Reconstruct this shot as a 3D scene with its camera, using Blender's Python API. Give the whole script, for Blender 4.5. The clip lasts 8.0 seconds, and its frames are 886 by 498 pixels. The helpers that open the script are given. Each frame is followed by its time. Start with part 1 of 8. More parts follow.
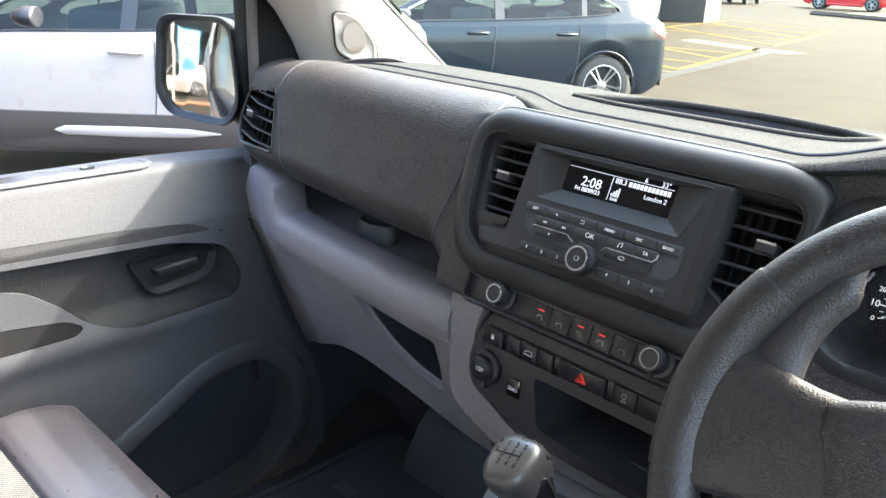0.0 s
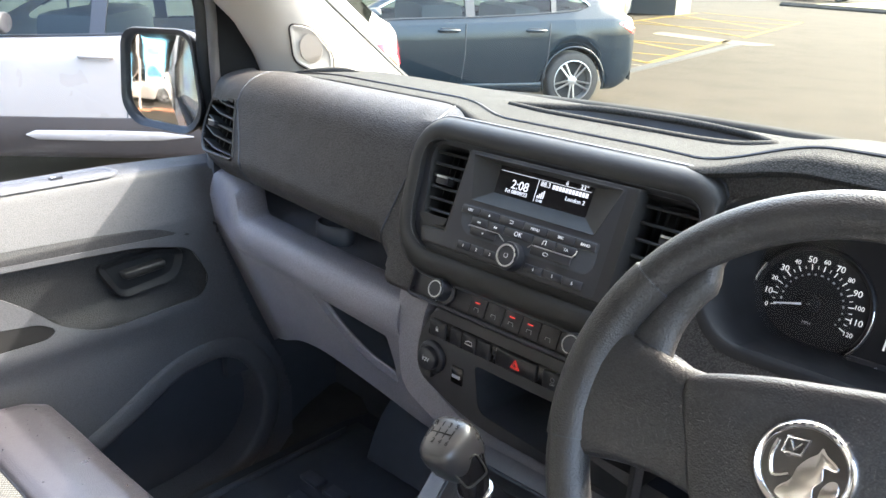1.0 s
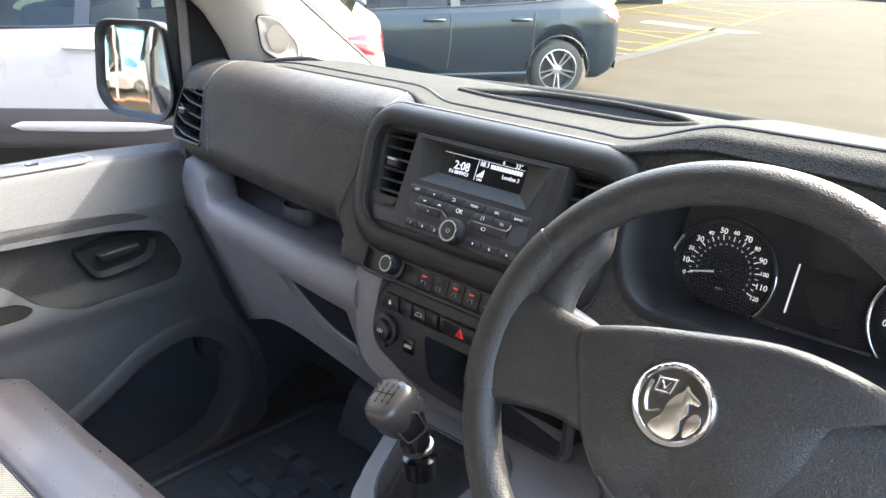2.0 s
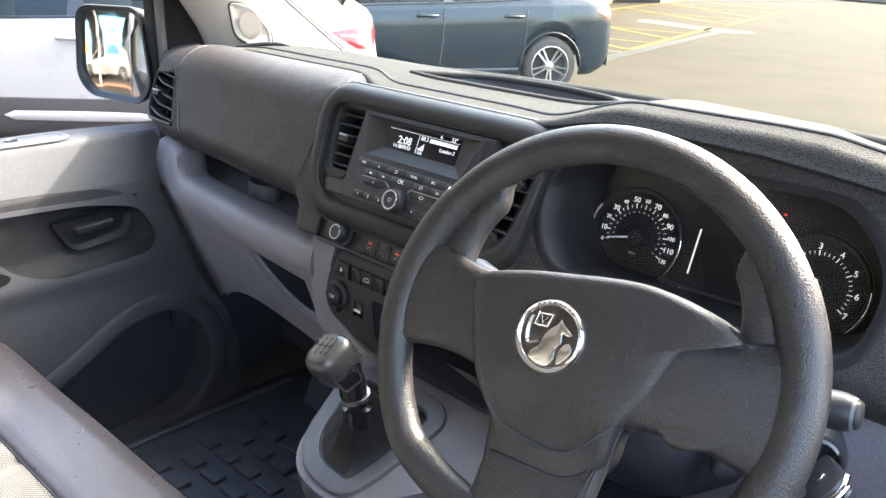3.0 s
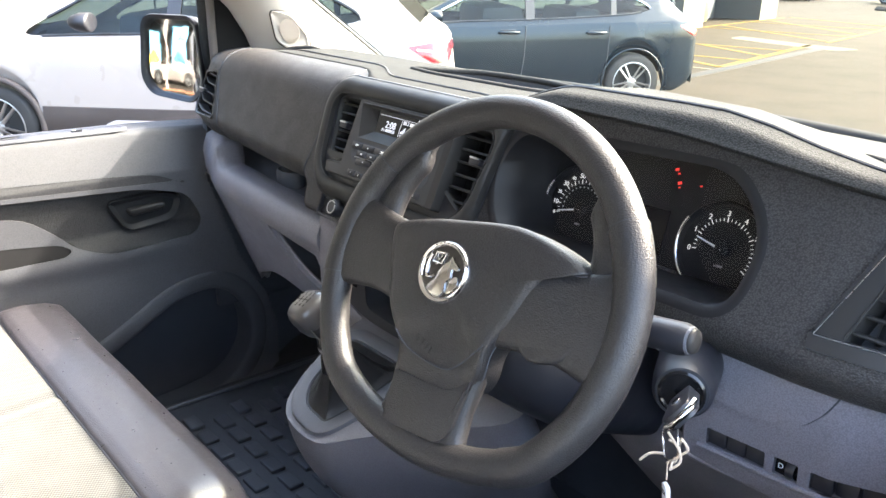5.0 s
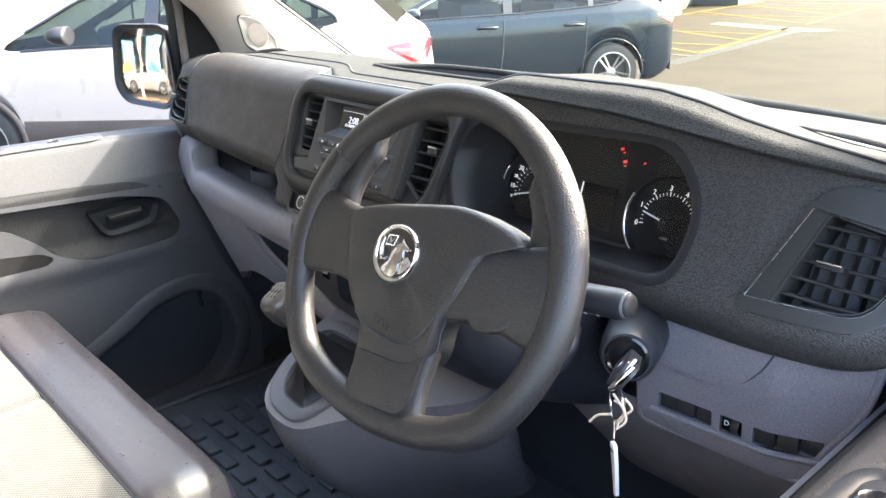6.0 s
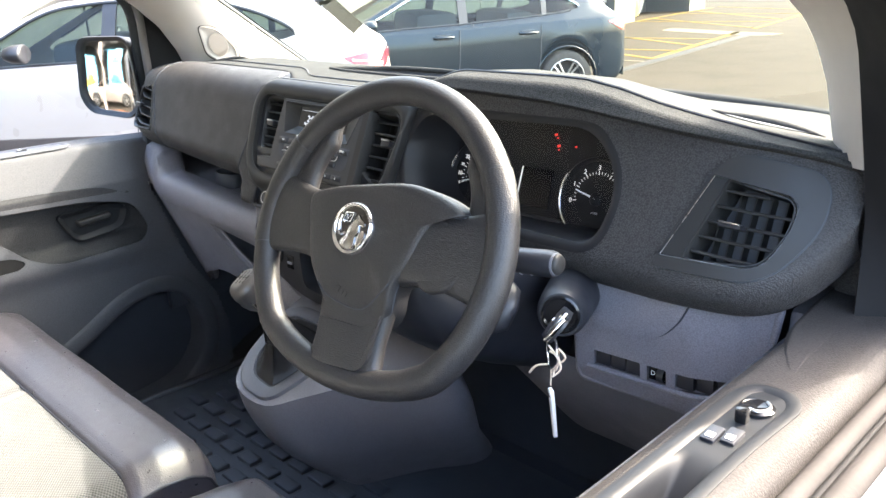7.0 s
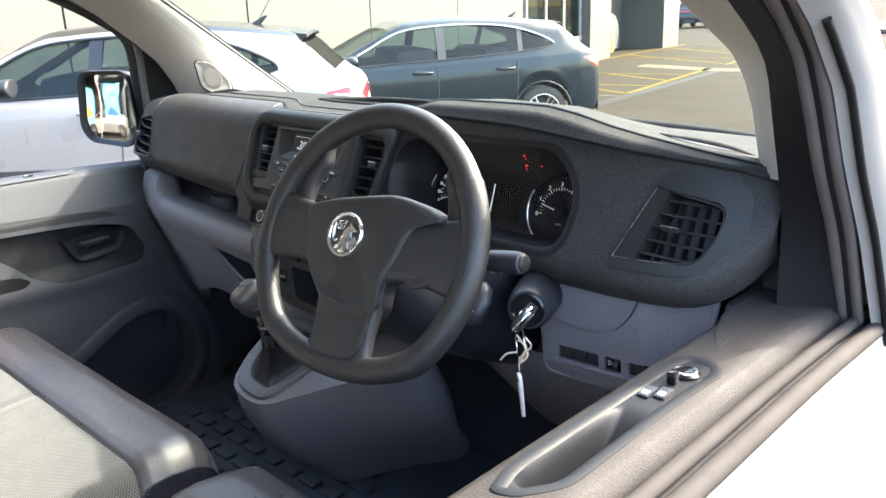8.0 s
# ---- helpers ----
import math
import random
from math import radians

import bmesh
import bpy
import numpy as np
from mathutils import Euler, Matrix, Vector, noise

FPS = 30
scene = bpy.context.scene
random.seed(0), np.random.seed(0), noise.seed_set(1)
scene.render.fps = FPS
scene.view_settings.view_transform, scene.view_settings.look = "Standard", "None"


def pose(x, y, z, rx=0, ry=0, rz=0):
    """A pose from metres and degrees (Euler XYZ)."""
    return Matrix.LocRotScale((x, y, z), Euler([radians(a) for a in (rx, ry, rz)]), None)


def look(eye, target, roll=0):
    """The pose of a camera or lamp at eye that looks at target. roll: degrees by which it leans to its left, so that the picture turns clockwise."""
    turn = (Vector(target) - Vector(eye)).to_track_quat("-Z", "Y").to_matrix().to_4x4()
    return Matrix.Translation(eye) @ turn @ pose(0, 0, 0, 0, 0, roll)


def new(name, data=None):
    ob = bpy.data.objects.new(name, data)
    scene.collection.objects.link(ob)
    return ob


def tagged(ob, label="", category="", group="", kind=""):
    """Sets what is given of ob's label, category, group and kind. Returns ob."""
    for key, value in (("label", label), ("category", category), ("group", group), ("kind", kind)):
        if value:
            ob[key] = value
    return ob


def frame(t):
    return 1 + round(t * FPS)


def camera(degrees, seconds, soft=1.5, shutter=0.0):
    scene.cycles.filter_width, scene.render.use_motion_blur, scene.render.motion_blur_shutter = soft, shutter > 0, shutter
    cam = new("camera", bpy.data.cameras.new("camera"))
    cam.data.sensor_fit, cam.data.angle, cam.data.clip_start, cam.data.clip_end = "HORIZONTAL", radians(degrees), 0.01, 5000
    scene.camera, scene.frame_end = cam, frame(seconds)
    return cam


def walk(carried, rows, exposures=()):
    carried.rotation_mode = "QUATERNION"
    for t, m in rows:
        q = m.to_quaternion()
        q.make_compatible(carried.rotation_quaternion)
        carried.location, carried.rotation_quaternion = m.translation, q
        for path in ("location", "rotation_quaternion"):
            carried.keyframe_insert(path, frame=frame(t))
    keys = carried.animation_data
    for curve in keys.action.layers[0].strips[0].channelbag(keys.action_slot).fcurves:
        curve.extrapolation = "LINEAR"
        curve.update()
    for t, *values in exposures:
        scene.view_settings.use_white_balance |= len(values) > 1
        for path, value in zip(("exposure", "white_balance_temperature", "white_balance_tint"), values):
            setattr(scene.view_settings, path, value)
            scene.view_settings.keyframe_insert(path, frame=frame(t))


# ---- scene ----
cam = camera(57.3, 8.0)
METRES, EYE, TILT, LEAN, TURN = 0.825, 1.57, -19.57, -2.24, 45.01
ROWS = [
    (0.0, 0.0, 0.0, 0.0, 0.0, 0.0, -0.0),
    (0.5, 0.0243, -0.0489, 0.0041, -0.85, -0.08, 0.45),
    (1.0, 0.0524, -0.0951, 0.0049, -1.43, -0.31, 1.22),
    (1.5, 0.0788, -0.1355, 0.0016, -1.77, -0.93, 1.84),
    (3.0, 0.1997, -0.276, -0.0638, -2.16, -1.2, 1.05),
    (3.5, 0.2335, -0.3209, -0.0847, -1.34, -1.27, 0.46),
    (4.0, 0.2934, -0.3519, -0.1057, 0.88, -0.75, -0.27),
    (4.5, 0.3574, -0.3853, -0.1253, 3.39, -0.05, -1.21),
    (6.0, 0.448, -0.4714, -0.163, 3.74, 0.02, 2.29),
    (6.5, 0.4537, -0.5228, -0.1784, 1.98, 0.13, 3.79),
    (7.0, 0.4711, -0.5894, -0.2145, 1.3, 0.66, 4.17),
    (7.5, 0.4755, -0.6691, -0.2378, 0.87, 1.71, 4.21),
    (8.0, 0.469, -0.7488, -0.2631, -0.1, 2.95, 4.52),
]
walk(cam, [(t, pose(0, 0, EYE, TILT, LEAN, TURN) @ pose(METRES * x, METRES * y, METRES * z, 90 + pitch, roll, yaw)) for t, x, y, z, yaw, pitch, roll in ROWS], exposures=[(0, 4.40, 6600, 8), (3.5, 4.46, 6850, 10), (6.5, 4.48, 6900, 10), (7.5, 4.22, 6700, 7), (8, 3.90, 6600, 6)])
# ---- world, sun ----
SUN_TO = Vector((0.40, 1.0, 0.97)).normalized()
world = bpy.data.worlds.new("sky")
scene.world = world
world.use_nodes = True
wn = world.node_tree.nodes
sky = wn.new("ShaderNodeTexSky")
sky.sky_type, sky.sun_disc = "NISHITA", False
sky.sun_elevation = math.asin(SUN_TO.z)
sky.sun_rotation = math.atan2(SUN_TO.x, SUN_TO.y)
sky.dust_density, sky.air_density, sky.ozone_density = 5.0, 1.0, 1.0
wn["Background"].inputs["Strength"].default_value = 0.15
world.node_tree.links.new(sky.outputs[0], wn["Background"].inputs["Color"])
sun_data = bpy.data.lights.new("sun", "SUN")
sun_data.energy, sun_data.angle, sun_data.color = 0.88, radians(0.6), (1.0, 0.94, 0.85)
sun = new("sun", sun_data)
sun.matrix_world = look(SUN_TO * 30, (0, 0, 0))


# ---- materials ----
def mat(name, col, rough=0.5, metal=0.0, grain=0.0, bump=0.25, var=0.12, big=3.0, spec=0.5, cell=False, coat=0.0, emit=None):
    """A surface with fine relief of the size `grain` (metres) and large-scale variation in tone and gloss."""
    m = bpy.data.materials.new(name)
    m.use_nodes = True
    n, l = m.node_tree.nodes, m.node_tree.links
    b = n["Principled BSDF"]
    b.inputs["Metallic"].default_value, b.inputs["Specular IOR Level"].default_value = metal, spec
    b.inputs["Coat Weight"].default_value = coat
    b.inputs["Coat Roughness"].default_value = 0.06
    tc = n.new("ShaderNodeTexCoord")
    big_n = n.new("ShaderNodeTexNoise")
    big_n.inputs["Scale"].default_value, big_n.inputs["Detail"].default_value = big, 6
    l.new(tc.outputs["Object"], big_n.inputs["Vector"])
    ramp = n.new("ShaderNodeMapRange")
    ramp.inputs[1].default_value, ramp.inputs[2].default_value = 0.25, 0.75
    ramp.inputs[3].default_value, ramp.inputs[4].default_value = 1 - var, 1 + var
    l.new(big_n.outputs["Fac"], ramp.inputs[0])
    mul = n.new("ShaderNodeVectorMath")
    mul.operation = "SCALE"
    mul.inputs[0].default_value = col
    l.new(ramp.outputs[0], mul.inputs["Scale"])
    l.new(mul.outputs[0], b.inputs["Base Color"])
    rr = n.new("ShaderNodeMapRange")
    rr.inputs[1].default_value, rr.inputs[2].default_value = 0.3, 0.7
    rr.inputs[3].default_value, rr.inputs[4].default_value = max(rough - 0.06, 0.02), min(rough + 0.06, 1)
    fine = n.new("ShaderNodeTexNoise")
    fine.inputs["Scale"].default_value, fine.inputs["Detail"].default_value = big * 9, 4
    l.new(tc.outputs["Object"], fine.inputs["Vector"])
    l.new(fine.outputs["Fac"], rr.inputs[0])
    l.new(rr.outputs[0], b.inputs["Roughness"])
    if grain:
        bp = n.new("ShaderNodeBump")
        bp.inputs["Strength"].default_value, bp.inputs["Distance"].default_value = bump, grain * 0.4
        if cell:
            tx = n.new("ShaderNodeTexVoronoi")
            tx.feature = "F1"
            tx.inputs["Scale"].default_value = 1 / grain
            tx.inputs["Randomness"].default_value = 1.0
            l.new(tx.outputs["Distance"], bp.inputs["Height"])
            tone = n.new("ShaderNodeMapRange")
            tone.inputs[1].default_value, tone.inputs[2].default_value = 0.05, 0.75
            tone.inputs[3].default_value, tone.inputs[4].default_value = 1 + 0.45 * bump, 1 - 0.60 * bump
            l.new(tx.outputs["Distance"], tone.inputs[0])
            both = n.new("ShaderNodeMath")
            both.operation = "MULTIPLY"
            l.new(ramp.outputs[0], both.inputs[0])
            l.new(tone.outputs[0], both.inputs[1])
            l.new(both.outputs[0], mul.inputs["Scale"])
        else:
            tx = n.new("ShaderNodeTexNoise")
            tx.inputs["Scale"].default_value, tx.inputs["Detail"].default_value = 0.6 / grain, 3
            l.new(tx.outputs["Fac"], bp.inputs["Height"])
        l.new(tc.outputs["Object"], tx.inputs["Vector"])
        l.new(bp.outputs[0], b.inputs["Normal"])
    if emit:
        b.inputs["Emission Color"].default_value = (*emit[0], 1)
        b.inputs["Emission Strength"].default_value = emit[1]
    return m


def glass(name, tint=(0.9, 0.95, 0.93), gloss=0.03, rough=0.0):
    """A thin pane: clear, tinted, with a mirror-like sheen at grazing angles."""
    m = bpy.data.materials.new(name)
    m.use_nodes = True
    n, l = m.node_tree.nodes, m.node_tree.links
    n.remove(n["Principled BSDF"])
    t, g, mx, fr = n.new("ShaderNodeBsdfTransparent"), n.new("ShaderNodeBsdfGlossy"), n.new("ShaderNodeMixShader"), n.new("ShaderNodeMapRange")
    lw = n.new("ShaderNodeLayerWeight")
    lw.inputs["Blend"].default_value = 0.35
    fr.inputs[1].default_value, fr.inputs[2].default_value = 0.0, 1.0
    fr.inputs[3].default_value, fr.inputs[4].default_value = gloss, 0.30
    pw = n.new("ShaderNodeMath")
    pw.operation = "POWER"
    pw.inputs[1].default_value = 3.0
    l.new(lw.outputs["Facing"], pw.inputs[0])
    l.new(pw.outputs[0], fr.inputs[0])
    t.inputs[0].default_value = (*tint, 1)
    g.inputs["Roughness"].default_value = rough
    l.new(fr.outputs[0], mx.inputs[0])
    l.new(t.outputs[0], mx.inputs[1])
    l.new(g.outputs[0], mx.inputs[2])
    l.new(mx.outputs[0], n["Material Output"].inputs[0])
    return m


def weave(name, c1, c2, size):
    """Knitted cloth: rows of small light and dark stitches."""
    m = bpy.data.materials.new(name)
    m.use_nodes = True
    n, l = m.node_tree.nodes, m.node_tree.links
    b = n["Principled BSDF"]
    b.inputs["Roughness"].default_value, b.inputs["Sheen Weight"].default_value = 0.95, 0.3
    tc, sep = n.new("ShaderNodeTexCoord"), n.new("ShaderNodeSeparateXYZ")
    l.new(tc.outputs["Object"], sep.inputs[0])
    outs = []
    for axis in (0, 1):
        s = n.new("ShaderNodeMath")
        s.operation = "MULTIPLY"
        s.inputs[1].default_value = math.pi * 2 / size[axis]
        l.new(sep.outputs[axis], s.inputs[0])
        c = n.new("ShaderNodeMath")
        c.operation = "SINE"
        l.new(s.outputs[0], c.inputs[0])
        outs.append(c)
    p = n.new("ShaderNodeMath")
    p.operation = "MULTIPLY"
    l.new(outs[0].outputs[0], p.inputs[0])
    l.new(outs[1].outputs[0], p.inputs[1])
    no = n.new("ShaderNodeTexNoise")
    no.inputs["Scale"].default_value = 25
    l.new(tc.outputs["Object"], no.inputs["Vector"])
    ad = n.new("ShaderNodeMath")
    l.new(p.outputs[0], ad.inputs[0])
    l.new(no.outputs["Fac"], ad.inputs[1])
    mr = n.new("ShaderNodeMapRange")
    mr.inputs[1].default_value, mr.inputs[2].default_value = -0.2, 1.2
    l.new(ad.outputs[0], mr.inputs[0])
    mx = n.new("ShaderNodeMix")
    mx.data_type = "RGBA"
    l.new(mr.outputs[0], mx.inputs[0])
    mx.inputs[6].default_value, mx.inputs[7].default_value = (*c1, 1), (*c2, 1)
    l.new(mx.outputs[2], b.inputs["Base Color"])
    bp = n.new("ShaderNodeBump")
    bp.inputs["Strength"].default_value, bp.inputs["Distance"].default_value = 0.5, 0.001
    l.new(mr.outputs[0], bp.inputs["Height"])
    l.new(bp.outputs[0], b.inputs["Normal"])
    return m


SOFT = mat("grained_black_plastic", (0.043, 0.041, 0.042), 0.50, spec=0.30, grain=0.0018, bump=0.9, cell=True, var=0.10)
SOFT_TOP = mat("grained_dash_top", (0.043, 0.044, 0.044), 0.80, grain=0.0019, bump=0.65, spec=0.05, cell=True, var=0.10)
SATIN = mat("satin_black_trim", (0.021, 0.021, 0.0215), 0.46, spec=0.28, grain=0.0012, bump=0.10, var=0.08)
BLACK = mat("black_plastic", (0.015, 0.016, 0.021), 0.42, grain=0.001, bump=0.15)
PIANO = mat("gloss_black_plastic", (0.008, 0.008, 0.009), 0.16, var=0.05)
CLUBLK = mat("matt_black_binnacle", (0.012, 0.012, 0.014), 0.5, spec=0.3, grain=0.0012, bump=0.1)
# black lifted and blued in colour, for the haze over shaded places
DARK = mat("shade_black_plastic", (0.036, 0.041, 0.052), 0.6, grain=0.002, bump=0.2)
GREY = mat("grey_moulded_plastic", (0.190, 0.183, 0.210), 0.46, grain=0.0016, bump=0.40, cell=True, var=0.07)
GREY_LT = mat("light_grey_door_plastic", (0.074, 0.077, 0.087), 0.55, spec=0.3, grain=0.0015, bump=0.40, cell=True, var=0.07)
# the same grey door plastic, its sunlit brown tone put into the colour
LEDGE = mat("sun_toned_ledge_plastic", (0.040, 0.036, 0.034), 0.66, grain=0.0018, bump=0.5, spec=0.15, cell=True, var=0.08)
GREY_MED = mat("mid_grey_plastic", (0.080, 0.083, 0.098), 0.45, grain=0.0014, bump=0.2, cell=True)
GREY_DK = mat("dark_knee_plastic", (0.132, 0.130, 0.148), 0.45, grain=0.0014, bump=0.3, cell=True)
LEATHER = mat("wheel_leather_grain", (0.0215, 0.021, 0.0225), 0.42, spec=0.52, grain=0.0014, bump=0.60, cell=True, var=0.12)
VINYL = mat("seat_vinyl", (0.045, 0.042, 0.049), 0.33, spec=0.8, grain=0.0016, bump=0.30, cell=True, var=0.10, big=9)
GAITER = mat("gaiter_leatherette", (0.012, 0.012, 0.013), 0.38, grain=0.0012, bump=0.3, cell=True)
CHROME = mat("chrome", (0.80, 0.80, 0.82), 0.12, metal=1.0, var=0.03)
EMGROUND = mat("dark_chrome", (0.16, 0.16, 0.17), 0.22, metal=1.0, var=0.05)
STEEL = mat("brushed_steel", (0.55, 0.55, 0.57), 0.28, metal=1.0)
KNOB = mat("satin_gear_knob", (0.030, 0.030, 0.032), 0.30, spec=0.7, var=0.1, grain=0.0008, bump=0.1)
BEIGE = mat("light_pillar_trim", (0.40, 0.372, 0.338), 0.62, grain=0.0015, bump=0.2, var=0.04)
LINER = mat("headliner_cloth", (0.82, 0.81, 0.79), 0.95, grain=0.001, bump=0.2)
LEDGELT = mat("beige_speaker_cloth", (0.34, 0.30, 0.26), 0.85, grain=0.0012, bump=0.4)
RUBBER = mat("black_rubber", (0.012, 0.012, 0.013), 0.75, spec=0.15, grain=0.0012, bump=0.2)
MATRUB = mat("rubber_floor_mat", (0.055, 0.061, 0.074), 0.5, grain=0.0015, bump=0.3)
WHITE = mat("white_print", (0.85, 0.85, 0.86), 0.5, var=0.0)
GREYINK = mat("grey_print", (0.42, 0.42, 0.44), 0.5, var=0.0)
GLOW = mat("lit_display_text", (0.6, 0.6, 0.65), 0.5, emit=((0.75, 0.8, 0.95), 0.05))
GAUGEW = mat("lit_gauge_print", (0.7, 0.7, 0.7), 0.5, emit=((1.0, 1.0, 1.0), 0.03))
REDLED = mat("red_led", (0.5, 0.02, 0.01), 0.4, emit=((1.0, 0.06, 0.05), 0.05))
SCREEN = mat("display_glass", (0.005, 0.005, 0.007), 0.15, var=0.0, spec=0.25)
DIAL = mat("gauge_face", (0.011, 0.011, 0.013), 0.45, var=0.05, spec=0.2)
LENS = glass("dial_cover", (0.96, 0.96, 0.97), 0.02)
STRIPGREY = mat("dark_grey_trim_strip", (0.034, 0.035, 0.039), 0.5, spec=0.3, grain=0.0016, bump=0.6, cell=True)
WEAVE = weave("seat_cloth", (0.018, 0.018, 0.0175), (0.082, 0.082, 0.078), (0.0056, 0.0046))
WPAINT = mat("white_car_paint", (0.345, 0.305, 0.280), 0.3, coat=0.4, var=0.02, big=0.5)
VANPAINT = mat("white_van_paint", (0.255, 0.245, 0.236), 0.32, coat=0.3, var=0.03, big=0.6)
DPAINT = mat("dark_blue_car_paint", (0.006, 0.013, 0.020), 0.18, coat=0.2, var=0.02, spec=0.35)
REDPAINT = mat("red_car_paint", (0.45, 0.015, 0.02), 0.22, coat=1.0, var=0.03)
CLAD = mat("dark_cladding", (0.055, 0.044, 0.040), 0.6, grain=0.002)
TYRE = mat("tyre_rubber", (0.018, 0.018, 0.018), 0.75, grain=0.003)
ALLOY = mat("alloy_wheel", (0.42, 0.42, 0.43), 0.35, metal=0.9)
CARGLASS = glass("car_window_glass", (0.42, 0.50, 0.48))
PANE = glass("van_window_glass", (0.90, 0.92, 0.90))
SCREENGLASS = glass("tinted_windscreen_glass", (0.80, 0.875, 0.825))
MIRROR = mat("mirror_glass", (0.50, 0.51, 0.52), 0.01, metal=1.0, var=0.0)
TAIL = mat("red_tail_lamp", (0.45, 0.01, 0.02), 0.12, coat=1.0, var=0.05)
CLEARLAMP = mat("clear_lamp", (0.5, 0.48, 0.45), 0.15, coat=1.0)
PANEL = mat("grey_wall_panel", (0.068, 0.070, 0.067), 0.5, var=0.03)
CONCRETE = mat("concrete", (0.048, 0.043, 0.037), 0.85, spec=0.05, grain=0.02, var=0.15)
YELLOW = mat("yellow_road_paint", (0.105, 0.072, 0.015), 0.8, spec=0.05, var=0.3, big=6)
PALE = mat("worn_white_paint", (0.09, 0.079, 0.056), 0.85, spec=0.05, var=0.2, big=4)
REDFRAME = mat("red_steel_paint", (0.35, 0.06, 0.04), 0.5)
YELREEL = mat("yellow_plastic", (0.55, 0.36, 0.03), 0.5)
# black seal rubber in a warm grey that holds the sun on it
SEALGREY = mat("sun_toned_door_seal", (0.038, 0.034, 0.032), 0.8, spec=0.12, grain=0.003, bump=0.2, var=0.2, big=14)
BROWNSEAL = mat("brown_grey_seal", (0.105, 0.090, 0.086), 0.7, spec=0.2, var=0.2, big=14)
BULK = mat("dark_bulkhead_lining", (0.42, 0.42, 0.42), 0.8, grain=0.002, bump=0.2)
BOWLBLK = mat("grained_black_door_insert", (0.022, 0.023, 0.026), 0.6, spec=0.3, grain=0.0016, bump=0.9, cell=True)
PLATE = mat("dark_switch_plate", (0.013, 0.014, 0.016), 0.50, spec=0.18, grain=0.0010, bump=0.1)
STRING = mat("cream_string", (0.62, 0.50, 0.38), 0.9, grain=0.001)
TAG = mat("white_key_tag", (0.80, 0.79, 0.77), 0.45, var=0.03)


# ---- mesh helpers ----
def thing(name, at, label, category, group="", kind=""):
    ob = new(name)
    ob.empty_display_size = 0.05
    ob.location = at
    return tagged(ob, label, category, group, kind)


def link(ob, parent):
    if parent is not None:
        ob.parent = parent
        if parent.type == "EMPTY":
            ob.matrix_parent_inverse = Matrix.Translation(-parent.location)
    return ob


def part(name, bm, material, parent=None, label="", smooth=True, angle=50):
    """One mesh object out of a bmesh in the place's own coordinates."""
    bmesh.ops.recalc_face_normals(bm, faces=bm.faces[:])
    for f in bm.faces:
        f.smooth = smooth
    if smooth:
        for e in bm.edges:
            if len(e.link_faces) == 2 and e.calc_face_angle(0) > radians(angle):
                e.smooth = False
    me = bpy.data.meshes.new(name)
    bm.to_mesh(me)
    bm.free()
    me.materials.append(material)
    ob = new(name, me)
    link(ob, parent)
    if label:
        tagged(ob, label)
    return ob


def piece(name, mesh, m, parent):
    ob = new(name, mesh)
    link(ob, parent)
    ob.matrix_basis = m
    return ob


def box(sx, sy, sz, m=None, bevel=0.0, seg=2, bm=None):
    bm2 = bmesh.new()
    bmesh.ops.create_cube(bm2, size=1, matrix=Matrix.Diagonal((sx, sy, sz, 1)))
    if bevel:
        bmesh.ops.bevel(bm2, geom=bm2.edges[:], offset=bevel, segments=seg, affect="EDGES", profile=0.6)
    if m is not None:
        bm2.transform(m)
    return join(bm, bm2)


def join(bm, bm2):
    """Adds the second bmesh to the first, where there is one."""
    if bm is None:
        return bm2
    me = bpy.data.meshes.new("tmp")
    bm2.to_mesh(me)
    bm2.free()
    bm.from_mesh(me)
    bpy.data.meshes.remove(me)
    return bm


def rounded(pts, r, n=5):
    """A closed outline with its corners rounded; r: one radius, or one a corner."""
    out, k = [], len(pts)
    rs = r if isinstance(r, (list, tuple)) else [r] * k
    for i in range(k):
        p, a, b = Vector(pts[i]), Vector(pts[i - 1]), Vector(pts[(i + 1) % k])
        da, db = (a - p), (b - p)
        ra = min(rs[i], da.length * 0.48, db.length * 0.48)
        if ra <= 1e-6:
            out.append(tuple(p))
            continue
        s, e = p + da.normalized() * ra, p + db.normalized() * ra
        for j in range(n + 1):
            t = j / n
            out.append(tuple(s * (1 - t) ** 2 + p * 2 * t * (1 - t) + e * t * t))
    return out


def smooth_loop(pts, n=8, closed=True):
    """A Catmull-Rom curve through the points."""
    out, k = [], len(pts)
    v = [Vector(p) for p in pts]
    for i in range(k if closed else k - 1):
        p1, p2 = v[i], v[(i + 1) % k]
        p0 = v[i - 1] if closed or i else p1
        p3 = v[(i + 2) % k] if closed or i + 2 < k else p2
        for j in range(n):
            t = j / n
            out.append(0.5 * ((2 * p1) + (p2 - p0) * t + (2 * p0 - 5 * p1 + 4 * p2 - p3) * t * t + (3 * p1 - p0 - 3 * p2 + p3) * t ** 3))
    if not closed:
        out.append(v[-1])
    return out


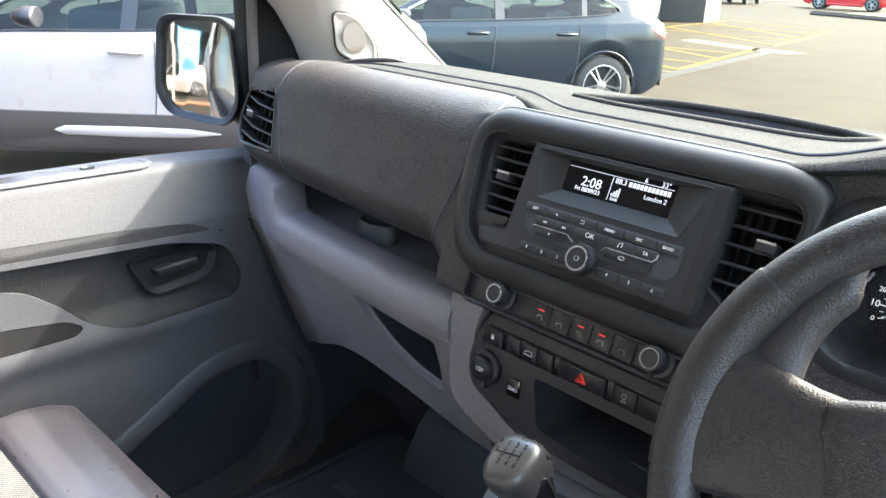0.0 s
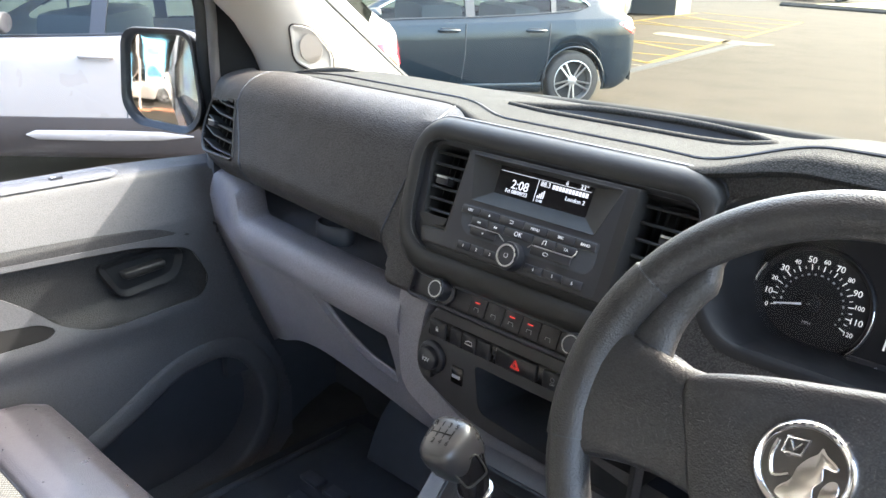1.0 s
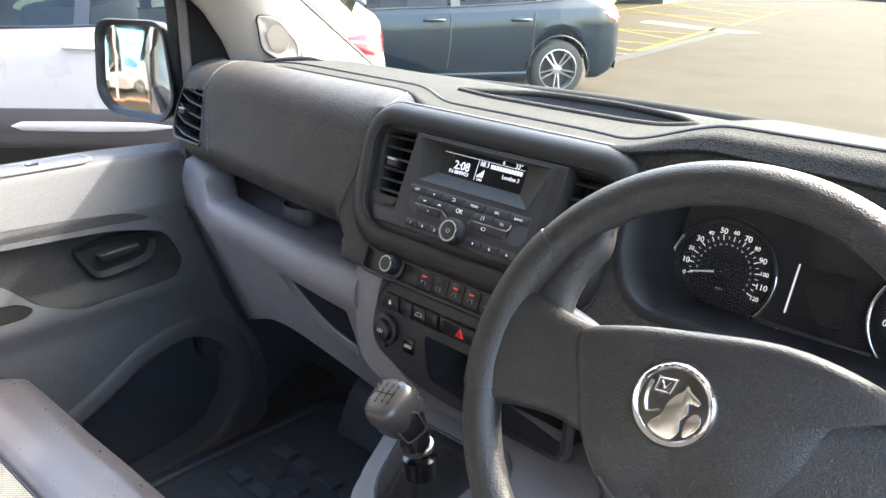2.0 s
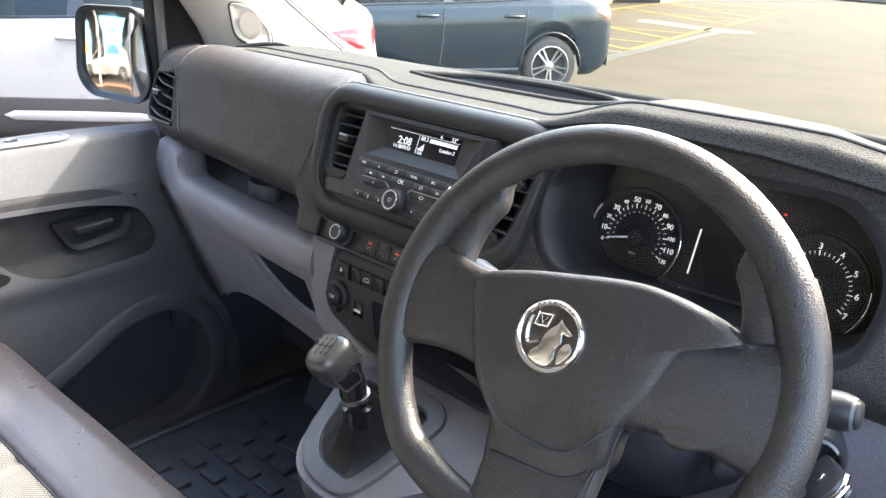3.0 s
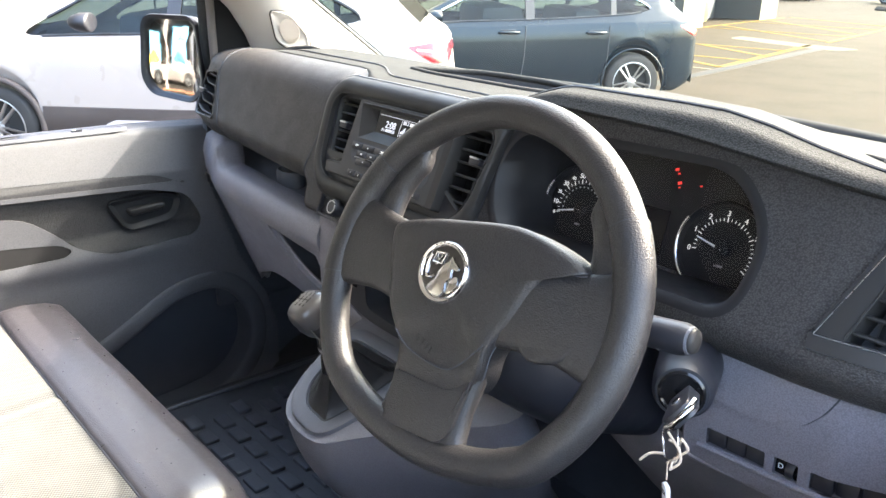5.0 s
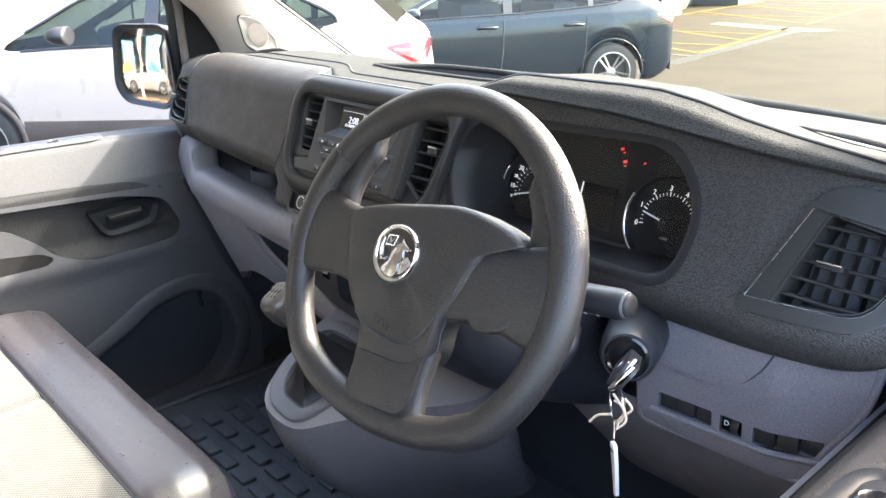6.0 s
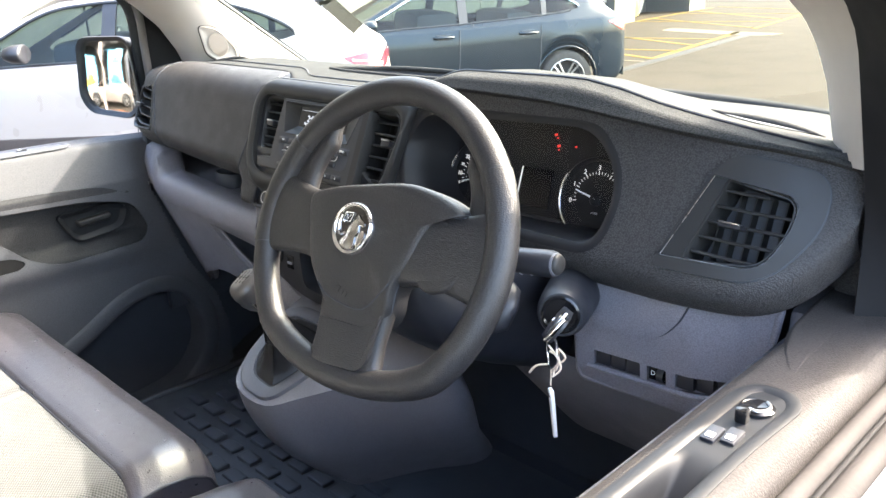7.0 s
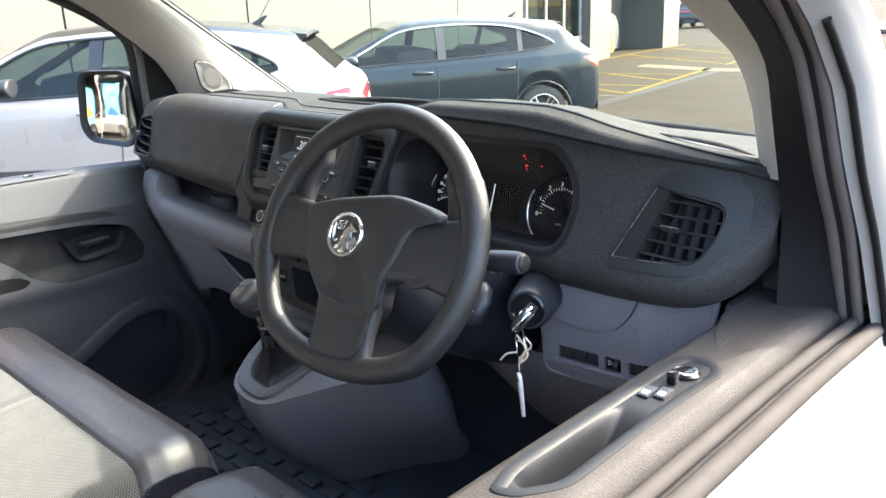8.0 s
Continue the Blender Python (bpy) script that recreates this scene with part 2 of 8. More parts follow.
def slab(outline, depth, m, bevel=0.0, seg=2, bm=None):
    """A plate with the outline (u, v), its front at w = 0 and its back at -depth, set by m."""
    bm2 = bmesh.new()
    top = [bm2.verts.new((p[0], p[1], 0)) for p in outline]
    face = bm2.faces.new(top)
    ext = bmesh.ops.extrude_face_region(bm2, geom=[face])
    back = [g for g in ext["geom"] if isinstance(g, bmesh.types.BMVert)]
    bmesh.ops.translate(bm2, verts=back, vec=(0, 0, -depth))
    bmesh.ops.recalc_face_normals(bm2, faces=bm2.faces[:])
    if bevel:
        edges = [e for e in bm2.edges if all(abs(v.co.z) < 1e-7 for v in e.verts)]
        bmesh.ops.bevel(bm2, geom=edges, offset=bevel, segments=seg, affect="EDGES", profile=0.6)
    bm2.transform(m)
    return join(bm, bm2)


def rings(loops, close_u=True, cap=True, bm=None):
    """A skin over loops of equal length."""
    bm2 = bmesh.new()
    vs = [[bm2.verts.new(p) for p in loop] for loop in loops]
    k = len(loops[0])
    for a, b in zip(vs, vs[1:]):
        for i in range(k if close_u else k - 1):
            bm2.faces.new((a[i], a[(i + 1) % k], b[(i + 1) % k], b[i]))
    if cap and close_u:
        bm2.faces.new(vs[0][::-1])
        bm2.faces.new(vs[-1])
    return join(bm, bm2)


def tube(path, r, n=10, closed=False, bm=None, flat=1.0, cap=True):
    """A round bar along a path; r: one radius or one a point."""
    p = [Vector(q) for q in path]
    k = len(p)
    rs = r if isinstance(r, (list, tuple)) else [r] * k
    loops, up = [], None
    for i in range(k):
        a = p[i - 1] if (i or closed) else p[i]
        b = p[(i + 1) % k] if (i < k - 1 or closed) else p[i]
        t = (b - a).normalized()
        if up is None:
            up = t.orthogonal().normalized()
        up = (up - t * up.dot(t)).normalized()
        side = t.cross(up)
        loops.append([p[i] + rs[i] * (math.cos(2 * math.pi * j / n) * up + flat * math.sin(2 * math.pi * j / n) * side) for j in range(n)])
    if closed:
        loops.append(loops[0])
    return rings(loops, True, cap and not closed, bm) if not closed else weld(rings(loops, True, False), bm)


def weld(bm2, bm=None):
    bmesh.ops.remove_doubles(bm2, verts=bm2.verts[:], dist=1e-6)
    return join(bm, bm2)


def lathe(profile, m, n=32, bm=None):
    """A turned solid: the profile (radius, height) round the local z axis."""
    loops = [[(max(r, 1e-5) * math.cos(2 * math.pi * j / n), max(r, 1e-5) * math.sin(2 * math.pi * j / n), h) for j in range(n)] for r, h in profile]
    bm2 = rings(loops, True, False)
    bm2.transform(m)
    return join(bm, bm2)


def nearest(polys, u, v):
    """The nearest place on some closed outlines, and how far off it is."""
    best, at = 1e9, (u, v)
    for poly in polys:
        k = len(poly)
        for i in range(k):
            (x1, y1), (x2, y2) = poly[i - 1][:2], poly[i][:2]
            dx, dy = x2 - x1, y2 - y1
            q = dx * dx + dy * dy
            t = min(max(((u - x1) * dx + (v - y1) * dy) / q, 0), 1) if q > 1e-14 else 0
            px, py = x1 + dx * t, y1 + dy * t
            d = (px - u) ** 2 + (py - v) ** 2
            if d < best:
                best, at = d, (px, py)
    return at, math.sqrt(best)


def sheet(us, vs, f, skip=None, thick=0.0, bm=None, cut=None):
    """A surface f(u, v) over a grid, without the cells that skip(u, v) names; open edges are drawn onto the outlines in cut."""
    bm2 = bmesh.new()
    nu, nv = len(us), len(vs)
    keep = [[not (skip and skip((us[i] + us[i + 1]) / 2, (vs[j] + vs[j + 1]) / 2)) for j in range(nv - 1)] for i in range(nu - 1)]
    du, dv = abs(us[1] - us[0]), abs(vs[1] - vs[0])
    grid = []
    for i in range(nu):
        row = []
        for j in range(nv):
            u, v = us[i], vs[j]
            if cut:
                near = [keep[a][b] for a in (i - 1, i) for b in (j - 1, j) if 0 <= a < nu - 1 and 0 <= b < nv - 1]
                if any(near) and not all(near):
                    at, d = nearest(cut, u, v)
                    if d < 1.3 * (du + dv):
                        u, v = at
            row.append(bm2.verts.new(f(u, v)))
        grid.append(row)
    for i in range(nu - 1):
        for j in range(nv - 1):
            if keep[i][j]:
                bm2.faces.new((grid[i][j], grid[i + 1][j], grid[i + 1][j + 1], grid[i][j + 1]))
    bmesh.ops.delete(bm2, geom=[v for v in bm2.verts if not v.link_faces], context="VERTS")
    if isinstance(thick, Vector):  # a shell whose back is moved by a fixed step
        ext = bmesh.ops.extrude_face_region(bm2, geom=bm2.faces[:], use_keep_orig=True)
        bmesh.ops.translate(bm2, verts=[g for g in ext["geom"] if isinstance(g, bmesh.types.BMVert)], vec=thick)
    elif thick:
        bmesh.ops.recalc_face_normals(bm2, faces=bm2.faces[:])
        bmesh.ops.solidify(bm2, geom=bm2.faces[:], thickness=thick)
    return join(bm, bm2)


BOUNDS = {}


def inside(poly, u, v):
    key = id(poly)
    if key not in BOUNDS:
        BOUNDS[key] = (poly, min(p[0] for p in poly), max(p[0] for p in poly), min(p[1] for p in poly), max(p[1] for p in poly))
    _, a, b, c, d = BOUNDS[key]
    if not (a <= u <= b and c <= v <= d):
        return False
    hit, k = False, len(poly)
    for i in range(k):
        (x1, y1), (x2, y2) = poly[i][:2], poly[i - 1][:2]
        if (y1 > v) != (y2 > v) and u < (x2 - x1) * (v - y1) / (y2 - y1) + x1:
            hit = not hit
    return hit


def span(a, b, n):
    return [a + (b - a) * i / (n - 1) for i in range(n)]


def sstep(a, b, x):
    t = min(max((x - a) / (b - a), 0), 1)
    return t * t * (3 - 2 * t)


def grow(outline, d):
    """The outline moved outwards by d."""
    k, out = len(outline), []
    area = sum(outline[i - 1][0] * outline[i][1] - outline[i][0] * outline[i - 1][1] for i in range(k))
    s = d if area > 0 else -d
    for i in range(k):
        a, b = Vector(outline[i - 1][:2]), Vector(outline[(i + 1) % k][:2])
        t = (b - a)
        if t.length < 1e-9:
            out.append(tuple(outline[i][:2]))
            continue
        t.normalize()
        out.append((outline[i][0] + t.y * s, outline[i][1] - t.x * s))
    return out


def text(name, body, size, m, material, parent, depth=0.0002):
    cu = bpy.data.curves.new(name, "FONT")
    cu.body, cu.size, cu.extrude = body, size, depth
    cu.align_x, cu.align_y, cu.resolution_u = "CENTER", "CENTER", 3
    tmp = bpy.data.objects.new(name, cu)
    scene.collection.objects.link(tmp)
    me = bpy.data.meshes.new_from_object(tmp.evaluated_get(bpy.context.evaluated_depsgraph_get()))
    bpy.data.objects.remove(tmp)
    bpy.data.curves.remove(cu)
    me.name = name
    me.transform(m)
    me.materials.clear()
    me.materials.append(material)
    ob = new(name, me)
    return link(ob, parent)


def plane_at(origin, u, v):
    """A local frame: u and v lie in the plane, w points out of it."""
    u = Vector(u).normalized()
    w = u.cross(Vector(v)).normalized()
    v = w.cross(u)
    m = Matrix((u, v, w)).transposed().to_4x4()
    m.translation = origin
    return m


def on(m, u, v, w=0.0):
    return m @ Matrix.Translation((u, v, w))
# ---- the dashboard ----
C = -0.44  # the van's centre line


def face_y(x, z):
    """The dash's front face: leaning, with ends that curve away."""
    u = max(0.0, (abs(x - C) - 0.62) / 0.21)
    return 0.70 + 0.43 * (z - 1.32) - 0.03 * (x - C) + 0.06 * u * u


FN = Vector((0.03, -1, 0.43)).normalized()


def on_face(x, z, off=0.0):
    return Vector((x, face_y(x, z), z)) + FN * off


def face_m(x, z, off=0.0):
    return plane_at(on_face(x, z, off), (1, -0.03, 0), (0, 0.43, 1))


def band(outline, prof, place, bm=None):
    """A moulding along an outline: its profile is (distance outwards, height) after (distance, height)."""
    loops = []
    for d, off in prof:
        loops.append([place(p[0], p[1], off) for p in (grow(outline, d) if d else outline)])
    return rings(loops, True, False, bm)


def fill(outline, off, place, bm=None):
    bm2 = bmesh.new()
    bm2.faces.new([bm2.verts.new(place(p[0], p[1], off)) for p in outline])
    return join(bm, bm2)


dashboard = thing("dashboard", (C, 0.9, 1.2), "black grained van dashboard with grey lower trim", "dashboard")

BEZEL = rounded([(-0.638, 1.3805), (-0.240, 1.3805), (-0.266, 1.254), (-0.618, 1.254)], [0.034, 0.034, 0.045, 0.045], 8)
CLUSTER = rounded([(-0.246, 1.330), (-0.222, 1.392), (0.088, 1.402), (0.143, 1.345), (0.128, 1.264), (-0.212, 1.262)], [0.05, 0.06, 0.06, 0.05, 0.035, 0.05], 7)
VENT_D = rounded([(0.264, 1.3605), (0.325, 1.347), (0.331, 1.337), (0.328, 1.312), (0.312, 1.281), (0.237, 1.2795)], [0.003, 0.012, 0.010, 0.02, 0.022, 0.003], 5)
VENT_P = rounded([(-1.246, 1.345), (-1.110, 1.363), (-1.068, 1.279), (-1.205, 1.270), (-1.256, 1.298)], [0.02, 0.005, 0.006, 0.03, 0.02], 6)


VENT_DG = grow(VENT_D, 0.004)
HEAT = rounded([(-0.598, 1.241), (-0.288, 1.241), (-0.288, 1.199), (-0.598, 1.199)], 0.006, 4)


def lower_edge(x):
    """How far down the black face reaches."""
    if x < -0.66:
        return 1.240 - 0.014 * sstep(-1.1, -0.70, x) - 0.034 * sstep(-0.700, -0.640, x)
    if x < -0.64:
        return 1.226 - 0.034 * sstep(-0.700, -0.640, x)
    return 1.192 if x < -0.25 else 1.192 + 0.028 * sstep(-0.25, 0.0, x) + 0.07 * max(0.0, (x - 0.27) / 0.115) ** 3


def lip_y(x):
    """Where the top pad's front edge runs."""
    hood = sstep(-0.36, -0.20, x) * (1 - sstep(0.24, 0.42, x))
    base = 0.80 - 0.052 * sstep(-0.70, -0.54, x)
    side = 0.03 * max(0.0, (abs(x - C) - 0.62) / 0.21) ** 2
    return base - 0.028 * hood - 0.02 * (x - C) + side - 0.012 * sstep(-0.66, -0.55, x) * (1 - hood)


# along the driver's side: heights of the lip, the seam behind it and the top further back
TOP_X = [-0.20, 0.0, 0.05, 0.10, 0.15, 0.20, 0.25, 0.30, 0.34, 0.385]
TOP_LIP = [1.434, 1.430, 1.426, 1.421, 1.416, 1.411, 1.407, 1.402, 1.396, 1.384]
TOP_SEAM = [1.447, 1.449, 1.448, 1.440, 1.428, 1.419, 1.411, 1.401, 1.393, 1.380]
TOP_BACK = [1.434, 1.428, 1.416, 1.401, 1.389, 1.383, 1.379, 1.375, 1.371, 1.366]


def top_z(x, y):
    """The height of the dash top; its front band slopes down to the edge."""
    z = float(np.interp(y, [0.70, 0.76, 0.85, 0.955, 1.0, 1.35], [1.408, 1.412, 1.414, 1.411, 1.400, 1.335]))
    z -= 0.028 * sstep(0.5, 0.84, abs(x - C))
    wide = sstep(-0.295, -0.15, x)
    if wide == 0:
        return z
    lip, seam, back = (float(np.interp(x, TOP_X, tab)) for tab in (TOP_LIP, TOP_SEAM, TOP_BACK))
    ly = lip_y(x)
    hood = float(np.interp(y, [ly, ly + 0.012, ly + 0.038, ly + 0.085, 0.905, 1.15, 1.35], [lip, lip + 0.72 * (seam - lip), seam, seam - 0.28 * (seam - back), back, 1.361, 1.333]))
    return z + (hood - z) * wide


def lid_point(x, t):
    """t: 0 at the bottom, 1 at the top of the face; the last part rolls over to the dash top."""
    lo = lower_edge(x)
    if x < -0.64:
        # the glovebox side rolls over to the top in one soft curve
        soft_ = face_roll(x, t, lo)
        f = sstep(-0.64, -0.69, x)
        return soft_ if f >= 1 else face_flat(x, t, lo).lerp(soft_, f)
    return face_flat(x, t, lo)


def face_roll(x, t, lo):
    if t < 0.70:
        z = lo + (1.366 - lo) * t / 0.70
        return Vector((x, face_y(x, z) + 0.034 * max(0.0, (lo + 0.045 - z) / 0.045) ** 2, z))
    s = (t - 0.70) / 0.30
    ya, zt = face_y(x, 1.366), 1.411 - 0.02 * sstep(0.6, 0.84, abs(x - C))
    a, c, b = Vector((x, ya, 1.366)), Vector((x, ya + 0.43 * (zt - 1.366), zt)), Vector((x, face_y(x, 1.398) + 0.07, zt))
    return a * (1 - s) ** 2 + c * (2 * s * (1 - s)) + b * s * s


def face_flat(x, t, lo):
    if t < 0.82:
        z = lo + (1.398 - lo) * t / 0.82
        y = face_y(x, z)
        if not -0.655 < x < -0.262:
            y += 0.034 * max(0.0, (lo + 0.045 - z) / 0.045) ** 2
        else:
            y += 0.012 * max(0.0, (lo + 0.01 - z) / 0.01) ** 2
        return Vector((x, y, z))
    s = (t - 0.82) / 0.18
    y0 = face_y(x, 1.398)
    flat = Vector((x, y0 + 0.07 * s, 1.398 + 0.013 * math.sin(s * math.pi / 2) - 0.02 * sstep(0.6, 0.84, abs(x - C))))
    ly = lip_y(x)
    brow = Vector((x, y0 + (ly + 0.012 - y0) * s, 1.398 + (top_z(x, ly) - 0.005 - 1.398) * s))
    return flat.lerp(brow, sstep(-0.36, -0.24, x) * (1 - sstep(0.31, 0.375, x)))


def face_skip(x, t):
    p = lid_point(x, t)
    if t > 0.82:
        return False
    return inside(BEZEL, x, p.z) or inside(CLUSTER, x, p.z) or inside(VENT_DG, x, p.z) or inside(VENT_P, x, p.z) or inside(HEAT, x, p.z)


BACK = Vector((0, 0.004, -0.001))
ts = span(0, 0.82, 44) + span(0.835, 1, 12)
def seam_x(t):
    """The bowed joint between glovebox and centre."""
    return float(np.interp(t, [0, 0.25, 0.5, 0.72, 0.85, 1.0], [-0.684, -0.676, -0.664, -0.650, -0.646, -0.664]))


def cap_x(t):
    """The slanting joint between glovebox and vent cap."""
    return float(np.interp(t, [0, 0.17, 0.42, 0.67, 1.0], [-1.030, -1.041, -1.066, -1.100, -1.108]))


def warped(x0, x1, seam_at):
    """The face between two limits, one of which follows the bowed joint."""
    def f(u, t):
        s = seam_x(t)
        a, b = (s + 0.001, x1) if seam_at == 0 else (cap_x(t) + 0.001, s - 0.001)
        return lid_point(a + (b - a) * u, t)
    return f


def warped_skip(u, t):
    p = warped(0, 0.385, 0)(u, t)
    return face_skip(p.x, t)


bm = sheet(span(0, 1, 250), ts, warped(0, 0.385, 0), warped_skip, BACK)
part("dash_front", bm, SOFT, dashboard, "black grained front face round the dials")
bm = sheet(span(0, 1, 60), ts, warped(-1.086, 0, 1), None, BACK)
part("glovebox_lid", bm, SOFT, dashboard, "large grained black glovebox cover")


def cap_point(u, t):
    return lid_point(-1.268 + (cap_x(t) - 0.001 + 1.268) * u, t)


bm = sheet(span(0, 1, 70), ts, cap_point, lambda u, t: t <= 0.82 and inside(VENT_P, cap_point(u, t).x, cap_point(u, t).z), BACK)
part("vent_end_cap", bm, SOFT, dashboard, "satin grey-black cap round the passenger vent")
# a dark core behind the face, so that no light shows through the joints
part("dash_core", box(1.62, 0.20, 0.15, pose(C, 0.93, 1.285)), DARK, dashboard)


def back_y(x):
    return 1.34 - 0.43 * (abs(x - C) / 0.84) ** 2.6


TRAY = rounded([(-0.618, 0.862), (-0.55, 0.846), (-0.31, 0.846), (-0.248, 0.872), (-0.29, 0.930), (-0.40, 0.955), (-0.53, 0.945)], [0.008, 0.03, 0.03, 0.012, 0.03, 0.03, 0.04], 5)


def pad_point(x, t):
    lo, hi = lip_y(x), back_y(x)
    if t < 0:  # the rolled front edge and the underside
        k = -t
        a = k * math.pi
        hump = 0.35 + 0.65 * sstep(-0.70, -0.56, x)
        r = (0.011 - 0.005 * sstep(-0.36, -0.24, x)) * hump
        return Vector((x, lo + 0.006 - r * math.sin(a) + (0.03 * (k - 0.5) if k > 0.5 else 0), top_z(x, lo) - r + r * math.cos(a)))
    y = lo + 0.006 + (hi - lo) * t
    z = top_z(x, y)
    return Vector((x, y, z))


bm = sheet(span(-1.262, 0.383, 260), [-1, -0.85, -0.7, -0.55, -0.4, -0.25, -0.12] + span(0, 0.42, 60) + span(0.45, 1, 14), pad_point, lambda x, t: t > 0 and inside(TRAY, x, pad_point(x, t).y))
part("top_pad", bm, SOFT_TOP, dashboard, "grained dark grey dash top with an open tray")
bm = tube([Vector((x, lip_y(x) + 0.038, top_z(x, lip_y(x) + 0.038) + 0.0004)) for x in span(-1.19, 0.36, 120)], 0.0020, 6)
part("pad_seam", bm, BLACK, dashboard)
bm = tube([Vector((p[0], p[1], top_z(p[0], p[1]) - 0.0005)) for p in TRAY], 0.0048, 8, True)
part("tray_rim", bm, SOFT_TOP, dashboard)
bm = rings([[Vector((p[0], p[1], top_z(p[0], p[1]) + w)) for p in grow(TRAY, g)] for g, w in ((0.002, 0.001), (-0.002, -0.004), (-0.006, -0.055), (-0.030, -0.056))], True, False)
part("tray_tub", bm, DARK, dashboard, "deep black open tray")
for ends in (((0.140, 0.925), (0.279, 0.905)), ((-1.020, 0.925), (-1.159, 0.905))):
    (xa, ya), (xb, yb) = ends

    def slit(u, v):
        x, y = xa + (xb - xa) * u, ya + (yb - ya) * u + v * math.sin(math.pi * min(max(u, 0.0), 1.0) ** 0.8)
        return Vector((x, y, top_z(x, y)))

    loop = [slit(u, -0.006) for u in span(0, 1, 16)] + [slit(u, 0.008) for u in span(0.97, 0.03, 15)]
    bm = bmesh.new()
    bm.faces.new([bm.verts.new(p + Vector((0, 0, 0.0015))) for p in loop])
    part("demist_slot", bm, DARK, dashboard, "dark demister slit")
    rim = [slit(u, 0.013) for u in span(-0.12, 1.04, 22)]
    part("slot_hood", tube(rim, [0.0005 + 0.0075 * math.sin(math.pi * i / 21) ** 0.7 for i in range(22)], 10), SOFT_TOP, dashboard, "raised hood behind the slit")

# seams of the glovebox
for joint in (seam_x, cap_x):
    bm = tube([lid_point(joint(t), t) + FN * 0.0003 for t in span(0.0, 0.98, 40)], 0.0014, 6)
    part("panel_gap", bm, DARK, dashboard)


def vent(name, outline, slats, tab, wide, parent, lean=0.0, proud=0.0):
    """An air vent: a frame, a dark duct, blades, upright vanes and a slider."""
    def place(x, z, off):
        return on_face(x, z, off + proud)

    v = part(name, band(outline, [(0.0, -0.045), (0.0, 0.0), (0.002, 0.0025), (wide * 0.7, 0.003), (wide, -0.002)], place), SATIN, parent, "satin black vent surround")
    part("duct", fill(grow(outline, 0.001), -0.044, place), DARK, v)
    xs, zs = [p[0] for p in outline], [p[1] for p in outline]
    for i in range(slats):
        z = min(zs) + (max(zs) - min(zs)) * (i + 0.55) / (slats + 0.10)
        cuts = []
        for a, b in zip(outline, outline[1:] + outline[:1]):
            if (a[1] - z) * (b[1] - z) <= 0 and a[1] != b[1]:
                cuts.append(a[0] + (b[0] - a[0]) * (z - a[1]) / (b[1] - a[1]))
        x0, x1 = min(cuts) + 0.0005, max(cuts) - 0.0005
        loops = []
        for x in (x0, (x0 + x1) / 2, x1):
            m = face_m(x, z + lean * (x - x0), proud - 0.0045)
            loops.append([m @ Vector(q) for q in ((0, 0.0022, -0.001), (0, 0.0015, 0.0022), (0, 0.0, 0.0030), (0, -0.0013, 0.0022), (0, -0.0016, -0.001), (0, 0.0016, -0.019), (0, 0.0030, -0.019))])
        part("slat", rings(loops), SATIN, v)
    for i in range(5):
        x = min(xs) + (max(xs) - min(xs)) * (i + 1) / 6
        zz = [z for z in span(min(zs), max(zs), 30) if inside(outline, x, z)]
        if len(zz) > 4:
            m = face_m(x, (zz[0] + zz[-1]) / 2, proud - 0.034)
            part("vane", box(0.0016, (zz[-1] - zz[0]) * 1.05, 0.014, m), SATIN, v)
    m = face_m(tab[0], tab[1], proud)
    thin = name == "driver_vent"
    t = part("slider", box(0.026 if thin else 0.020, 0.0050 if thin else 0.0095, 0.016, on(m, 0, 0, 0.000), 0.0018), BLACK, v)
    part("slider_trim", box(0.024 if thin else 0.018, 0.0016 if thin else 0.0026, 0.012, on(m, 0, 0.0028 if thin else 0.0045, 0.004), 0.0008), STEEL, t)
    return v


vent("passenger_vent", VENT_P, 5, (-1.170, 1.316), 0.005, dashboard)
vent("driver_vent", VENT_D, 5, (0.277, 1.3165), 0.003, dashboard, lean=-0.09)
# the smooth surround of the driver's vent, with a sloping cheek and a thin bright line
V_LINE = rounded([(0.249, 1.3645), (0.326, 1.3505), (0.335, 1.340), (0.331, 1.310), (0.314, 1.2770), (0.211, 1.2780)], [0.002, 0.014, 0.012, 0.02, 0.026, 0.002], 6)
SUR = rounded([(0.246, 1.366), (0.262, 1.384), (0.284, 1.386), (0.356, 1.372), (0.360, 1.322), (0.322, 1.264), (0.209, 1.266), (0.209, 1.279)], [0.004, 0.012, 0.01, 0.025, 0.03, 0.035, 0.003, 0.003], 6)
gx, gz = span(0.20, 0.365, 90), span(1.258, 1.392, 76)
sur = part("vent_surround", sheet(gx, gz, lambda x, z: on_face(x, z, 0.0035), lambda x, z: not inside(SUR, x, z) or inside(V_LINE, x, z), 0.004, cut=[SUR, V_LINE]), SATIN, dashboard, "smooth satin vent surround")
part("vent_cheek", sheet(gx, gz, lambda x, z: on_face(x, z, 0.0015), lambda x, z: not inside(V_LINE, x, z) or inside(VENT_D, x, z), 0.0, cut=[V_LINE, VENT_D]), SATIN, sur)
part("vent_line", tube([on_face(p[0], p[1], 0.0042) for p in V_LINE], 0.0006, 6, True), STEEL, sur, "thin bright line round the vent")
part("surround_edge", tube([on_face(p[0], p[1], 0.0010) for p in SUR], 0.0016, 6, True), DARK, sur)

# ---- centre stack ----
K = plane_at((C, 0.70, 1.32), (1, -0.03, 0), (0, 0.43, 1))
KS = 1.0885


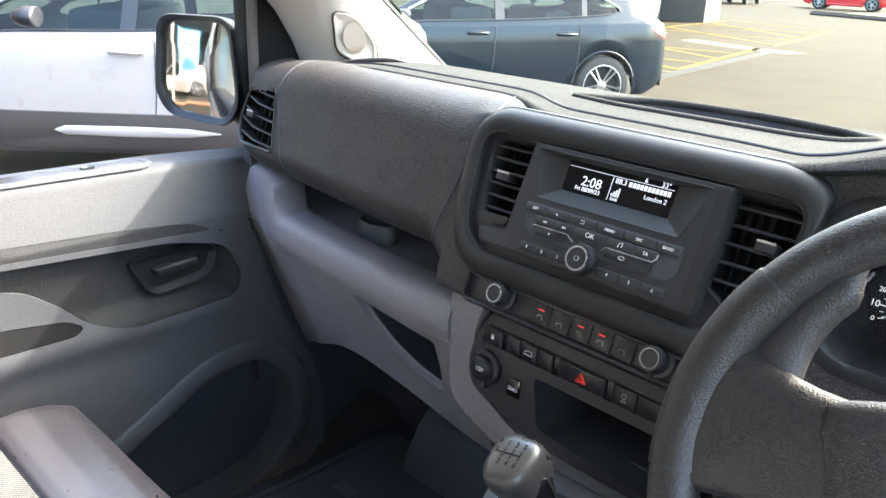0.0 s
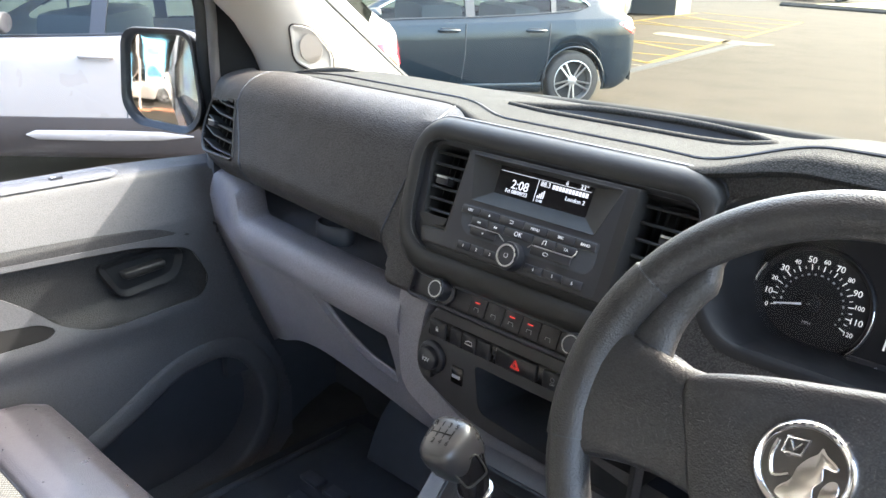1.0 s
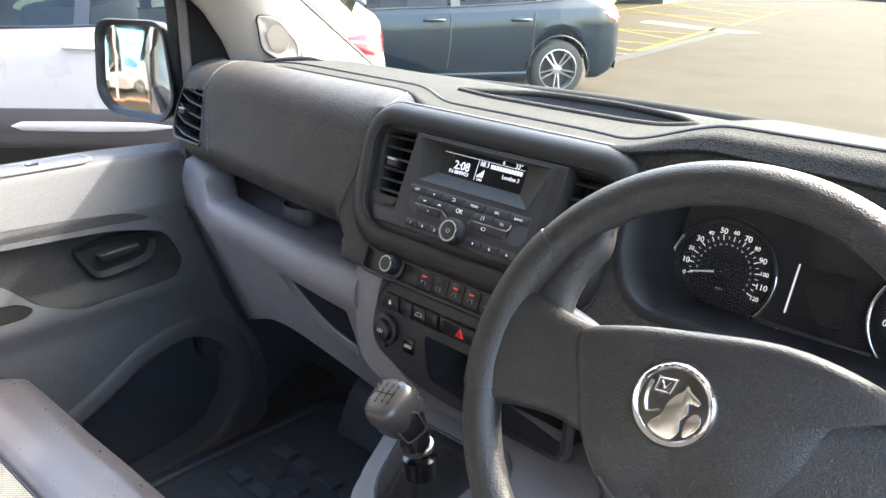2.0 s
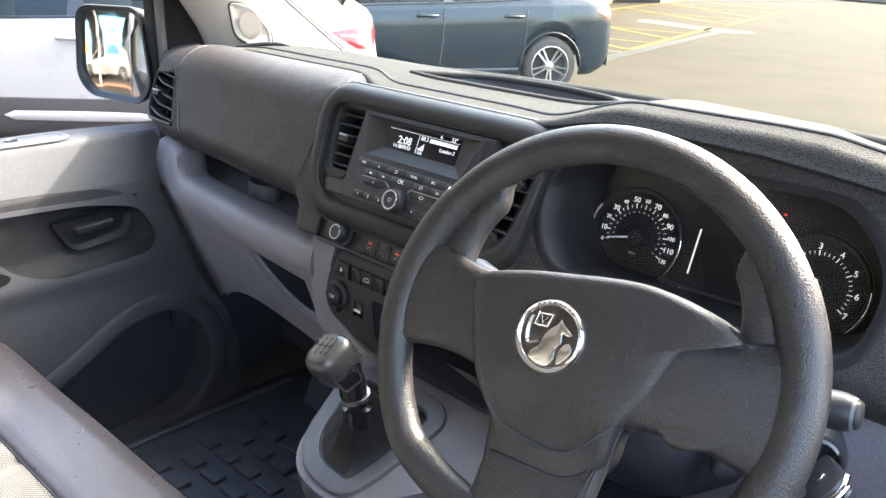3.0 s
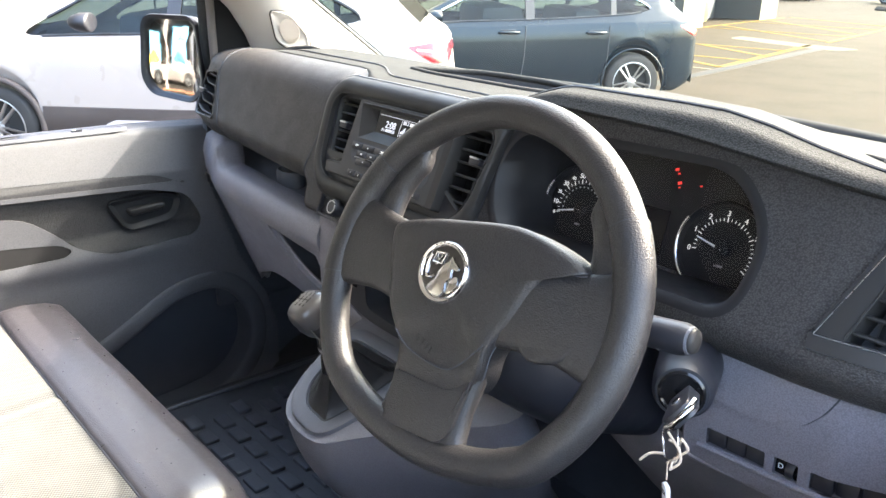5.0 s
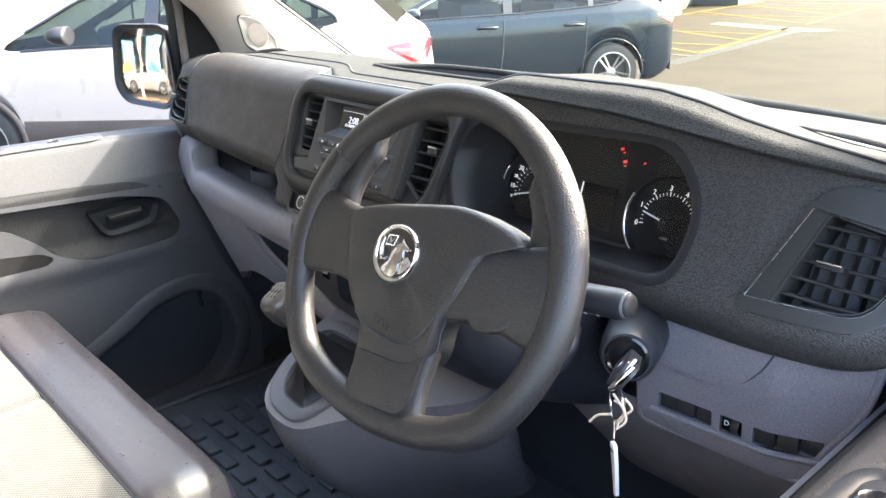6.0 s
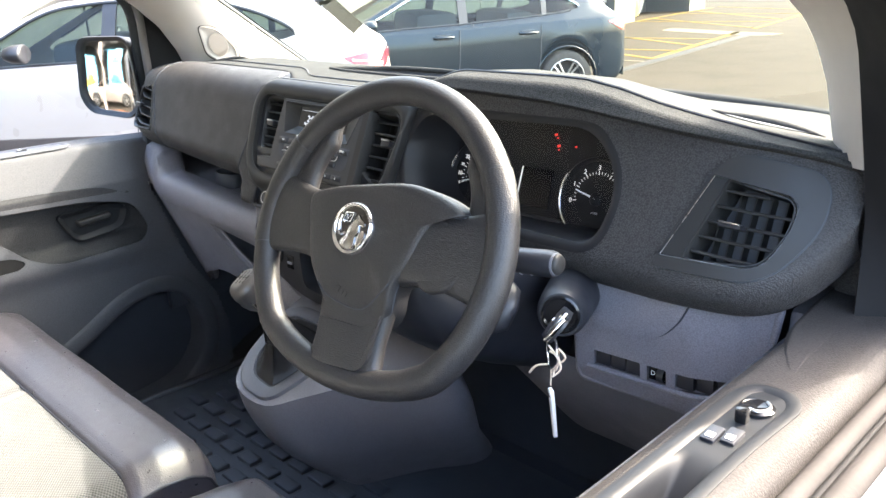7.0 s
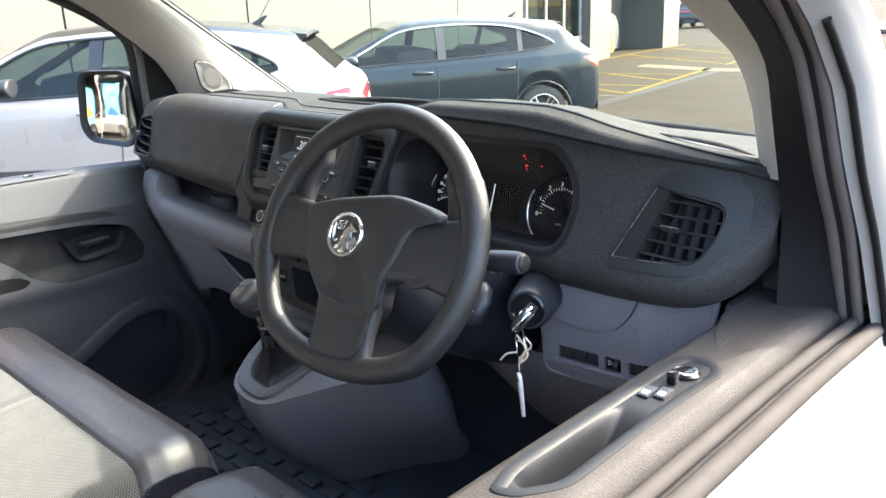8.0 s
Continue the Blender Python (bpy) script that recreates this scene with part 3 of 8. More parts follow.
def kp(x, z, w=0.0):
    """A place of the centre stack from x, height and how far it stands out."""
    return on(K, x - C, (z - 0.395 * w - 1.32) * KS, w)


def kxy(x, z, w=0.0):
    return (x - C, (z - 0.395 * w - 1.32) * KS)


def kw(u, v, w):
    return K @ Vector((u, v, w))


PROUD = 0.014  # how far the bezel stands out of the dash face


def by_dials(x, z, off):
    """The bezel's right end is cut back where the dials begin."""
    return on_face(min(x, -0.2365 + 0.10 * (z - 1.34)), z, off)


stack = part("centre_bezel", band(BEZEL, [(0.030, -0.003), (0.028, 0.004), (0.024, PROUD - 0.004), (0.018, PROUD + 0.001), (0.010, PROUD + 0.003), (0.004, PROUD + 0.002), (0.0, PROUD - 0.001), (0.0, PROUD - 0.016)], by_dials), SATIN, dashboard, "satin bezel round radio and vents")
part("bezel_groove", band(BEZEL, [(0.0315, -0.001), (0.030, 0.003), (0.0285, 0.0035)], by_dials), DARK, stack)
part("bezel_line", tube([on_face(p[0], p[1], PROUD + 0.001) for p in grow(BEZEL, -0.0005)], 0.0007, 6, True), SATIN, stack, "thin bright line inside the bezel")
L_V = rounded([(-0.624, 1.3735), (-0.5640, 1.3735), (-0.5605, 1.2915), (-0.606, 1.2915)], [0.020, 0.003, 0.006, 0.012], 5)
R_V = rounded([(-0.3185, 1.3735), (-0.246, 1.3735), (-0.268, 1.268), (-0.3150, 1.2915)], [0.003, 0.022, 0.016, 0.006], 5)
BEZEL_G = grow(BEZEL, 0.002)
us, vs_ = span(-0.646, -0.228, 180), span(1.246, 1.388, 76)
bm = sheet(us, vs_, lambda x, z: on_face(x, z, PROUD - 0.010), lambda x, z: not inside(BEZEL_G, x, z) or inside(L_V, x, z) or inside(R_V, x, z), cut=[BEZEL_G, L_V, R_V])
part("stack_panel", bm, BLACK, stack, "black panel between the vents")
vent("centre_vent", L_V, 6, (-0.5895, 1.334), 0.003, dashboard, proud=PROUD - 0.010)
vent("centre_vent", R_V, 6, (-0.272, 1.336), 0.003, dashboard, proud=PROUD - 0.010)
# a grey lip below the left vent and upright grey bars on both sides of the radio
part("vent_lip", rings([[kw(*q, w) for q in rounded([(-0.172, -0.030), (-0.118, -0.0285), (-0.122, -0.0385), (-0.150, -0.0410)], 0.004, 3)] for w in (0.000, PROUD - 0.002, PROUD)]), SATIN, stack)
FW = 0.0195  # radio front
radio = part("radio", rings([[kw(*q, w) for q in rounded(o, r, 5)] for o, r, w in (
    ([(-0.1160, 0.0630), (0.1270, 0.0640), (0.1275, -0.0640), (-0.1500, -0.0640), (-0.1560, -0.0440), (-0.1180, -0.0410)], 0.004, 0.000),
    ([(-0.1130, 0.0610), (0.1250, 0.0620), (0.1262, -0.0635), (-0.1480, -0.0635), (-0.1540, -0.0450), (-0.1150, -0.0425)], 0.004, FW - 0.003),
    ([(-0.1118, 0.0600), (0.1240, 0.0608), (0.1252, -0.0625), (-0.1465, -0.0625), (-0.1525, -0.0460), (-0.1138, -0.0435)], 0.003, FW - 0.0005),
    ([(-0.1075, 0.0578), (0.1110, 0.0584), (0.1112, -0.0600), (-0.1400, -0.0600), (-0.1450, -0.0480), (-0.1095, -0.0455)], 0.003, FW))], True, False), SATIN, dashboard, "dark grey radio unit with monochrome display")
FACE = rounded([(-0.1078, 0.0582), (0.1112, 0.0588), (0.1114, -0.0604), (-0.1404, -0.0604), (-0.1454, -0.0476), (-0.1098, -0.0451)], 0.003, 4)
WELL = rounded([(-0.1030, 0.0560), (0.1070, 0.0566), (0.0890, 0.0035), (-0.0860, 0.0030)], 0.002, 3)
GLASS = rounded([(-0.0660, 0.0525), (0.0660, 0.0525), (0.0655, 0.0190), (-0.0650, 0.0190)], 0.0012, 3)
part("radio_face", sheet(span(-0.150, 0.116, 110), span(-0.064, 0.062, 56), lambda u, v: kw(u, v, FW), lambda u, v: not inside(FACE, u, v) or inside(WELL, u, v), cut=[FACE, WELL]), BLACK, radio, "matt black button field")
part("display_hood", rings([[kw(*q, w) for q in o] for o, w in ((grow(WELL, 0.0012), FW - 0.0004), (grow(WELL, 0.0004), FW + 0.0006), (grow(WELL, -0.0006), FW), (GLASS, FW - 0.010))], True, False), SATIN, radio, "sloping satin frame round the display")
part("display", slab(grow(GLASS, 0.0015), 0.003, on(K, 0, 0, FW - 0.0098)), SCREEN, radio, "black monochrome display")
D = on(K, 0, 0.0358, FW - 0.0094)
text("clock_text", "2:08", 0.0150, on(D, -0.031, -0.0025), GLOW, radio)
text("date_text", "Fri 08/09/23", 0.0066, on(D, -0.0335, -0.0110), GLOW, radio)
text("station_text", "88.3", 0.0082, on(D, 0.0035, 0.0065), GLOW, radio)
for i in range(11):
    part("station_bar", slab([(0, -0.0026), (0.0034, -0.0026), (0.0034, 0.0026), (0, 0.0026)], 0.0003, on(D, 0.0132 + 0.0045 * i, 0.0062)), GLOW, radio)
text("service_text", "London 2", 0.0068, on(D, 0.0470, -0.0025), GLOW, radio)
text("temperature_text", "33°", 0.0078, on(D, 0.0540, 0.0138), GLOW, radio)
for a, b in (((-0.064, 0.0107), (-0.008, 0.0112)), ((-0.0072, -0.0150), (-0.0066, 0.0105)), ((-0.0072, 0.0107), (0.064, 0.0112))):
    part("display_line", slab([(a[0], a[1]), (b[0], a[1]), (b[0], b[1]), (a[0], b[1])], 0.0002, D), GLOW, radio)
for i in range(4):
    part("signal_bar", slab([(0, 0), (0.0016, 0), (0.0016, 0.003 + 0.0022 * i), (0, 0.003 + 0.0022 * i)], 0.0002, on(D, -0.004 + 0.0026 * i, -0.0100)), GLOW, radio)
text("dab_text", "DAB", 0.0044, on(D, 0.001, -0.0130), GLOW, radio)
text("seat_icon", "6", 0.0072, on(D, 0.031, 0.0142), GLOW, radio)

# radio buttons: one rounded cluster in three rows, and two groups of presets
part("button_groove", slab(rounded([(-0.0972, -0.0030), (0.1000, -0.0030), (0.1010, -0.0300), (0.0930, -0.0400), (-0.0760, -0.0395), (-0.0910, -0.0300)], [0.004, 0.004, 0.006, 0.008, 0.008, 0.008], 4), 0.004, on(K, 0, 0, FW + 0.0004)), DARK, radio)


def key_cap(name, u0, u1, v0, v1, w, label, size=0.0055, r=0.0015, parent=None, material=BLACK, ink=WHITE):
    cap = part(name, slab(rounded([(u0 + 0.0004, v0 + 0.0004), (u1 - 0.0004, v0 + 0.0004), (u1 - 0.0004, v1 - 0.0004), (u0 + 0.0004, v1 - 0.0004)], r, 3), 0.003, on(K, 0, 0, w), 0.0006, 1), material, parent)
    if label:
        text("legend", label, size, on(K, (u0 + u1) / 2, (v0 + v1) / 2, w + 0.0002), ink, cap)
    return cap


def arrow(u, v, turn, parent, n=1, w=FW + 0.0026):
    """Small printed triangles."""
    for i in range(n):
        tri = [(0.0016 * math.cos(q + turn) + u + 0.0026 * i, 0.0016 * math.sin(q + turn) + v) for q in (0.0, 2.09, 4.19)]
        part("arrow_mark", slab(tri, 0.0003, on(K, 0, 0, w)), WHITE, parent)


for u0, u1, n in ((-0.0950, -0.0665, "LIST"), (-0.0665, -0.0358, "^"), (-0.0358, 0.0000, "<"), (0.0000, 0.0335, "MENU"), (0.0335, 0.0710, "SRC"), (0.0710, 0.0985, "BAND")):
    cap = key_cap("button", u0, u1, -0.0150, -0.0042, FW + 0.0024, n if len(n) > 1 else "", 0.0044, parent=radio)
    if n == "^":
        arrow((u0 + u1) / 2, -0.0098, math.pi / 2, cap)
    if n == "<":
        part("back_mark", tube([kw((u0 + u1) / 2 + a, -0.0096 + b, FW + 0.0026) for a, b in ((-0.0020, 0.0018), (0.0024, 0.0018), (0.0028, 0.0), (0.0024, -0.0014), (-0.0016, -0.0014))], 0.0004, 4), WHITE, cap)
for u0, u1, n in ((-0.0755, -0.0500, "«"), (-0.0500, -0.0245, "»"), (-0.0245, 0.0180, "OK"), (0.0180, 0.0500, "n"), (0.0500, 0.0770, "TA")):
    cap = key_cap("button", u0, u1, -0.0262, -0.0154, FW + 0.0026, n if n in ("OK", "TA") else "", 0.0078 if n == "OK" else 0.0050, parent=radio)
    if n in "«»":
        arrow((u0 + u1) / 2 - 0.0013, -0.0208, math.pi if n == "«" else 0.0, cap, 2, FW + 0.0028)
    if n == "n":
        part("note_mark", tube([kw((u0 + u1) / 2 + a, -0.0208 + b, FW + 0.0028) for a, b in ((-0.0022, -0.0022), (-0.0012, 0.0024), (0.0024, 0.0030), (0.0020, -0.0016))], 0.0005, 4), WHITE, cap)
cap = key_cap("button", -0.0730, -0.0330, -0.0372, -0.0266, FW + 0.0024, "", parent=radio)
arrow(-0.0530, -0.0318, -math.pi / 2, cap)
cap = key_cap("button", 0.0180, 0.0730, -0.0372, -0.0266, FW + 0.0024, "", parent=radio)
part("disc_mark", tube([kw(0.0400 + 0.0034 * math.cos(a), -0.0322 + 0.0018 * math.sin(a), FW + 0.0026) for a in span(0, 5.8, 12)], 0.0004, 4), WHITE, cap)
for i in range(6):
    u = (-0.0870 + i * 0.0212) if i < 3 else (0.0165 + (i - 3) * 0.0265)
    key_cap("preset_button", u, u + (0.0206 if i < 3 else 0.0260), -0.0575, -0.0475, FW + 0.0012, str(i + 1), 0.0050, 0.0008, radio)
part("chrome_strip", tube([kw(*q, FW + 0.0028) for q in ((-0.0765, -0.0275), (-0.0735, -0.0268), (-0.0300, -0.0266), (-0.0190, -0.0330))], 0.0008, 6), STEEL, radio)
part("chrome_strip", tube([kw(*q, FW + 0.0028) for q in ((0.0150, -0.0310), (0.0190, -0.0268), (0.0640, -0.0266), (0.0730, -0.0262), (0.0768, -0.0225), (0.0775, -0.0180))], 0.0008, 6), STEEL, radio)
VK = on(K, -0.0030, -0.0465, FW)
kn = part("volume_knob", lathe([(0.0165, -0.004), (0.0165, 0.009), (0.0155, 0.0120), (0.0125, 0.0128)], VK), BLACK, radio)
part("knob_ring", lathe([(0.0130, 0.0122), (0.0130, 0.0138), (0.0114, 0.0138), (0.0114, 0.0122)], VK), STEEL, kn)
part("knob_cap", lathe([(0.0114, 0.011), (0.0110, 0.0128), (0.0001, 0.0130)], VK), BLACK, kn)
part("power_mark", tube([VK @ Vector((0.0026 * math.cos(a), 0.0026 * math.sin(a), 0.0132)) for a in span(1.9, 7.5, 12)], 0.0004, 4), GREYINK, kn)

# heater strip
heat = part("heater_panel", slab(rounded([kxy(-0.606, 1.243, -0.004), kxy(-0.280, 1.243, -0.004), kxy(-0.280, 1.195, -0.004), kxy(-0.606, 1.195, -0.004)], 0.005, 4), 0.01, on(K, 0, 0, -0.0045), 0.001), BLACK, dashboard, "black heater control strip")
part("heater_rim", band(HEAT, [(0.004, -0.001), (0.002, 0.003), (-0.001, 0.002), (-0.002, -0.014)], on_face), BLACK, heat)
for x, name in ((-0.541, "fan_knob"), (-0.338, "temperature_knob")):
    m = kp(x, 1.214, -0.004)
    k2 = part(name, lathe([(0.0178, 0), (0.0178, 0.004), (0.0140, 0.006), (0.0130, 0.019), (0.0122, 0.021), (0.0096, 0.0212)], m), BLACK, heat)
    part("knob_ring", lathe([(0.0104, 0.0208), (0.0104, 0.0222), (0.0092, 0.0222), (0.0092, 0.0208)], m), STEEL, k2)
    part("knob_cap", lathe([(0.0092, 0.020), (0.0090, 0.0216), (0.0001, 0.0218)], m), BLACK, k2)
    for i in range(9):
        a = radians(-60 + i * 27) if x < -0.5 else radians(0 + i * 24)
        part("scale_mark", box(0.0007, 0.0024, 0.0003, on(m @ Matrix.Rotation(a, 4, "Z"), 0, 0.0162, 0.0048)), WHITE, k2)
for i in range(5):
    x = -0.4855 + i * 0.0268
    cap = key_cap("heater_button", x - C - 0.013, x - C + 0.013, kxy(x, 1.200, -0.0025)[1], kxy(x, 1.232, -0.0025)[1], -0.0025, "", parent=heat)
    if i in (0, 2, 3):
        part("led", box(0.0075, 0.0012, 0.0008, kp(x, 1.2160, -0.0012)), REDLED, cap)
    part("icon", tube([kp(x - 0.003, 1.2075, -0.0012).translation, kp(x - 0.003, 1.2105, -0.0012).translation, kp(x + 0.003, 1.2105, -0.0012).translation, kp(x + 0.004, 1.2065, -0.0012).translation], 0.0004, 4), GREYINK, cap)

# lower switch panel
P0 = plane_at((C, 0.676, 1.118), (1, -0.03, 0), (0, 0.06, 1))


def pm(x, z, w=0.0):
    return on(P0, x - C, z - 1.118, w)


def pxy(x, z):
    return (x - C, z - 1.118)


LOW = rounded([pxy(-0.575, 1.178), pxy(-0.262, 1.178), pxy(-0.262, 1.040), pxy(-0.50, 1.040), pxy(-0.602, 1.075), pxy(-0.604, 1.125)], [0.02, 0.004, 0.02, 0.06, 0.03, 0.03], 6)
CUB = rounded([pxy(-0.500, 1.123), pxy(-0.268, 1.123), pxy(-0.268, 1.046), pxy(-0.488, 1.062)], [0.008, 0.008, 0.01, 0.015], 5)
low = part("switch_panel", rings([[P0 @ Vector((p[0], p[1], w)) for p in loop] for loop, w in ((grow(LOW, 0.004), -0.006), (LOW, 0.002), (grow(LOW, -0.003), 0.004))], True, False), GREY_MED, dashboard, "dark lower panel with switch row and open cubby")
LOW_G = grow(LOW, -0.001)
gx, gz = span(-0.175, 0.185, 110), span(-0.085, 0.065, 50)
part("panel_face", sheet(gx, gz, lambda u, v: P0 @ Vector((u, v, 0.0035)), lambda u, v: not inside(LOW_G, u, v) or inside(CUB, u, v), 0.002, cut=[LOW_G, CUB]), BLACK, low)
part("cubby", rings([[P0 @ Vector((p[0], p[1], w)) for p in loop] for loop, w in ((grow(CUB, 0.002), 0.0045), (CUB, 0.004), (grow(CUB, -0.004), -0.16))], True, False), DARK, low, "deep black open cubby")
part("cubby_back", slab(grow(CUB, 0.001), 0.002, on(P0, 0, 0, -0.158)), DARK, low)
row = part("switch_carrier", slab(rounded([pxy(-0.577, 1.163), pxy(-0.272, 1.163), pxy(-0.272, 1.137), pxy(-0.585, 1.137)], 0.006, 4), 0.006, on(P0, 0, 0, 0.0065), 0.0015), PIANO, low)
edges = [-0.580, -0.550, -0.543, -0.522, -0.497, -0.474, -0.466, -0.402, -0.394, -0.363, -0.335, -0.310, -0.280]
icons = {0: "lock", 2: "", 3: "van", 6: "hazard", 8: "off", 10: "off"}
for i in range(12):
    if edges[i + 1] - edges[i] < 0.012:
        continue
    a, b = pxy(edges[i], 1.139), pxy(edges[i + 1], 1.161)
    cap = part("switch", slab(rounded([(a[0] + 0.0007, a[1]), (b[0] - 0.0007, a[1]), (b[0] - 0.0007, b[1]), (a[0] + 0.0007, b[1])], 0.0015, 2), 0.004, on(P0, 0, 0, 0.0095), 0.0012, 1), BLACK, row)
    cx, cz, sym = (a[0] + b[0]) / 2, (a[1] + b[1]) / 2, icons.get(i, "")
    m = on(P0, cx, cz, 0.0098)
    if sym == "hazard":
        for r in (0.0075, 0.0042):
            tri = [m @ Vector((r * math.cos(radians(a2)), r * math.sin(radians(a2)) - 0.0015, 0)) for a2 in (90, 210, 330)]
            part("hazard_mark", tube(tri, 0.0003, 5, True), REDLED, cap)
    elif sym == "lock":
        part("lock_mark", box(0.0042, 0.0036, 0.0003, on(m, 0, -0.001), 0), WHITE, cap)
        part("lock_mark", tube([m @ Vector(q) for q in ((-0.0014, 0.0008, 0), (-0.0014, 0.003, 0), (0.0014, 0.003, 0), (0.0014, 0.0008, 0))], 0.0004, 5), WHITE, cap)
    elif sym == "van":
        part("van_mark", tube([m @ Vector(q) for q in ((-0.006, -0.002, 0), (-0.005, 0.001, 0), (-0.001, 0.003, 0), (0.005, 0.003, 0), (0.006, -0.002, 0))], 0.0005, 5, True), WHITE, cap)
    elif sym == "off":
        text("legend", "OFF", 0.004, on(m, 0, -0.004), GREYINK, cap)
        part("off_mark", tube([m @ Vector((0.0028 * math.cos(a2), 0.0028 * math.sin(a2) + 0.002, 0)) for a2 in span(0, 5.6, 9)], 0.0004, 5), GREYINK, cap)
sock = part("power_socket", lathe([(0.0225, 0), (0.0225, 0.006), (0.0205, 0.008), (0.0165, 0.0085), (0.0155, 0.015), (0.0145, 0.016), (0.0001, 0.016)], pm(-0.572, 1.108, 0.004), 36), BLACK, low, "round 12 volt socket with cover")
text("legend", "12V", 0.008, pm(-0.572, 1.108, 0.0202), WHITE, sock)
part("socket_tab", box(0.012, 0.010, 0.010, pm(-0.572, 1.086, 0.010), 0.003), BLACK, sock)
usb = part("usb_port", box(0.020, 0.024, 0.004, pm(-0.527, 1.098, 0.0055), 0.0015), PIANO, low, "small black usb port")
part("usb_tongue", box(0.013, 0.004, 0.002, pm(-0.527, 1.097, 0.0082)), GREYINK, usb)

# grained grey surround left of and below the switch panel
GS = [(-0.650, 1.205), (-0.585, 1.198), (-0.606, 1.150), (-0.606, 1.075), (-0.520, 1.030), (-0.30, 1.012), (-0.30, 0.985), (-0.50, 0.985), (-0.640, 1.035), (-0.656, 1.135)]
part("stack_surround", slab([pxy(*p) for p in rounded(GS, [0.01, 0.006, 0.03, 0.03, 0.05, 0.01, 0.01, 0.06, 0.03, 0.02], 5)], 0.05, on(P0, 0, 0, -0.003), 0.004), GREY, dashboard, "grained mid-grey surround")

# ---- grey lower dash, passenger side ----
def band_loop(x):
    """The rounded front of the open shelf; at the door end it rises to the black cap."""
    t = sstep(-1.2, -0.66, x)
    up = sstep(-1.035, -1.085, x)
    zt = 1.186 - 0.020 * t + 0.040 * up
    y = 0.692 - 0.012 * t + 0.046 * sstep(-1.04, -1.21, x)
    zb = 1.118 - 0.020 * t
    deep = 0.012 * up
    return [(x, y + 0.066 + deep, zt - 0.040), (x, y + 0.062 + deep, zt - 0.004), (x, y + 0.052 + deep, zt), (x, y + 0.020 + deep, zt - 0.003), (x, y + 0.007 + 0.6 * deep, zt - 0.011), (x, y + 0.001, zt - 0.026 - 0.02 * up), (x, y, zb + 0.026), (x, y + 0.005, zb + 0.008), (x, y + 0.018, zb), (x, y + 0.06, zb - 0.004)]


part("shelf_lip", rings([band_loop(x) for x in span(-1.212, -0.648, 80)]), GREY, dashboard, "rounded grey lip of the open shelf")
bm = sheet(span(-1.195, -0.655, 30), span(0, 1, 12), lambda x, t: (x, 0.735 + 0.20 * t, (1.176 - 0.020 * sstep(-1.2, -0.66, x)) - 0.006 * math.sin(math.pi * min(t * 3, 1)) + 0.10 * sstep(0.45, 1, t)))
part("shelf_floor", bm, GREY_DK, dashboard, "dark shelf floor")
bm = tube([(x, 0.752 - 0.012 * sstep(-1.2, -0.66, x), 1.180 - 0.018 * sstep(-1.2, -0.66, x)) for x in span(-1.05, -0.655, 24)], 0.0013, 6)
part("shelf_bead", bm, GREYINK, dashboard, "thin pale bead along the shelf")
m = pose(-0.905, 0.785, 1.172)
part("cup_rest", lathe([(0.040, -0.02), (0.040, 0.012), (0.036, 0.016), (0.034, 0.0), (0.0001, 0.0)], m @ Matrix.Scale(0.6, 4, (0, 1, 0)), 24), DARK, dashboard, "small moulded divider on the shelf")


LO = rounded([(-1.212, 1.130), (-0.65, 1.112), (-0.640, 0.905), (-0.690, 0.910), (-0.785, 0.938), (-0.870, 0.955), (-0.925, 0.962), (-0.99, 0.955), (-1.10, 0.905), (-1.212, 0.842)], [0.005, 0.01, 0.01, 0.03, 0.05, 0.05, 0.05, 0.05, 0.05, 0.005], 5)
HOLE = rounded([(-0.868, 1.104), (-0.698, 1.086), (-0.704, 1.030), (-0.716, 0.986), (-0.785, 1.003), (-0.835, 1.045)], [0.008, 0.006, 0.02, 0.006, 0.05, 0.04], 5)


def low_y(x, z):
    """The panel runs back towards the bulkhead as it goes down, and bends to the door at its end."""
    return 0.718 - 0.012 * sstep(-1.2, -0.66, x) + 0.046 * sstep(-1.04, -1.21, x) + 0.42 * max(0.0, 1.115 - z)


part("lower_panel", sheet(span(-1.215, -0.635, 200), span(0.84, 1.14, 110), lambda x, z: (x, low_y(x, z), z), lambda x, z: not inside(LO, x, z) or inside(HOLE, x, z), 0.012, cut=[LO, HOLE]), GREY, dashboard, "grey lower dash panel with open pocket")
part("pocket_lip", tube([(p[0], low_y(*p) - 0.001, p[1]) for p in HOLE], 0.003, 8, True), GREY, dashboard)
part("lower_rim", tube([(p[0], low_y(*p) + 0.004, p[1]) for p in LO if p[1] < 1.06], 0.007, 8), GREY, dashboard)
# walls and back coloured near-black: the pocket's inner shade is in the paint
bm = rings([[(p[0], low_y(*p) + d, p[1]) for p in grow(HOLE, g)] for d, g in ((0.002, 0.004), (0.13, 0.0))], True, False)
part("pocket", bm, DARK, dashboard, "open pocket with its inner shade put into a dark colour")
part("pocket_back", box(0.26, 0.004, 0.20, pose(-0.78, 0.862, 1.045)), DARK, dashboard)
# footwell: bulkhead behind the panels
part("bulkhead", box(1.66, 0.03, 0.70, pose(C, 1.06, 0.88)), DARK, dashboard, "black footwell bulkhead")

# ---- driver's lower panel ----
def knee_y(x, z):
    return 0.693 + 0.55 * max(0.0, x - 0.235) ** 1.15 - 0.10 * (z - 1.15) + 0.25 * max(0.0, 1.085 - z)


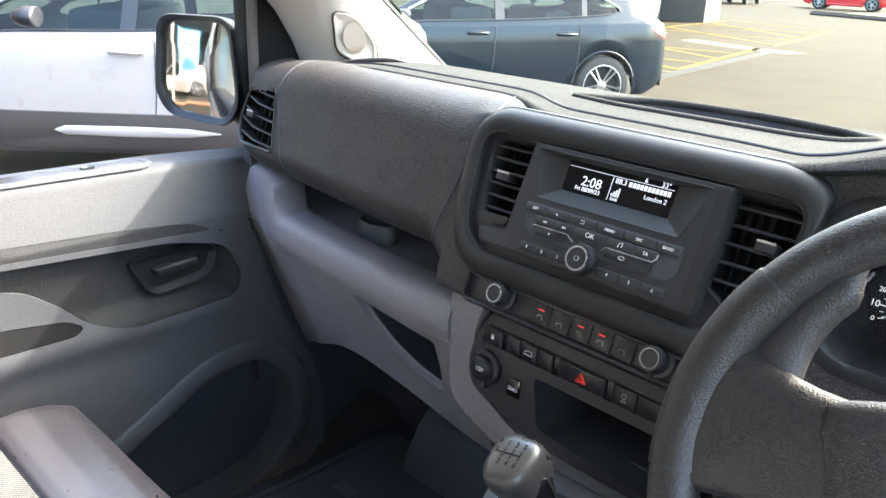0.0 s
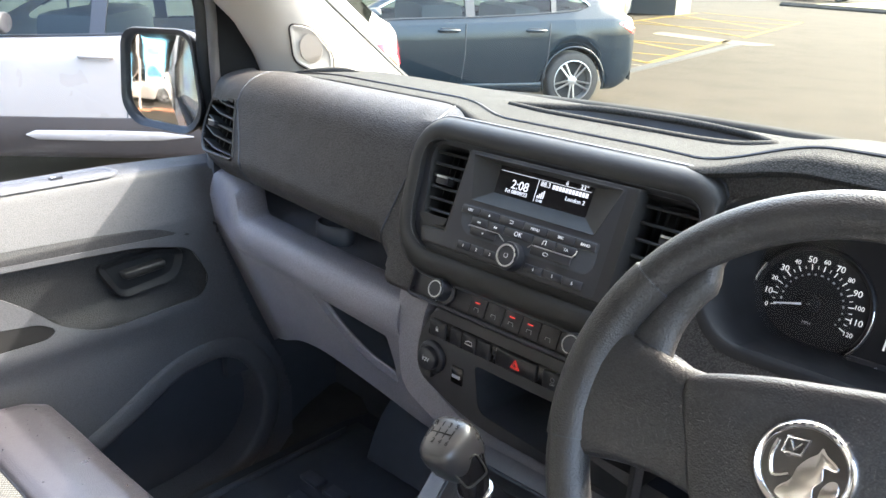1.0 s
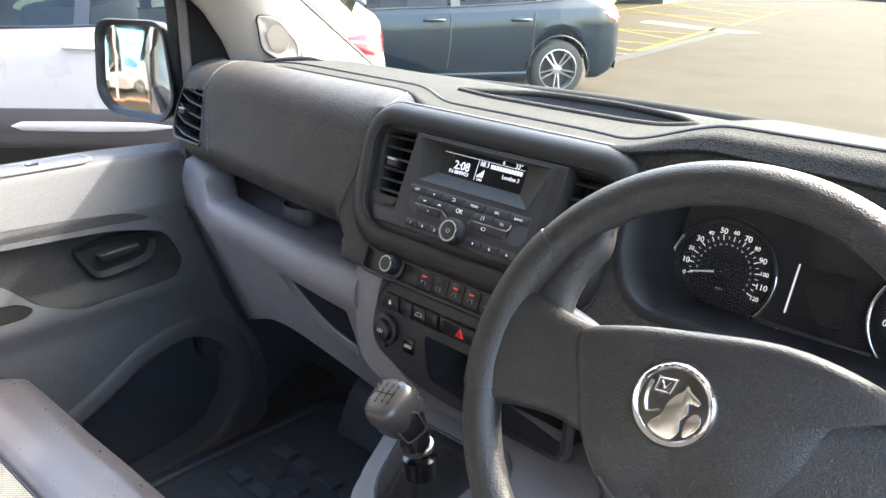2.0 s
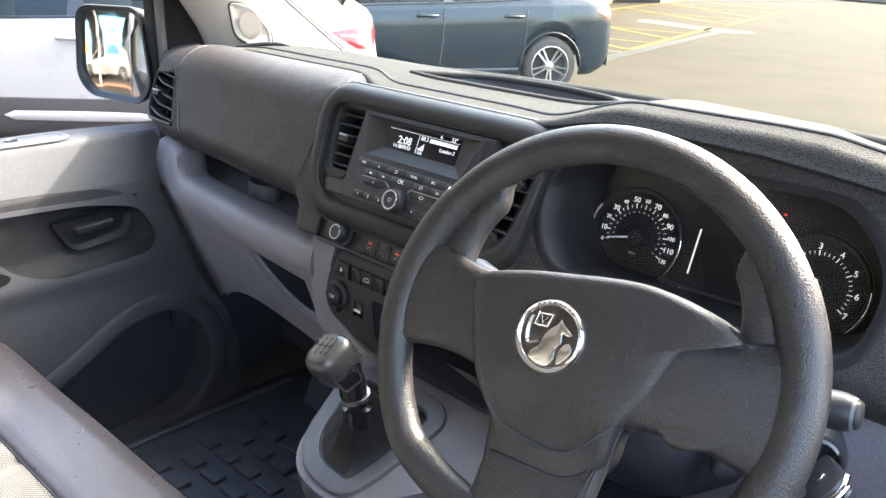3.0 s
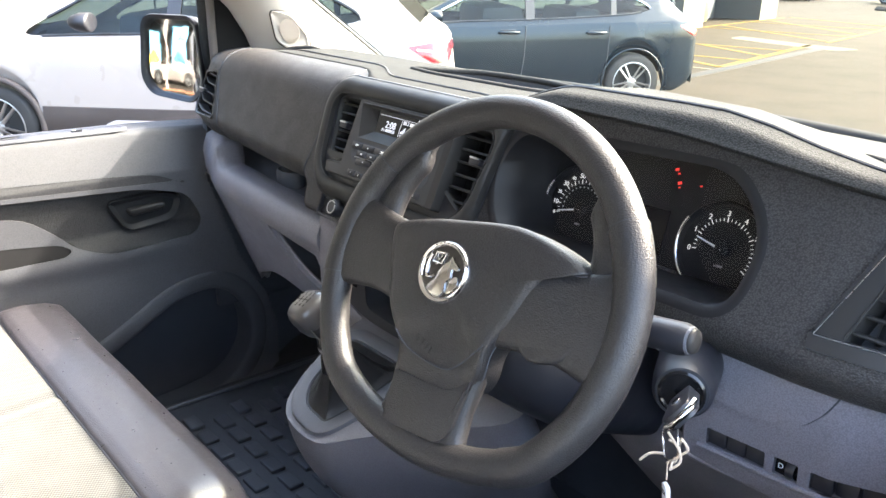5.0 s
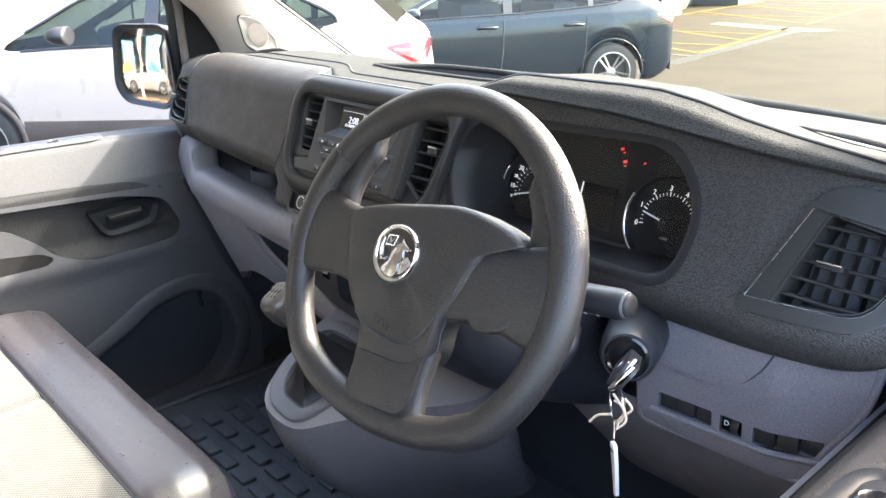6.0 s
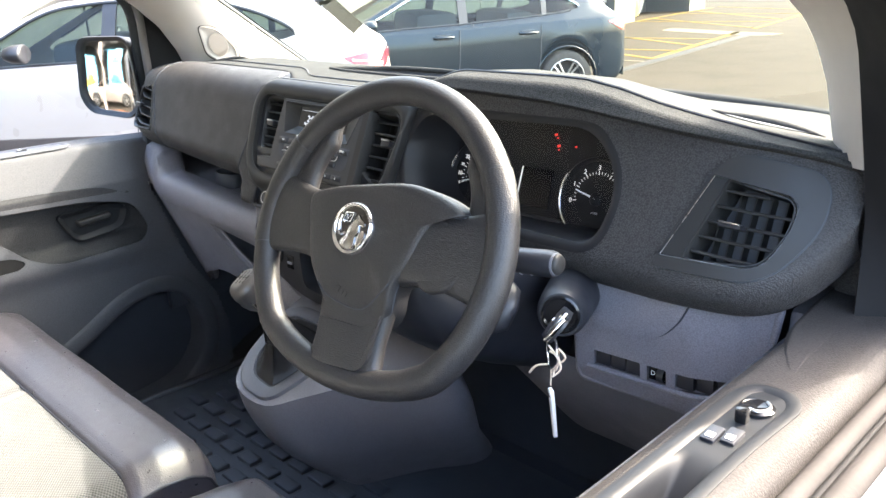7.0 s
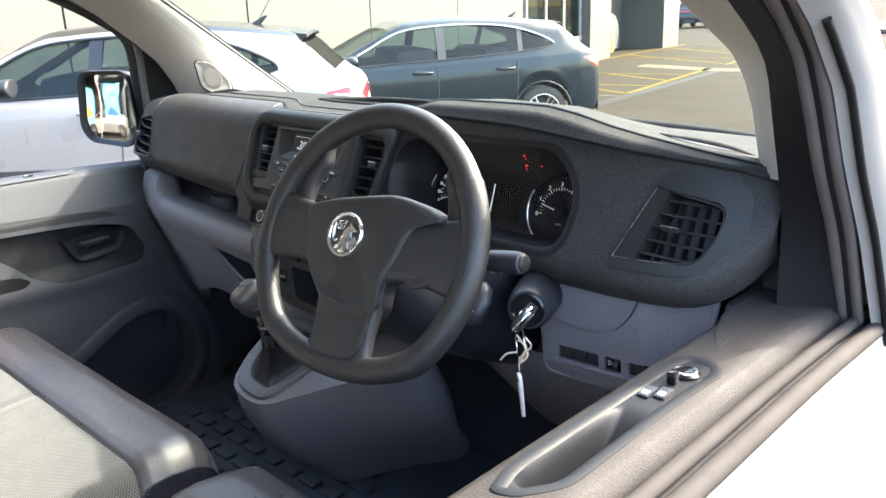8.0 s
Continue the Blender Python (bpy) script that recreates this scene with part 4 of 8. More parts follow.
KN = rounded([(0.078, 1.222), (0.325, 1.228), (0.315, 1.165), (0.285, 1.115), (0.270, 1.068), (0.078, 1.068)], [0.012, 0.006, 0.03, 0.02, 0.01, 0.01], 5)
def slot(x0, x1):
    """One of the openings in the switch row, which rises a little to the right."""
    def zz(x):
        return 1.1175 + 0.045 * (x - 0.105)
    return rounded([(x0, zz(x0)), (x1, zz(x1)), (x1, zz(x1) - 0.0205), (x0, zz(x0) - 0.0205)], 0.002, 3)


SLOTS = [slot(0.105, 0.172), slot(0.1815, 0.2075), slot(0.2195, 0.2860)]
knee = part("driver_lower_panel", sheet(span(0.074, 0.33, 110), span(1.06, 1.232, 76), lambda x, z: (x, knee_y(x, z), z), lambda x, z: not inside(KN, x, z) or any(inside(q, x, z) for q in SLOTS), 0.0, cut=[KN] + SLOTS), GREY, dashboard, "grey lower panel with fuse lid and switch row")
part("panel_rim", tube([(p[0], knee_y(*p) + 0.003, p[1]) for p in KN], 0.005, 8, True), GREY, knee)
for q in SLOTS:
    part("slot_wall", rings([[(p[0], knee_y(*p) + d, p[1]) for p in q] for d in (0.0, 0.014)], True, False), GREY_DK, knee)
part("slot_back", sheet(span(0.094, 0.29, 20), span(1.088, 1.146, 6), lambda x, z: (x, knee_y(x, z) + 0.012, z)), DARK, knee)
part("row_ledge", tube([(x, knee_y(x, 1.0925 + 0.045 * (x - 0.105)) - 0.001, 1.0925 + 0.045 * (x - 0.105)) for x in span(0.096, 0.292, 12)], 0.0035, 8), GREY, knee, "rounded ledge below the switch row")
LID = smooth_loop([(0.094, 1.218), (0.092, 1.180), (0.102, 1.164), (0.150, 1.157), (0.195, 1.165), (0.222, 1.190), (0.238, 1.220)], 6, False)
LID2 = [tuple(q[:2]) for q in LID]
part("fuse_lid_gap", tube([(p[0], knee_y(p[0], p[1]) - 0.0003, p[1]) for p in LID], 0.0014, 6), DARK, knee)
part("fuse_lid", sheet(span(0.09, 0.24, 40), span(1.155, 1.22, 24), lambda x, z: (x, knee_y(x, z) - 0.003, z), lambda x, z: not inside(LID2, x, z), 0.002, cut=[LID2]), GREY, knee, "rounded grey fuse box lid")
for x0, x1 in ((0.105, 0.172), (0.2195, 0.2860)):
    for i in range(3):
        x = x0 + (x1 - x0) * (i + 0.5) / 3
        z = 1.1073 + 0.045 * (x - 0.105)
        part("blank_switch", box((x1 - x0) / 3 - 0.0012, 0.010, 0.0190, pose(x, knee_y(x, z) + 0.0085, z), 0.0015), BLACK, knee)
x, z = 0.1945, 1.1113
w = part("headlamp_dial", box(0.024, 0.010, 0.0190, pose(x, knee_y(x, z) + 0.0080, z), 0.002), PIANO, knee, "black headlamp height dial")
part("dial_wheel", lathe([(0.0085, -0.0045), (0.0095, 0.0), (0.0085, 0.0045)], pose(x + 0.005, knee_y(x, z) + 0.006, z, 0, 90, 0), 20), BLACK, w)
text("legend", "D", 0.0085, plane_at((x - 0.006, knee_y(x, z) + 0.0028, z), (1, 0, 0), (0, 0, 1)), WHITE, w)
bm = sheet(span(-0.19, 0.36, 30), span(0, 1, 16), lambda x, t: (x, 0.715 + 0.12 * t ** 1.4, 1.085 - 0.19 * t + 0.10 * sstep(0.0, -0.19, x) * t))
part("knee_panel", bm, GREY_DK, dashboard, "dark grey knee panel under the column")
part("dash_end", box(0.05, 0.30, 0.22, pose(0.372, 0.94, 1.26), 0.02), SOFT, dashboard)
part("side_filler", box(0.04, 0.20, 0.24, pose(0.345, 0.84, 1.10), 0.01), GREY_DK, dashboard, "dark grey panel closing the footwell side")
part("dash_end", box(0.05, 0.30, 0.24, pose(-1.25, 0.97, 1.25), 0.02), SOFT, dashboard)
# added filler: keeps daylight from showing between shelf lip and door
part("daylight_filler", box(0.022, 0.34, 0.46, pose(-1.226, 0.925, 1.02), 0.004), DARK, dashboard, "added dark filler that blocks daylight at the door edge")

# ---- instrument cluster ----
INNER = rounded([(-0.214, 1.318), (-0.194, 1.380), (0.090, 1.390), (0.130, 1.335), (0.114, 1.254), (-0.186, 1.250)], [0.05, 0.05, 0.05, 0.05, 0.035, 0.04], 7)


INNER_G = grow(INNER, 0.003)


def clu_pt(x, z, off):
    return Vector((x, 0.778 + 0.30 * (z - 1.30), z)) + Vector((0, -1, 0.30)).normalized() * off


cluster = part("dial_binnacle", rings([[on_face(p[0], p[1], 0.0005) for p in grow(CLUSTER, 0.006)], [on_face(p[0], p[1], 0.0018) for p in grow(CLUSTER, 0.001)], [on_face(p[0], p[1], 0.0005) for p in grow(CLUSTER, -0.003)]]
                                           + [[on_face(p[0], p[1], -0.001).lerp(clu_pt(q[0], q[1], 0.0), t) for p, q in zip(grow(CLUSTER, -0.006), INNER)] for t in (0.0, 0.45, 0.5, 1.0)], True, False), CLUBLK, dashboard, "dark instrument binnacle with two round dials")
part("cluster_face", fill(grow(INNER, 0.002), 0.001, clu_pt), DIAL, cluster)
GM = plane_at(clu_pt(0, 1.30, 0.002), (1, 0, 0), (0, 0.30, 1))


def gp(x, z, w=0.0):
    return on(GM, x, (z - 1.30) * 1.044, w)


def dial(name, cx, cz, r, a0, a1, majors, labels, minor, needle, unit):
    m = gp(cx, cz)
    d = part(name, lathe([(r, 0.0), (r, 0.006), (r - 0.002, 0.0075), (r - 0.004, 0.006), (r - 0.006, 0.001), (0.0001, 0.001)], m, 48), DIAL, cluster, "round dial with white figures")
    arc = [m @ Vector(((r - 0.001) * math.cos(a), (r - 0.001) * math.sin(a), 0.007)) for a in span(radians(150), radians(232), 16)]
    part("chrome_arc", tube(arc, 0.0022, 8), CHROME, d)
    arc = [m @ Vector(((r - 0.001) * math.cos(a), (r - 0.001) * math.sin(a), 0.007)) for a in span(radians(-40), radians(10), 10)]
    part("chrome_arc", tube(arc, 0.0010, 8), CHROME, d)
    nn = (majors - 1) * minor + 1
    mesh = {}
    for i in range(nn):
        a = radians(a0 + (a1 - a0) * i / (nn - 1))
        big = i % minor == 0
        if big not in mesh:
            bmx = box(0.0055 if big else 0.0032, 0.0009 if big else 0.0006, 0.0003)
            me = bpy.data.meshes.new("tick")
            bmx.to_mesh(me)
            bmx.free()
            me.materials.append(GAUGEW)
            mesh[big] = me
        piece("tick", mesh[big], m @ Matrix.Rotation(a, 4, "Z") @ Matrix.Translation((r * 0.62, 0, 0.0016)), d)
    for i, s in enumerate(labels):
        if s:
            a = radians(a0 + (a1 - a0) * i / (len(labels) - 1))
            text("figure", s, 0.0088 if len(labels) < 10 or i % 2 else 0.0064, on(m, r * 0.74 * math.cos(a), r * 0.74 * math.sin(a), 0.0014), GAUGEW, d)
    if len(labels) > 10:  # a second, smaller scale inside the first, too small to read
        for i in range(19):
            a = radians(a0 + (a1 - a0) * i / 18)
            part("scale_bar", box(0.0018, 0.0026 if i % 2 else 0.0016, 0.0003, m @ Matrix.Rotation(a, 4, "Z") @ Matrix.Translation((r * 0.50, 0, 0.0014))), GREYINK, d)
    a = radians(needle)
    pts = [m @ Vector((k * math.cos(a), k * math.sin(a), 0.0045)) for k in (0.0, r * 0.60)]
    part("needle", tube(pts, [0.0016, 0.0008], 6), WHITE, d)
    part("needle_hub", lathe([(0.009, 0.001), (0.009, 0.005), (0.008, 0.006), (0.0001, 0.006)], m, 24), DIAL, d)
    text("unit", unit, 0.0042, on(m, 0, -r * 0.33, 0.0014), GREYINK, d)


dial("speedometer", -0.152, 1.2875, 0.059, 196, -26, 13, ["0", "10", "20", "30", "40", "50", "60", "70", "80", "90", "100", "110", "120"], 2, 194, "MPH")
dial("rev_counter", 0.052, 1.2890, 0.056, 190, -30, 8, ["0", "1", "2", "3", "4", "5", "6", "7"], 4, 166, "x1000")
m = gp(-0.050, 1.290, 0.002)
part("trip_screen", slab([(-0.026, -0.028), (0.026, -0.028), (0.026, 0.026), (-0.026, 0.026)], 0.001, m), SCREEN, cluster, "small dark trip screen")
part("screen_edge", slab([(-0.0300, -0.026), (-0.0284, -0.026), (-0.0265, 0.026), (-0.0281, 0.026)], 0.001, on(m, 0, 0, 0.001)), GAUGEW, cluster)
for x, z, s in ((-0.030, 1.362, 0.0030), (-0.026, 1.358, 0.0018), (-0.022, 1.348, 0.0032), (-0.021, 1.343, 0.0016), (0.006, 1.350, 0.0020)):
    part("warning_lamp", box(s * 1.6, s, 0.0004, gp(x, z, 0.003) @ Matrix.Rotation(0.3, 4, "Z"), 0.0), REDLED, cluster)
strip = part("button_strip", box(0.115, 0.013, 0.005, gp(-0.048, 1.2475, 0.012), 0.002), BLACK, cluster)
for i, s in enumerate(("-", "*", "I", "+", "*", "I", "SET")):
    text("legend", s, 0.007 if len(s) == 1 else 0.004, gp(-0.094 + 0.0155 * i, 1.2475, 0.0148), WHITE, strip)
lens = part("dial_lens", sheet(span(-0.21, 0.12, 30), span(1.250, 1.385, 16), lambda x, z: clu_pt(x, z, 0.016 + 0.010 * ((z - 1.315) / 0.07) ** 2), lambda x, z: not inside(INNER_G, x, z), cut=[INNER_G]), LENS, cluster, "clear curved dial cover")
lens.visible_shadow = False
bm = sheet(span(-0.20, 0.10, 24), span(0, 1, 8), lambda x, t: (x, 0.70 + 0.085 * t, 1.248 - 0.003 * t))
part("cluster_floor", bm, CLUBLK, cluster)

# ---- steering wheel ----
WM = plane_at((-0.030, 0.455, 1.297), (math.cos(radians(4.5)), math.sin(radians(4.5)), 0), (0, math.sin(radians(25.3)), math.cos(radians(25.3))))


def wp(u, v, w=0.0):
    return WM @ Vector((u, v, w))


wheel = thing("steering_wheel", wp(0, 0), "black grained steering wheel with chrome round emblem", "steering wheel")


def rim_pt(a):
    """The rim's centre line: round, with a flatter foot."""
    r = 0.1745
    u, v = r * math.cos(a), r * math.sin(a)
    if v < -0.12:
        v = -0.12 - (abs(v) - 0.12) * 0.62
    return u, v


def rim_loops(a0, a1, n, k=16, d=0.0):
    loops = []
    for i in range(n):
        a = a0 + (a1 - a0) * i / (n - 1)
        u, v = rim_pt(a)
        u2, v2 = rim_pt(a + 0.01)
        t = Vector((u2 - u, v2 - v)).normalized()
        o = Vector((t.y, -t.x))
        rr, rw = 0.0165 + d, 0.0155 + d
        loops.append([wp(u + o.x * rr * math.cos(b), v + o.y * rr * math.cos(b), rw * math.sin(b)) for b in [2 * math.pi * j / k for j in range(k)]])
    return loops


seams = [34, 146, 190, 306]
segs = [(34, 146, 0.0), (146, 190, 0.0012), (190, 306, 0.0), (306, 394, 0.0012)]
for a0, a1, d in segs:
    part("rim", rings(rim_loops(radians(a0), radians(a1), max(10, int((a1 - a0) / 3)), 18, d)), LEATHER, wheel, "grained black rim section")
for a in seams:
    part("rim_joint", rings(rim_loops(radians(a - 0.25), radians(a + 0.25), 3, 18, 0.0007)), DARK, wheel)


def blob(loops_uvw):
    return rings([[wp(*p) for p in loop] for loop in loops_uvw])


def spoke(a, b, wa, wb, ta, tb, name):
    """A spoke from hub to rim: rounded bar that widens at both ends."""
    a, b = Vector(a), Vector(b)
    d = (b - a).to_2d().normalized()
    o = Vector((-d.y, d.x))
    loops = []
    for i in range(9):
        t = i / 8
        c = a.lerp(b, t)
        half = wa + (wb - wa) * t - 0.010 * math.sin(math.pi * t)
        th = ta + (tb - ta) * t
        loops.append([(c.x + o.x * half * math.copysign(abs(math.cos(q)) ** 0.6, math.cos(q)), c.y + o.y * half * math.copysign(abs(math.cos(q)) ** 0.6, math.cos(q)), c.z + th * math.copysign(abs(math.sin(q)) ** 0.6, math.sin(q))) for q in [2 * math.pi * j / 18 for j in range(18)]])
    part(name, blob(loops), LEATHER, wheel, "grained black spoke")


for sg in (-1, 1):
    spoke((sg * 0.045, 0.004, 0.004), (sg * 0.166, 0.010, -0.002), 0.046, 0.053, 0.015, 0.0135, "spoke")
    # thumb rest: the rim swells inwards above the spoke, set back a little
    loops = []
    for i in range(14):
        t = i / 13
        a = radians(128 + 32 * t) if sg < 0 else radians(50 - 32 * t)
        r, hw_, th = 0.168 - 0.012 * sstep(0, 0.25, t) - 0.010 * t * t, 0.006 + 0.008 * sstep(0, 0.2, t) + 0.008 * t * t, 0.006 + 0.005 * sstep(0, 0.2, t)
        loops.append([((r + hw_ * math.cos(q)) * math.cos(a), (r + hw_ * math.cos(q)) * math.sin(a), -0.008 + th * math.sin(q)) for q in [2 * math.pi * j / 14 for j in range(14)]])
    part("thumb_rest", blob(loops), LEATHER, wheel, "grained thumb rest inside the rim")
HUBO = smooth_loop([(-0.090, 0.042), (-0.055, 0.053), (-0.019, 0.060), (0.044, 0.069), (0.092, 0.063), (0.122, 0.052), (0.124, 0.046), (0.098, 0.042), (0.085, 0.021), (0.075, -0.010), (0.060, -0.040), (0.056, -0.066), (0.046, -0.082),
                    (0.025, -0.092), (-0.005, -0.095), (-0.032, -0.089), (-0.050, -0.066), (-0.074, -0.032), (-0.088, 0.004), (-0.096, 0.030)], 4)
hub_l = []
for g, w in ((0.002, -0.014), (0.0018, 0.010), (0.0004, 0.0152), (-0.0028, 0.0182), (-0.009, 0.0196), (-0.024, 0.0212), (-0.045, 0.0225)):
    s = 1 + g / 0.075
    hub_l.append([wp(0.004 + (p[0] - 0.004) * s, -0.006 + (p[1] + 0.006) * s, w - 0.010 * sstep(-0.035, -0.095, p[1])) for p in HUBO])
cover = part("airbag_cover", rings(hub_l), LEATHER, wheel, "soft grained airbag cover")
CREASE = smooth_loop([(-0.050, -0.058, 0), (-0.030, -0.070, 0), (0.012, -0.075, 0), (0.034, -0.066, 0), (0.058, -0.038, 0)], 6, False)
part("cover_crease", tube([wp(p.x, p.y, 0.0215 - 0.010 * sstep(-0.035, -0.095, p.y)) for p in CREASE], 0.0009, 6), DARK, cover)
part("cover_gap", tube([wp(p[0] * 1.012, p[1] * 1.012, 0.009 - 0.010 * sstep(-0.035, -0.095, p[1])) for p in HUBO], 0.0013, 6, True), DARK, cover)
INSERT = [(0.084, 0.030), (0.102, 0.043), (0.126, 0.036), (0.143, 0.024), (0.147, 0.004), (0.134, -0.028), (0.100, -0.040), (0.074, -0.020)]
part("spoke_insert", slab(rounded(INSERT, [0.006, 0.008, 0.012, 0.012, 0.015, 0.012, 0.012, 0.010], 5), 0.006, on(WM, 0, 0, 0.0130), 0.004, 3), LEATHER, wheel, "raised grained face of the spoke")
# lower yoke from the hub to the flat foot, with a grained insert
yl = []
for v, hw, w, th in ((-0.050, 0.056, 0.000, 0.012), (-0.080, 0.053, -0.001, 0.012), (-0.105, 0.050, -0.002, 0.012), (-0.130, 0.052, -0.002, 0.012), (-0.152, 0.062, -0.001, 0.010)):
    yl.append([(0.003 + hw * math.copysign(abs(math.cos(q)) ** 0.5, math.cos(q)), v, w + th * math.copysign(abs(math.sin(q)) ** 0.6, math.sin(q))) for q in [2 * math.pi * j / 20 for j in range(20)]])
part("lower_yoke", blob(yl), LEATHER, wheel, "grained lower yoke")
INSO = rounded([(-0.040, -0.094), (-0.036, -0.145), (0.034, -0.140), (0.046, -0.128), (0.052, -0.072), (0.030, -0.092)], [0.004, 0.006, 0.006, 0.008, 0.004, 0.02], 4)
part("yoke_insert", slab(INSO, 0.004, on(WM, 0, 0, 0.0125), 0.0015), LEATHER, wheel, "smooth black lower insert")
EM = on(WM, -0.011, 0.010, 0.0228) @ Matrix.Scale(0.90, 4)
em = part("emblem", lathe([(0.033, -0.006), (0.0335, 0.002), (0.0315, 0.0040), (0.0285, 0.0032), (0.0275, 0.0012), (0.0001, 0.0012)], EM, 48), CHROME, wheel, "round chrome emblem with plain raised shape")
part("emblem_ground", lathe([(0.0272, 0.0010), (0.0272, 0.0015), (0.0001, 0.0015)], EM, 40), EMGROUND, em)
part("emblem_figure", slab(smooth_loop([(-0.002, -0.026), (-0.013, -0.022), (-0.012, -0.016), (-0.006, -0.009), (-0.004, 0.000), (0.001, 0.008), (0.006, 0.013), (0.008, 0.018), (0.012, 0.014), (0.020, 0.009), (0.019, 0.005), (0.012, 0.005), (0.013, -0.003), (0.009, -0.010), (0.010, -0.018), (0.006, -0.025)], 3), 0.002, on(EM, 0, 0, 0.0036), 0.0008), CHROME, em)
part("emblem_wing", slab(smooth_loop([(0.014, -0.021), (0.013, -0.010), (0.017, -0.002), (0.022, -0.001), (0.024, -0.008), (0.020, -0.016)], 3), 0.002, on(EM, 0, 0, 0.0030), 0.0007), CHROME, em)
part("emblem_flag", tube([EM @ Vector(q) for q in ((-0.015, 0.018, 0.0025), (-0.001, 0.019, 0.0025), (-0.004, 0.008, 0.0025), (-0.016, 0.007, 0.0025))], 0.0011, 6, True), CHROME, em)
part("emblem_flag_mark", tube([EM @ Vector(q) for q in ((-0.012, 0.016, 0.0025), (-0.009, 0.010, 0.0025), (-0.005, 0.016, 0.0025))], 0.0009, 6), CHROME, em)
part("emblem_sweep", tube([EM @ Vector(q) for q in smooth_loop([(-0.020, 0.014, 0.0025), (-0.022, 0.002, 0.0025), (-0.018, -0.010, 0.0025), (-0.008, -0.006, 0.0025)], 4, False)], 0.0013, 6), CHROME, em)
for i in range(8):
    a = radians(55 + i * 10)
    part("emblem_bar", box(0.0028, 0.0008, 0.0006, EM @ Matrix.Rotation(a, 4, "Z") @ Matrix.Translation((0.0300, 0, 0.0040)) @ Matrix.Rotation(radians(90), 4, "Z")), BLACK, em)
for u, v, n_ in ((-0.066, 0.012, 2), (0.048, 0.004, 2), (-0.018, -0.056, 4)):
    for i in range(n_):
        part("moulded_mark", box(0.0035, 0.006, 0.0008, on(WM, u + i * 0.006, v - i * 0.002, 0.0195 + (0.001 if n_ > 2 else 0.0)) @ Matrix.Rotation(-0.4, 4, "Z"), 0), LEATHER, wheel)

# ---- steering column, stalks, key ----
column = thing("steering_column", wp(0, 0, -0.10), "black plastic steering column shroud with two stalks", "steering column")
cl = []
for w, hw, hh, dv in ((-0.022, 0.046, 0.040, 0.0), (-0.05, 0.066, 0.058, -0.012), (-0.10, 0.084, 0.074, -0.026), (-0.16, 0.092, 0.080, -0.034), (-0.24, 0.094, 0.082, -0.036), (-0.34, 0.094, 0.082, -0.036)):
    cl.append([wp(hw * math.copysign(abs(math.cos(q)) ** 0.6, math.cos(q)), dv + hh * math.copysign(abs(math.sin(q)) ** 0.6, math.sin(q)), w) for q in [2 * math.pi * j / 28 for j in range(28)]])
part("shroud", rings(cl), BLACK, column, "black column shroud")
part("shroud_gap", tube([wp(*q) for q in ((0.050, -0.006, -0.024), (0.0675, -0.012, -0.05), (0.0855, -0.024, -0.10), (0.0935, -0.032, -0.16))], 0.0012, 6), DARK, column)
for name, base, tip in (("wiper_stalk", wp(0.05, 0.010, -0.075), Vector((0.167, 0.541, 1.291))), ("lamp_stalk", wp(-0.05, 0.010, -0.075), Vector((-0.216, 0.55, 1.291)))):
    d = (tip - base)
    st = part(name, tube([base + d * t for t in (0, 0.22, 0.42, 0.56, 0.60, 0.605, 0.70, 0.92, 0.965)], [0.0060, 0.0065, 0.0085, 0.0112, 0.0124, 0.0130, 0.0143, 0.0146, 0.0130], 24), BLACK, column)
    part("stalk_cap", tube([base + d * t for t in (0.955, 0.985, 1.000, 1.006)], [0.0112, 0.0112, 0.0098, 0.005], 24), SATIN, st, "grey push button end")
    part("cap_rim", tube([base + d * t for t in (0.955, 0.978)], [0.0132, 0.0120], 24), GREY_MED, st)
    q = (d.normalized()).to_track_quat("X", "Z").to_matrix().to_4x4()
    for i in range(5):
        part("stalk_mark", box(0.0022, 0.0006, 0.0028 + 0.002 * (i % 2), Matrix.Translation(base + d * (0.44 + 0.09 * i)) @ q @ Matrix.Rotation(0.9, 4, "X") @ Matrix.Translation((0, -(0.0112 if i < 2 else 0.0146), 0))), GREYINK, st)
cr = part("cruise_stalk", tube([wp(0.106, -0.008, -0.132), wp(0.110, -0.014, -0.130), wp(0.112, -0.034, -0.126), wp(0.110, -0.056, -0.122), wp(0.105, -0.064, -0.120)], [0.006, 0.012, 0.0145, 0.013, 0.006], 20, flat=0.8), BLACK, column, "short black cruise control paddle")
part("cruise_arm", tube([wp(0.070, -0.030, -0.15), wp(0.106, -0.032, -0.130)], 0.008, 12), BLACK, cr)
for v in (-0.022, -0.034, -0.046):
    part("cruise_mark", box(0.0030, 0.0018, 0.0006, on(WM, 0.114, v, -0.1108)), GREYINK, cr)
IG = Vector((0.130, 0.592, 1.208))
igd = Vector((0.45, -0.88, 0.10)).normalized()
barrel = part("ignition_barrel", tube([IG - igd * 0.11, IG - igd * 0.03, IG - igd * 0.008, IG], [0.034, 0.031, 0.029, 0.025], 32), BLACK, column, "round black ignition housing")
igm = Matrix.Translation(IG) @ igd.to_track_quat("Z", "Y").to_matrix().to_4x4()
part("ignition_ring", lathe([(0.0225, -0.004), (0.0225, 0.002), (0.0200, 0.0035), (0.0180, 0.001), (0.0001, 0.001)], igm, 32), PIANO, barrel, "gloss black ignition ring")
key = thing("ignition_key", IG, "black flip key with ring, string and white tag in the ignition", "key")
km = plane_at(IG + igd * 0.034 + Vector((0.004, 0.0, 0.002)), igd, (0.55, 0.25, 0.80))
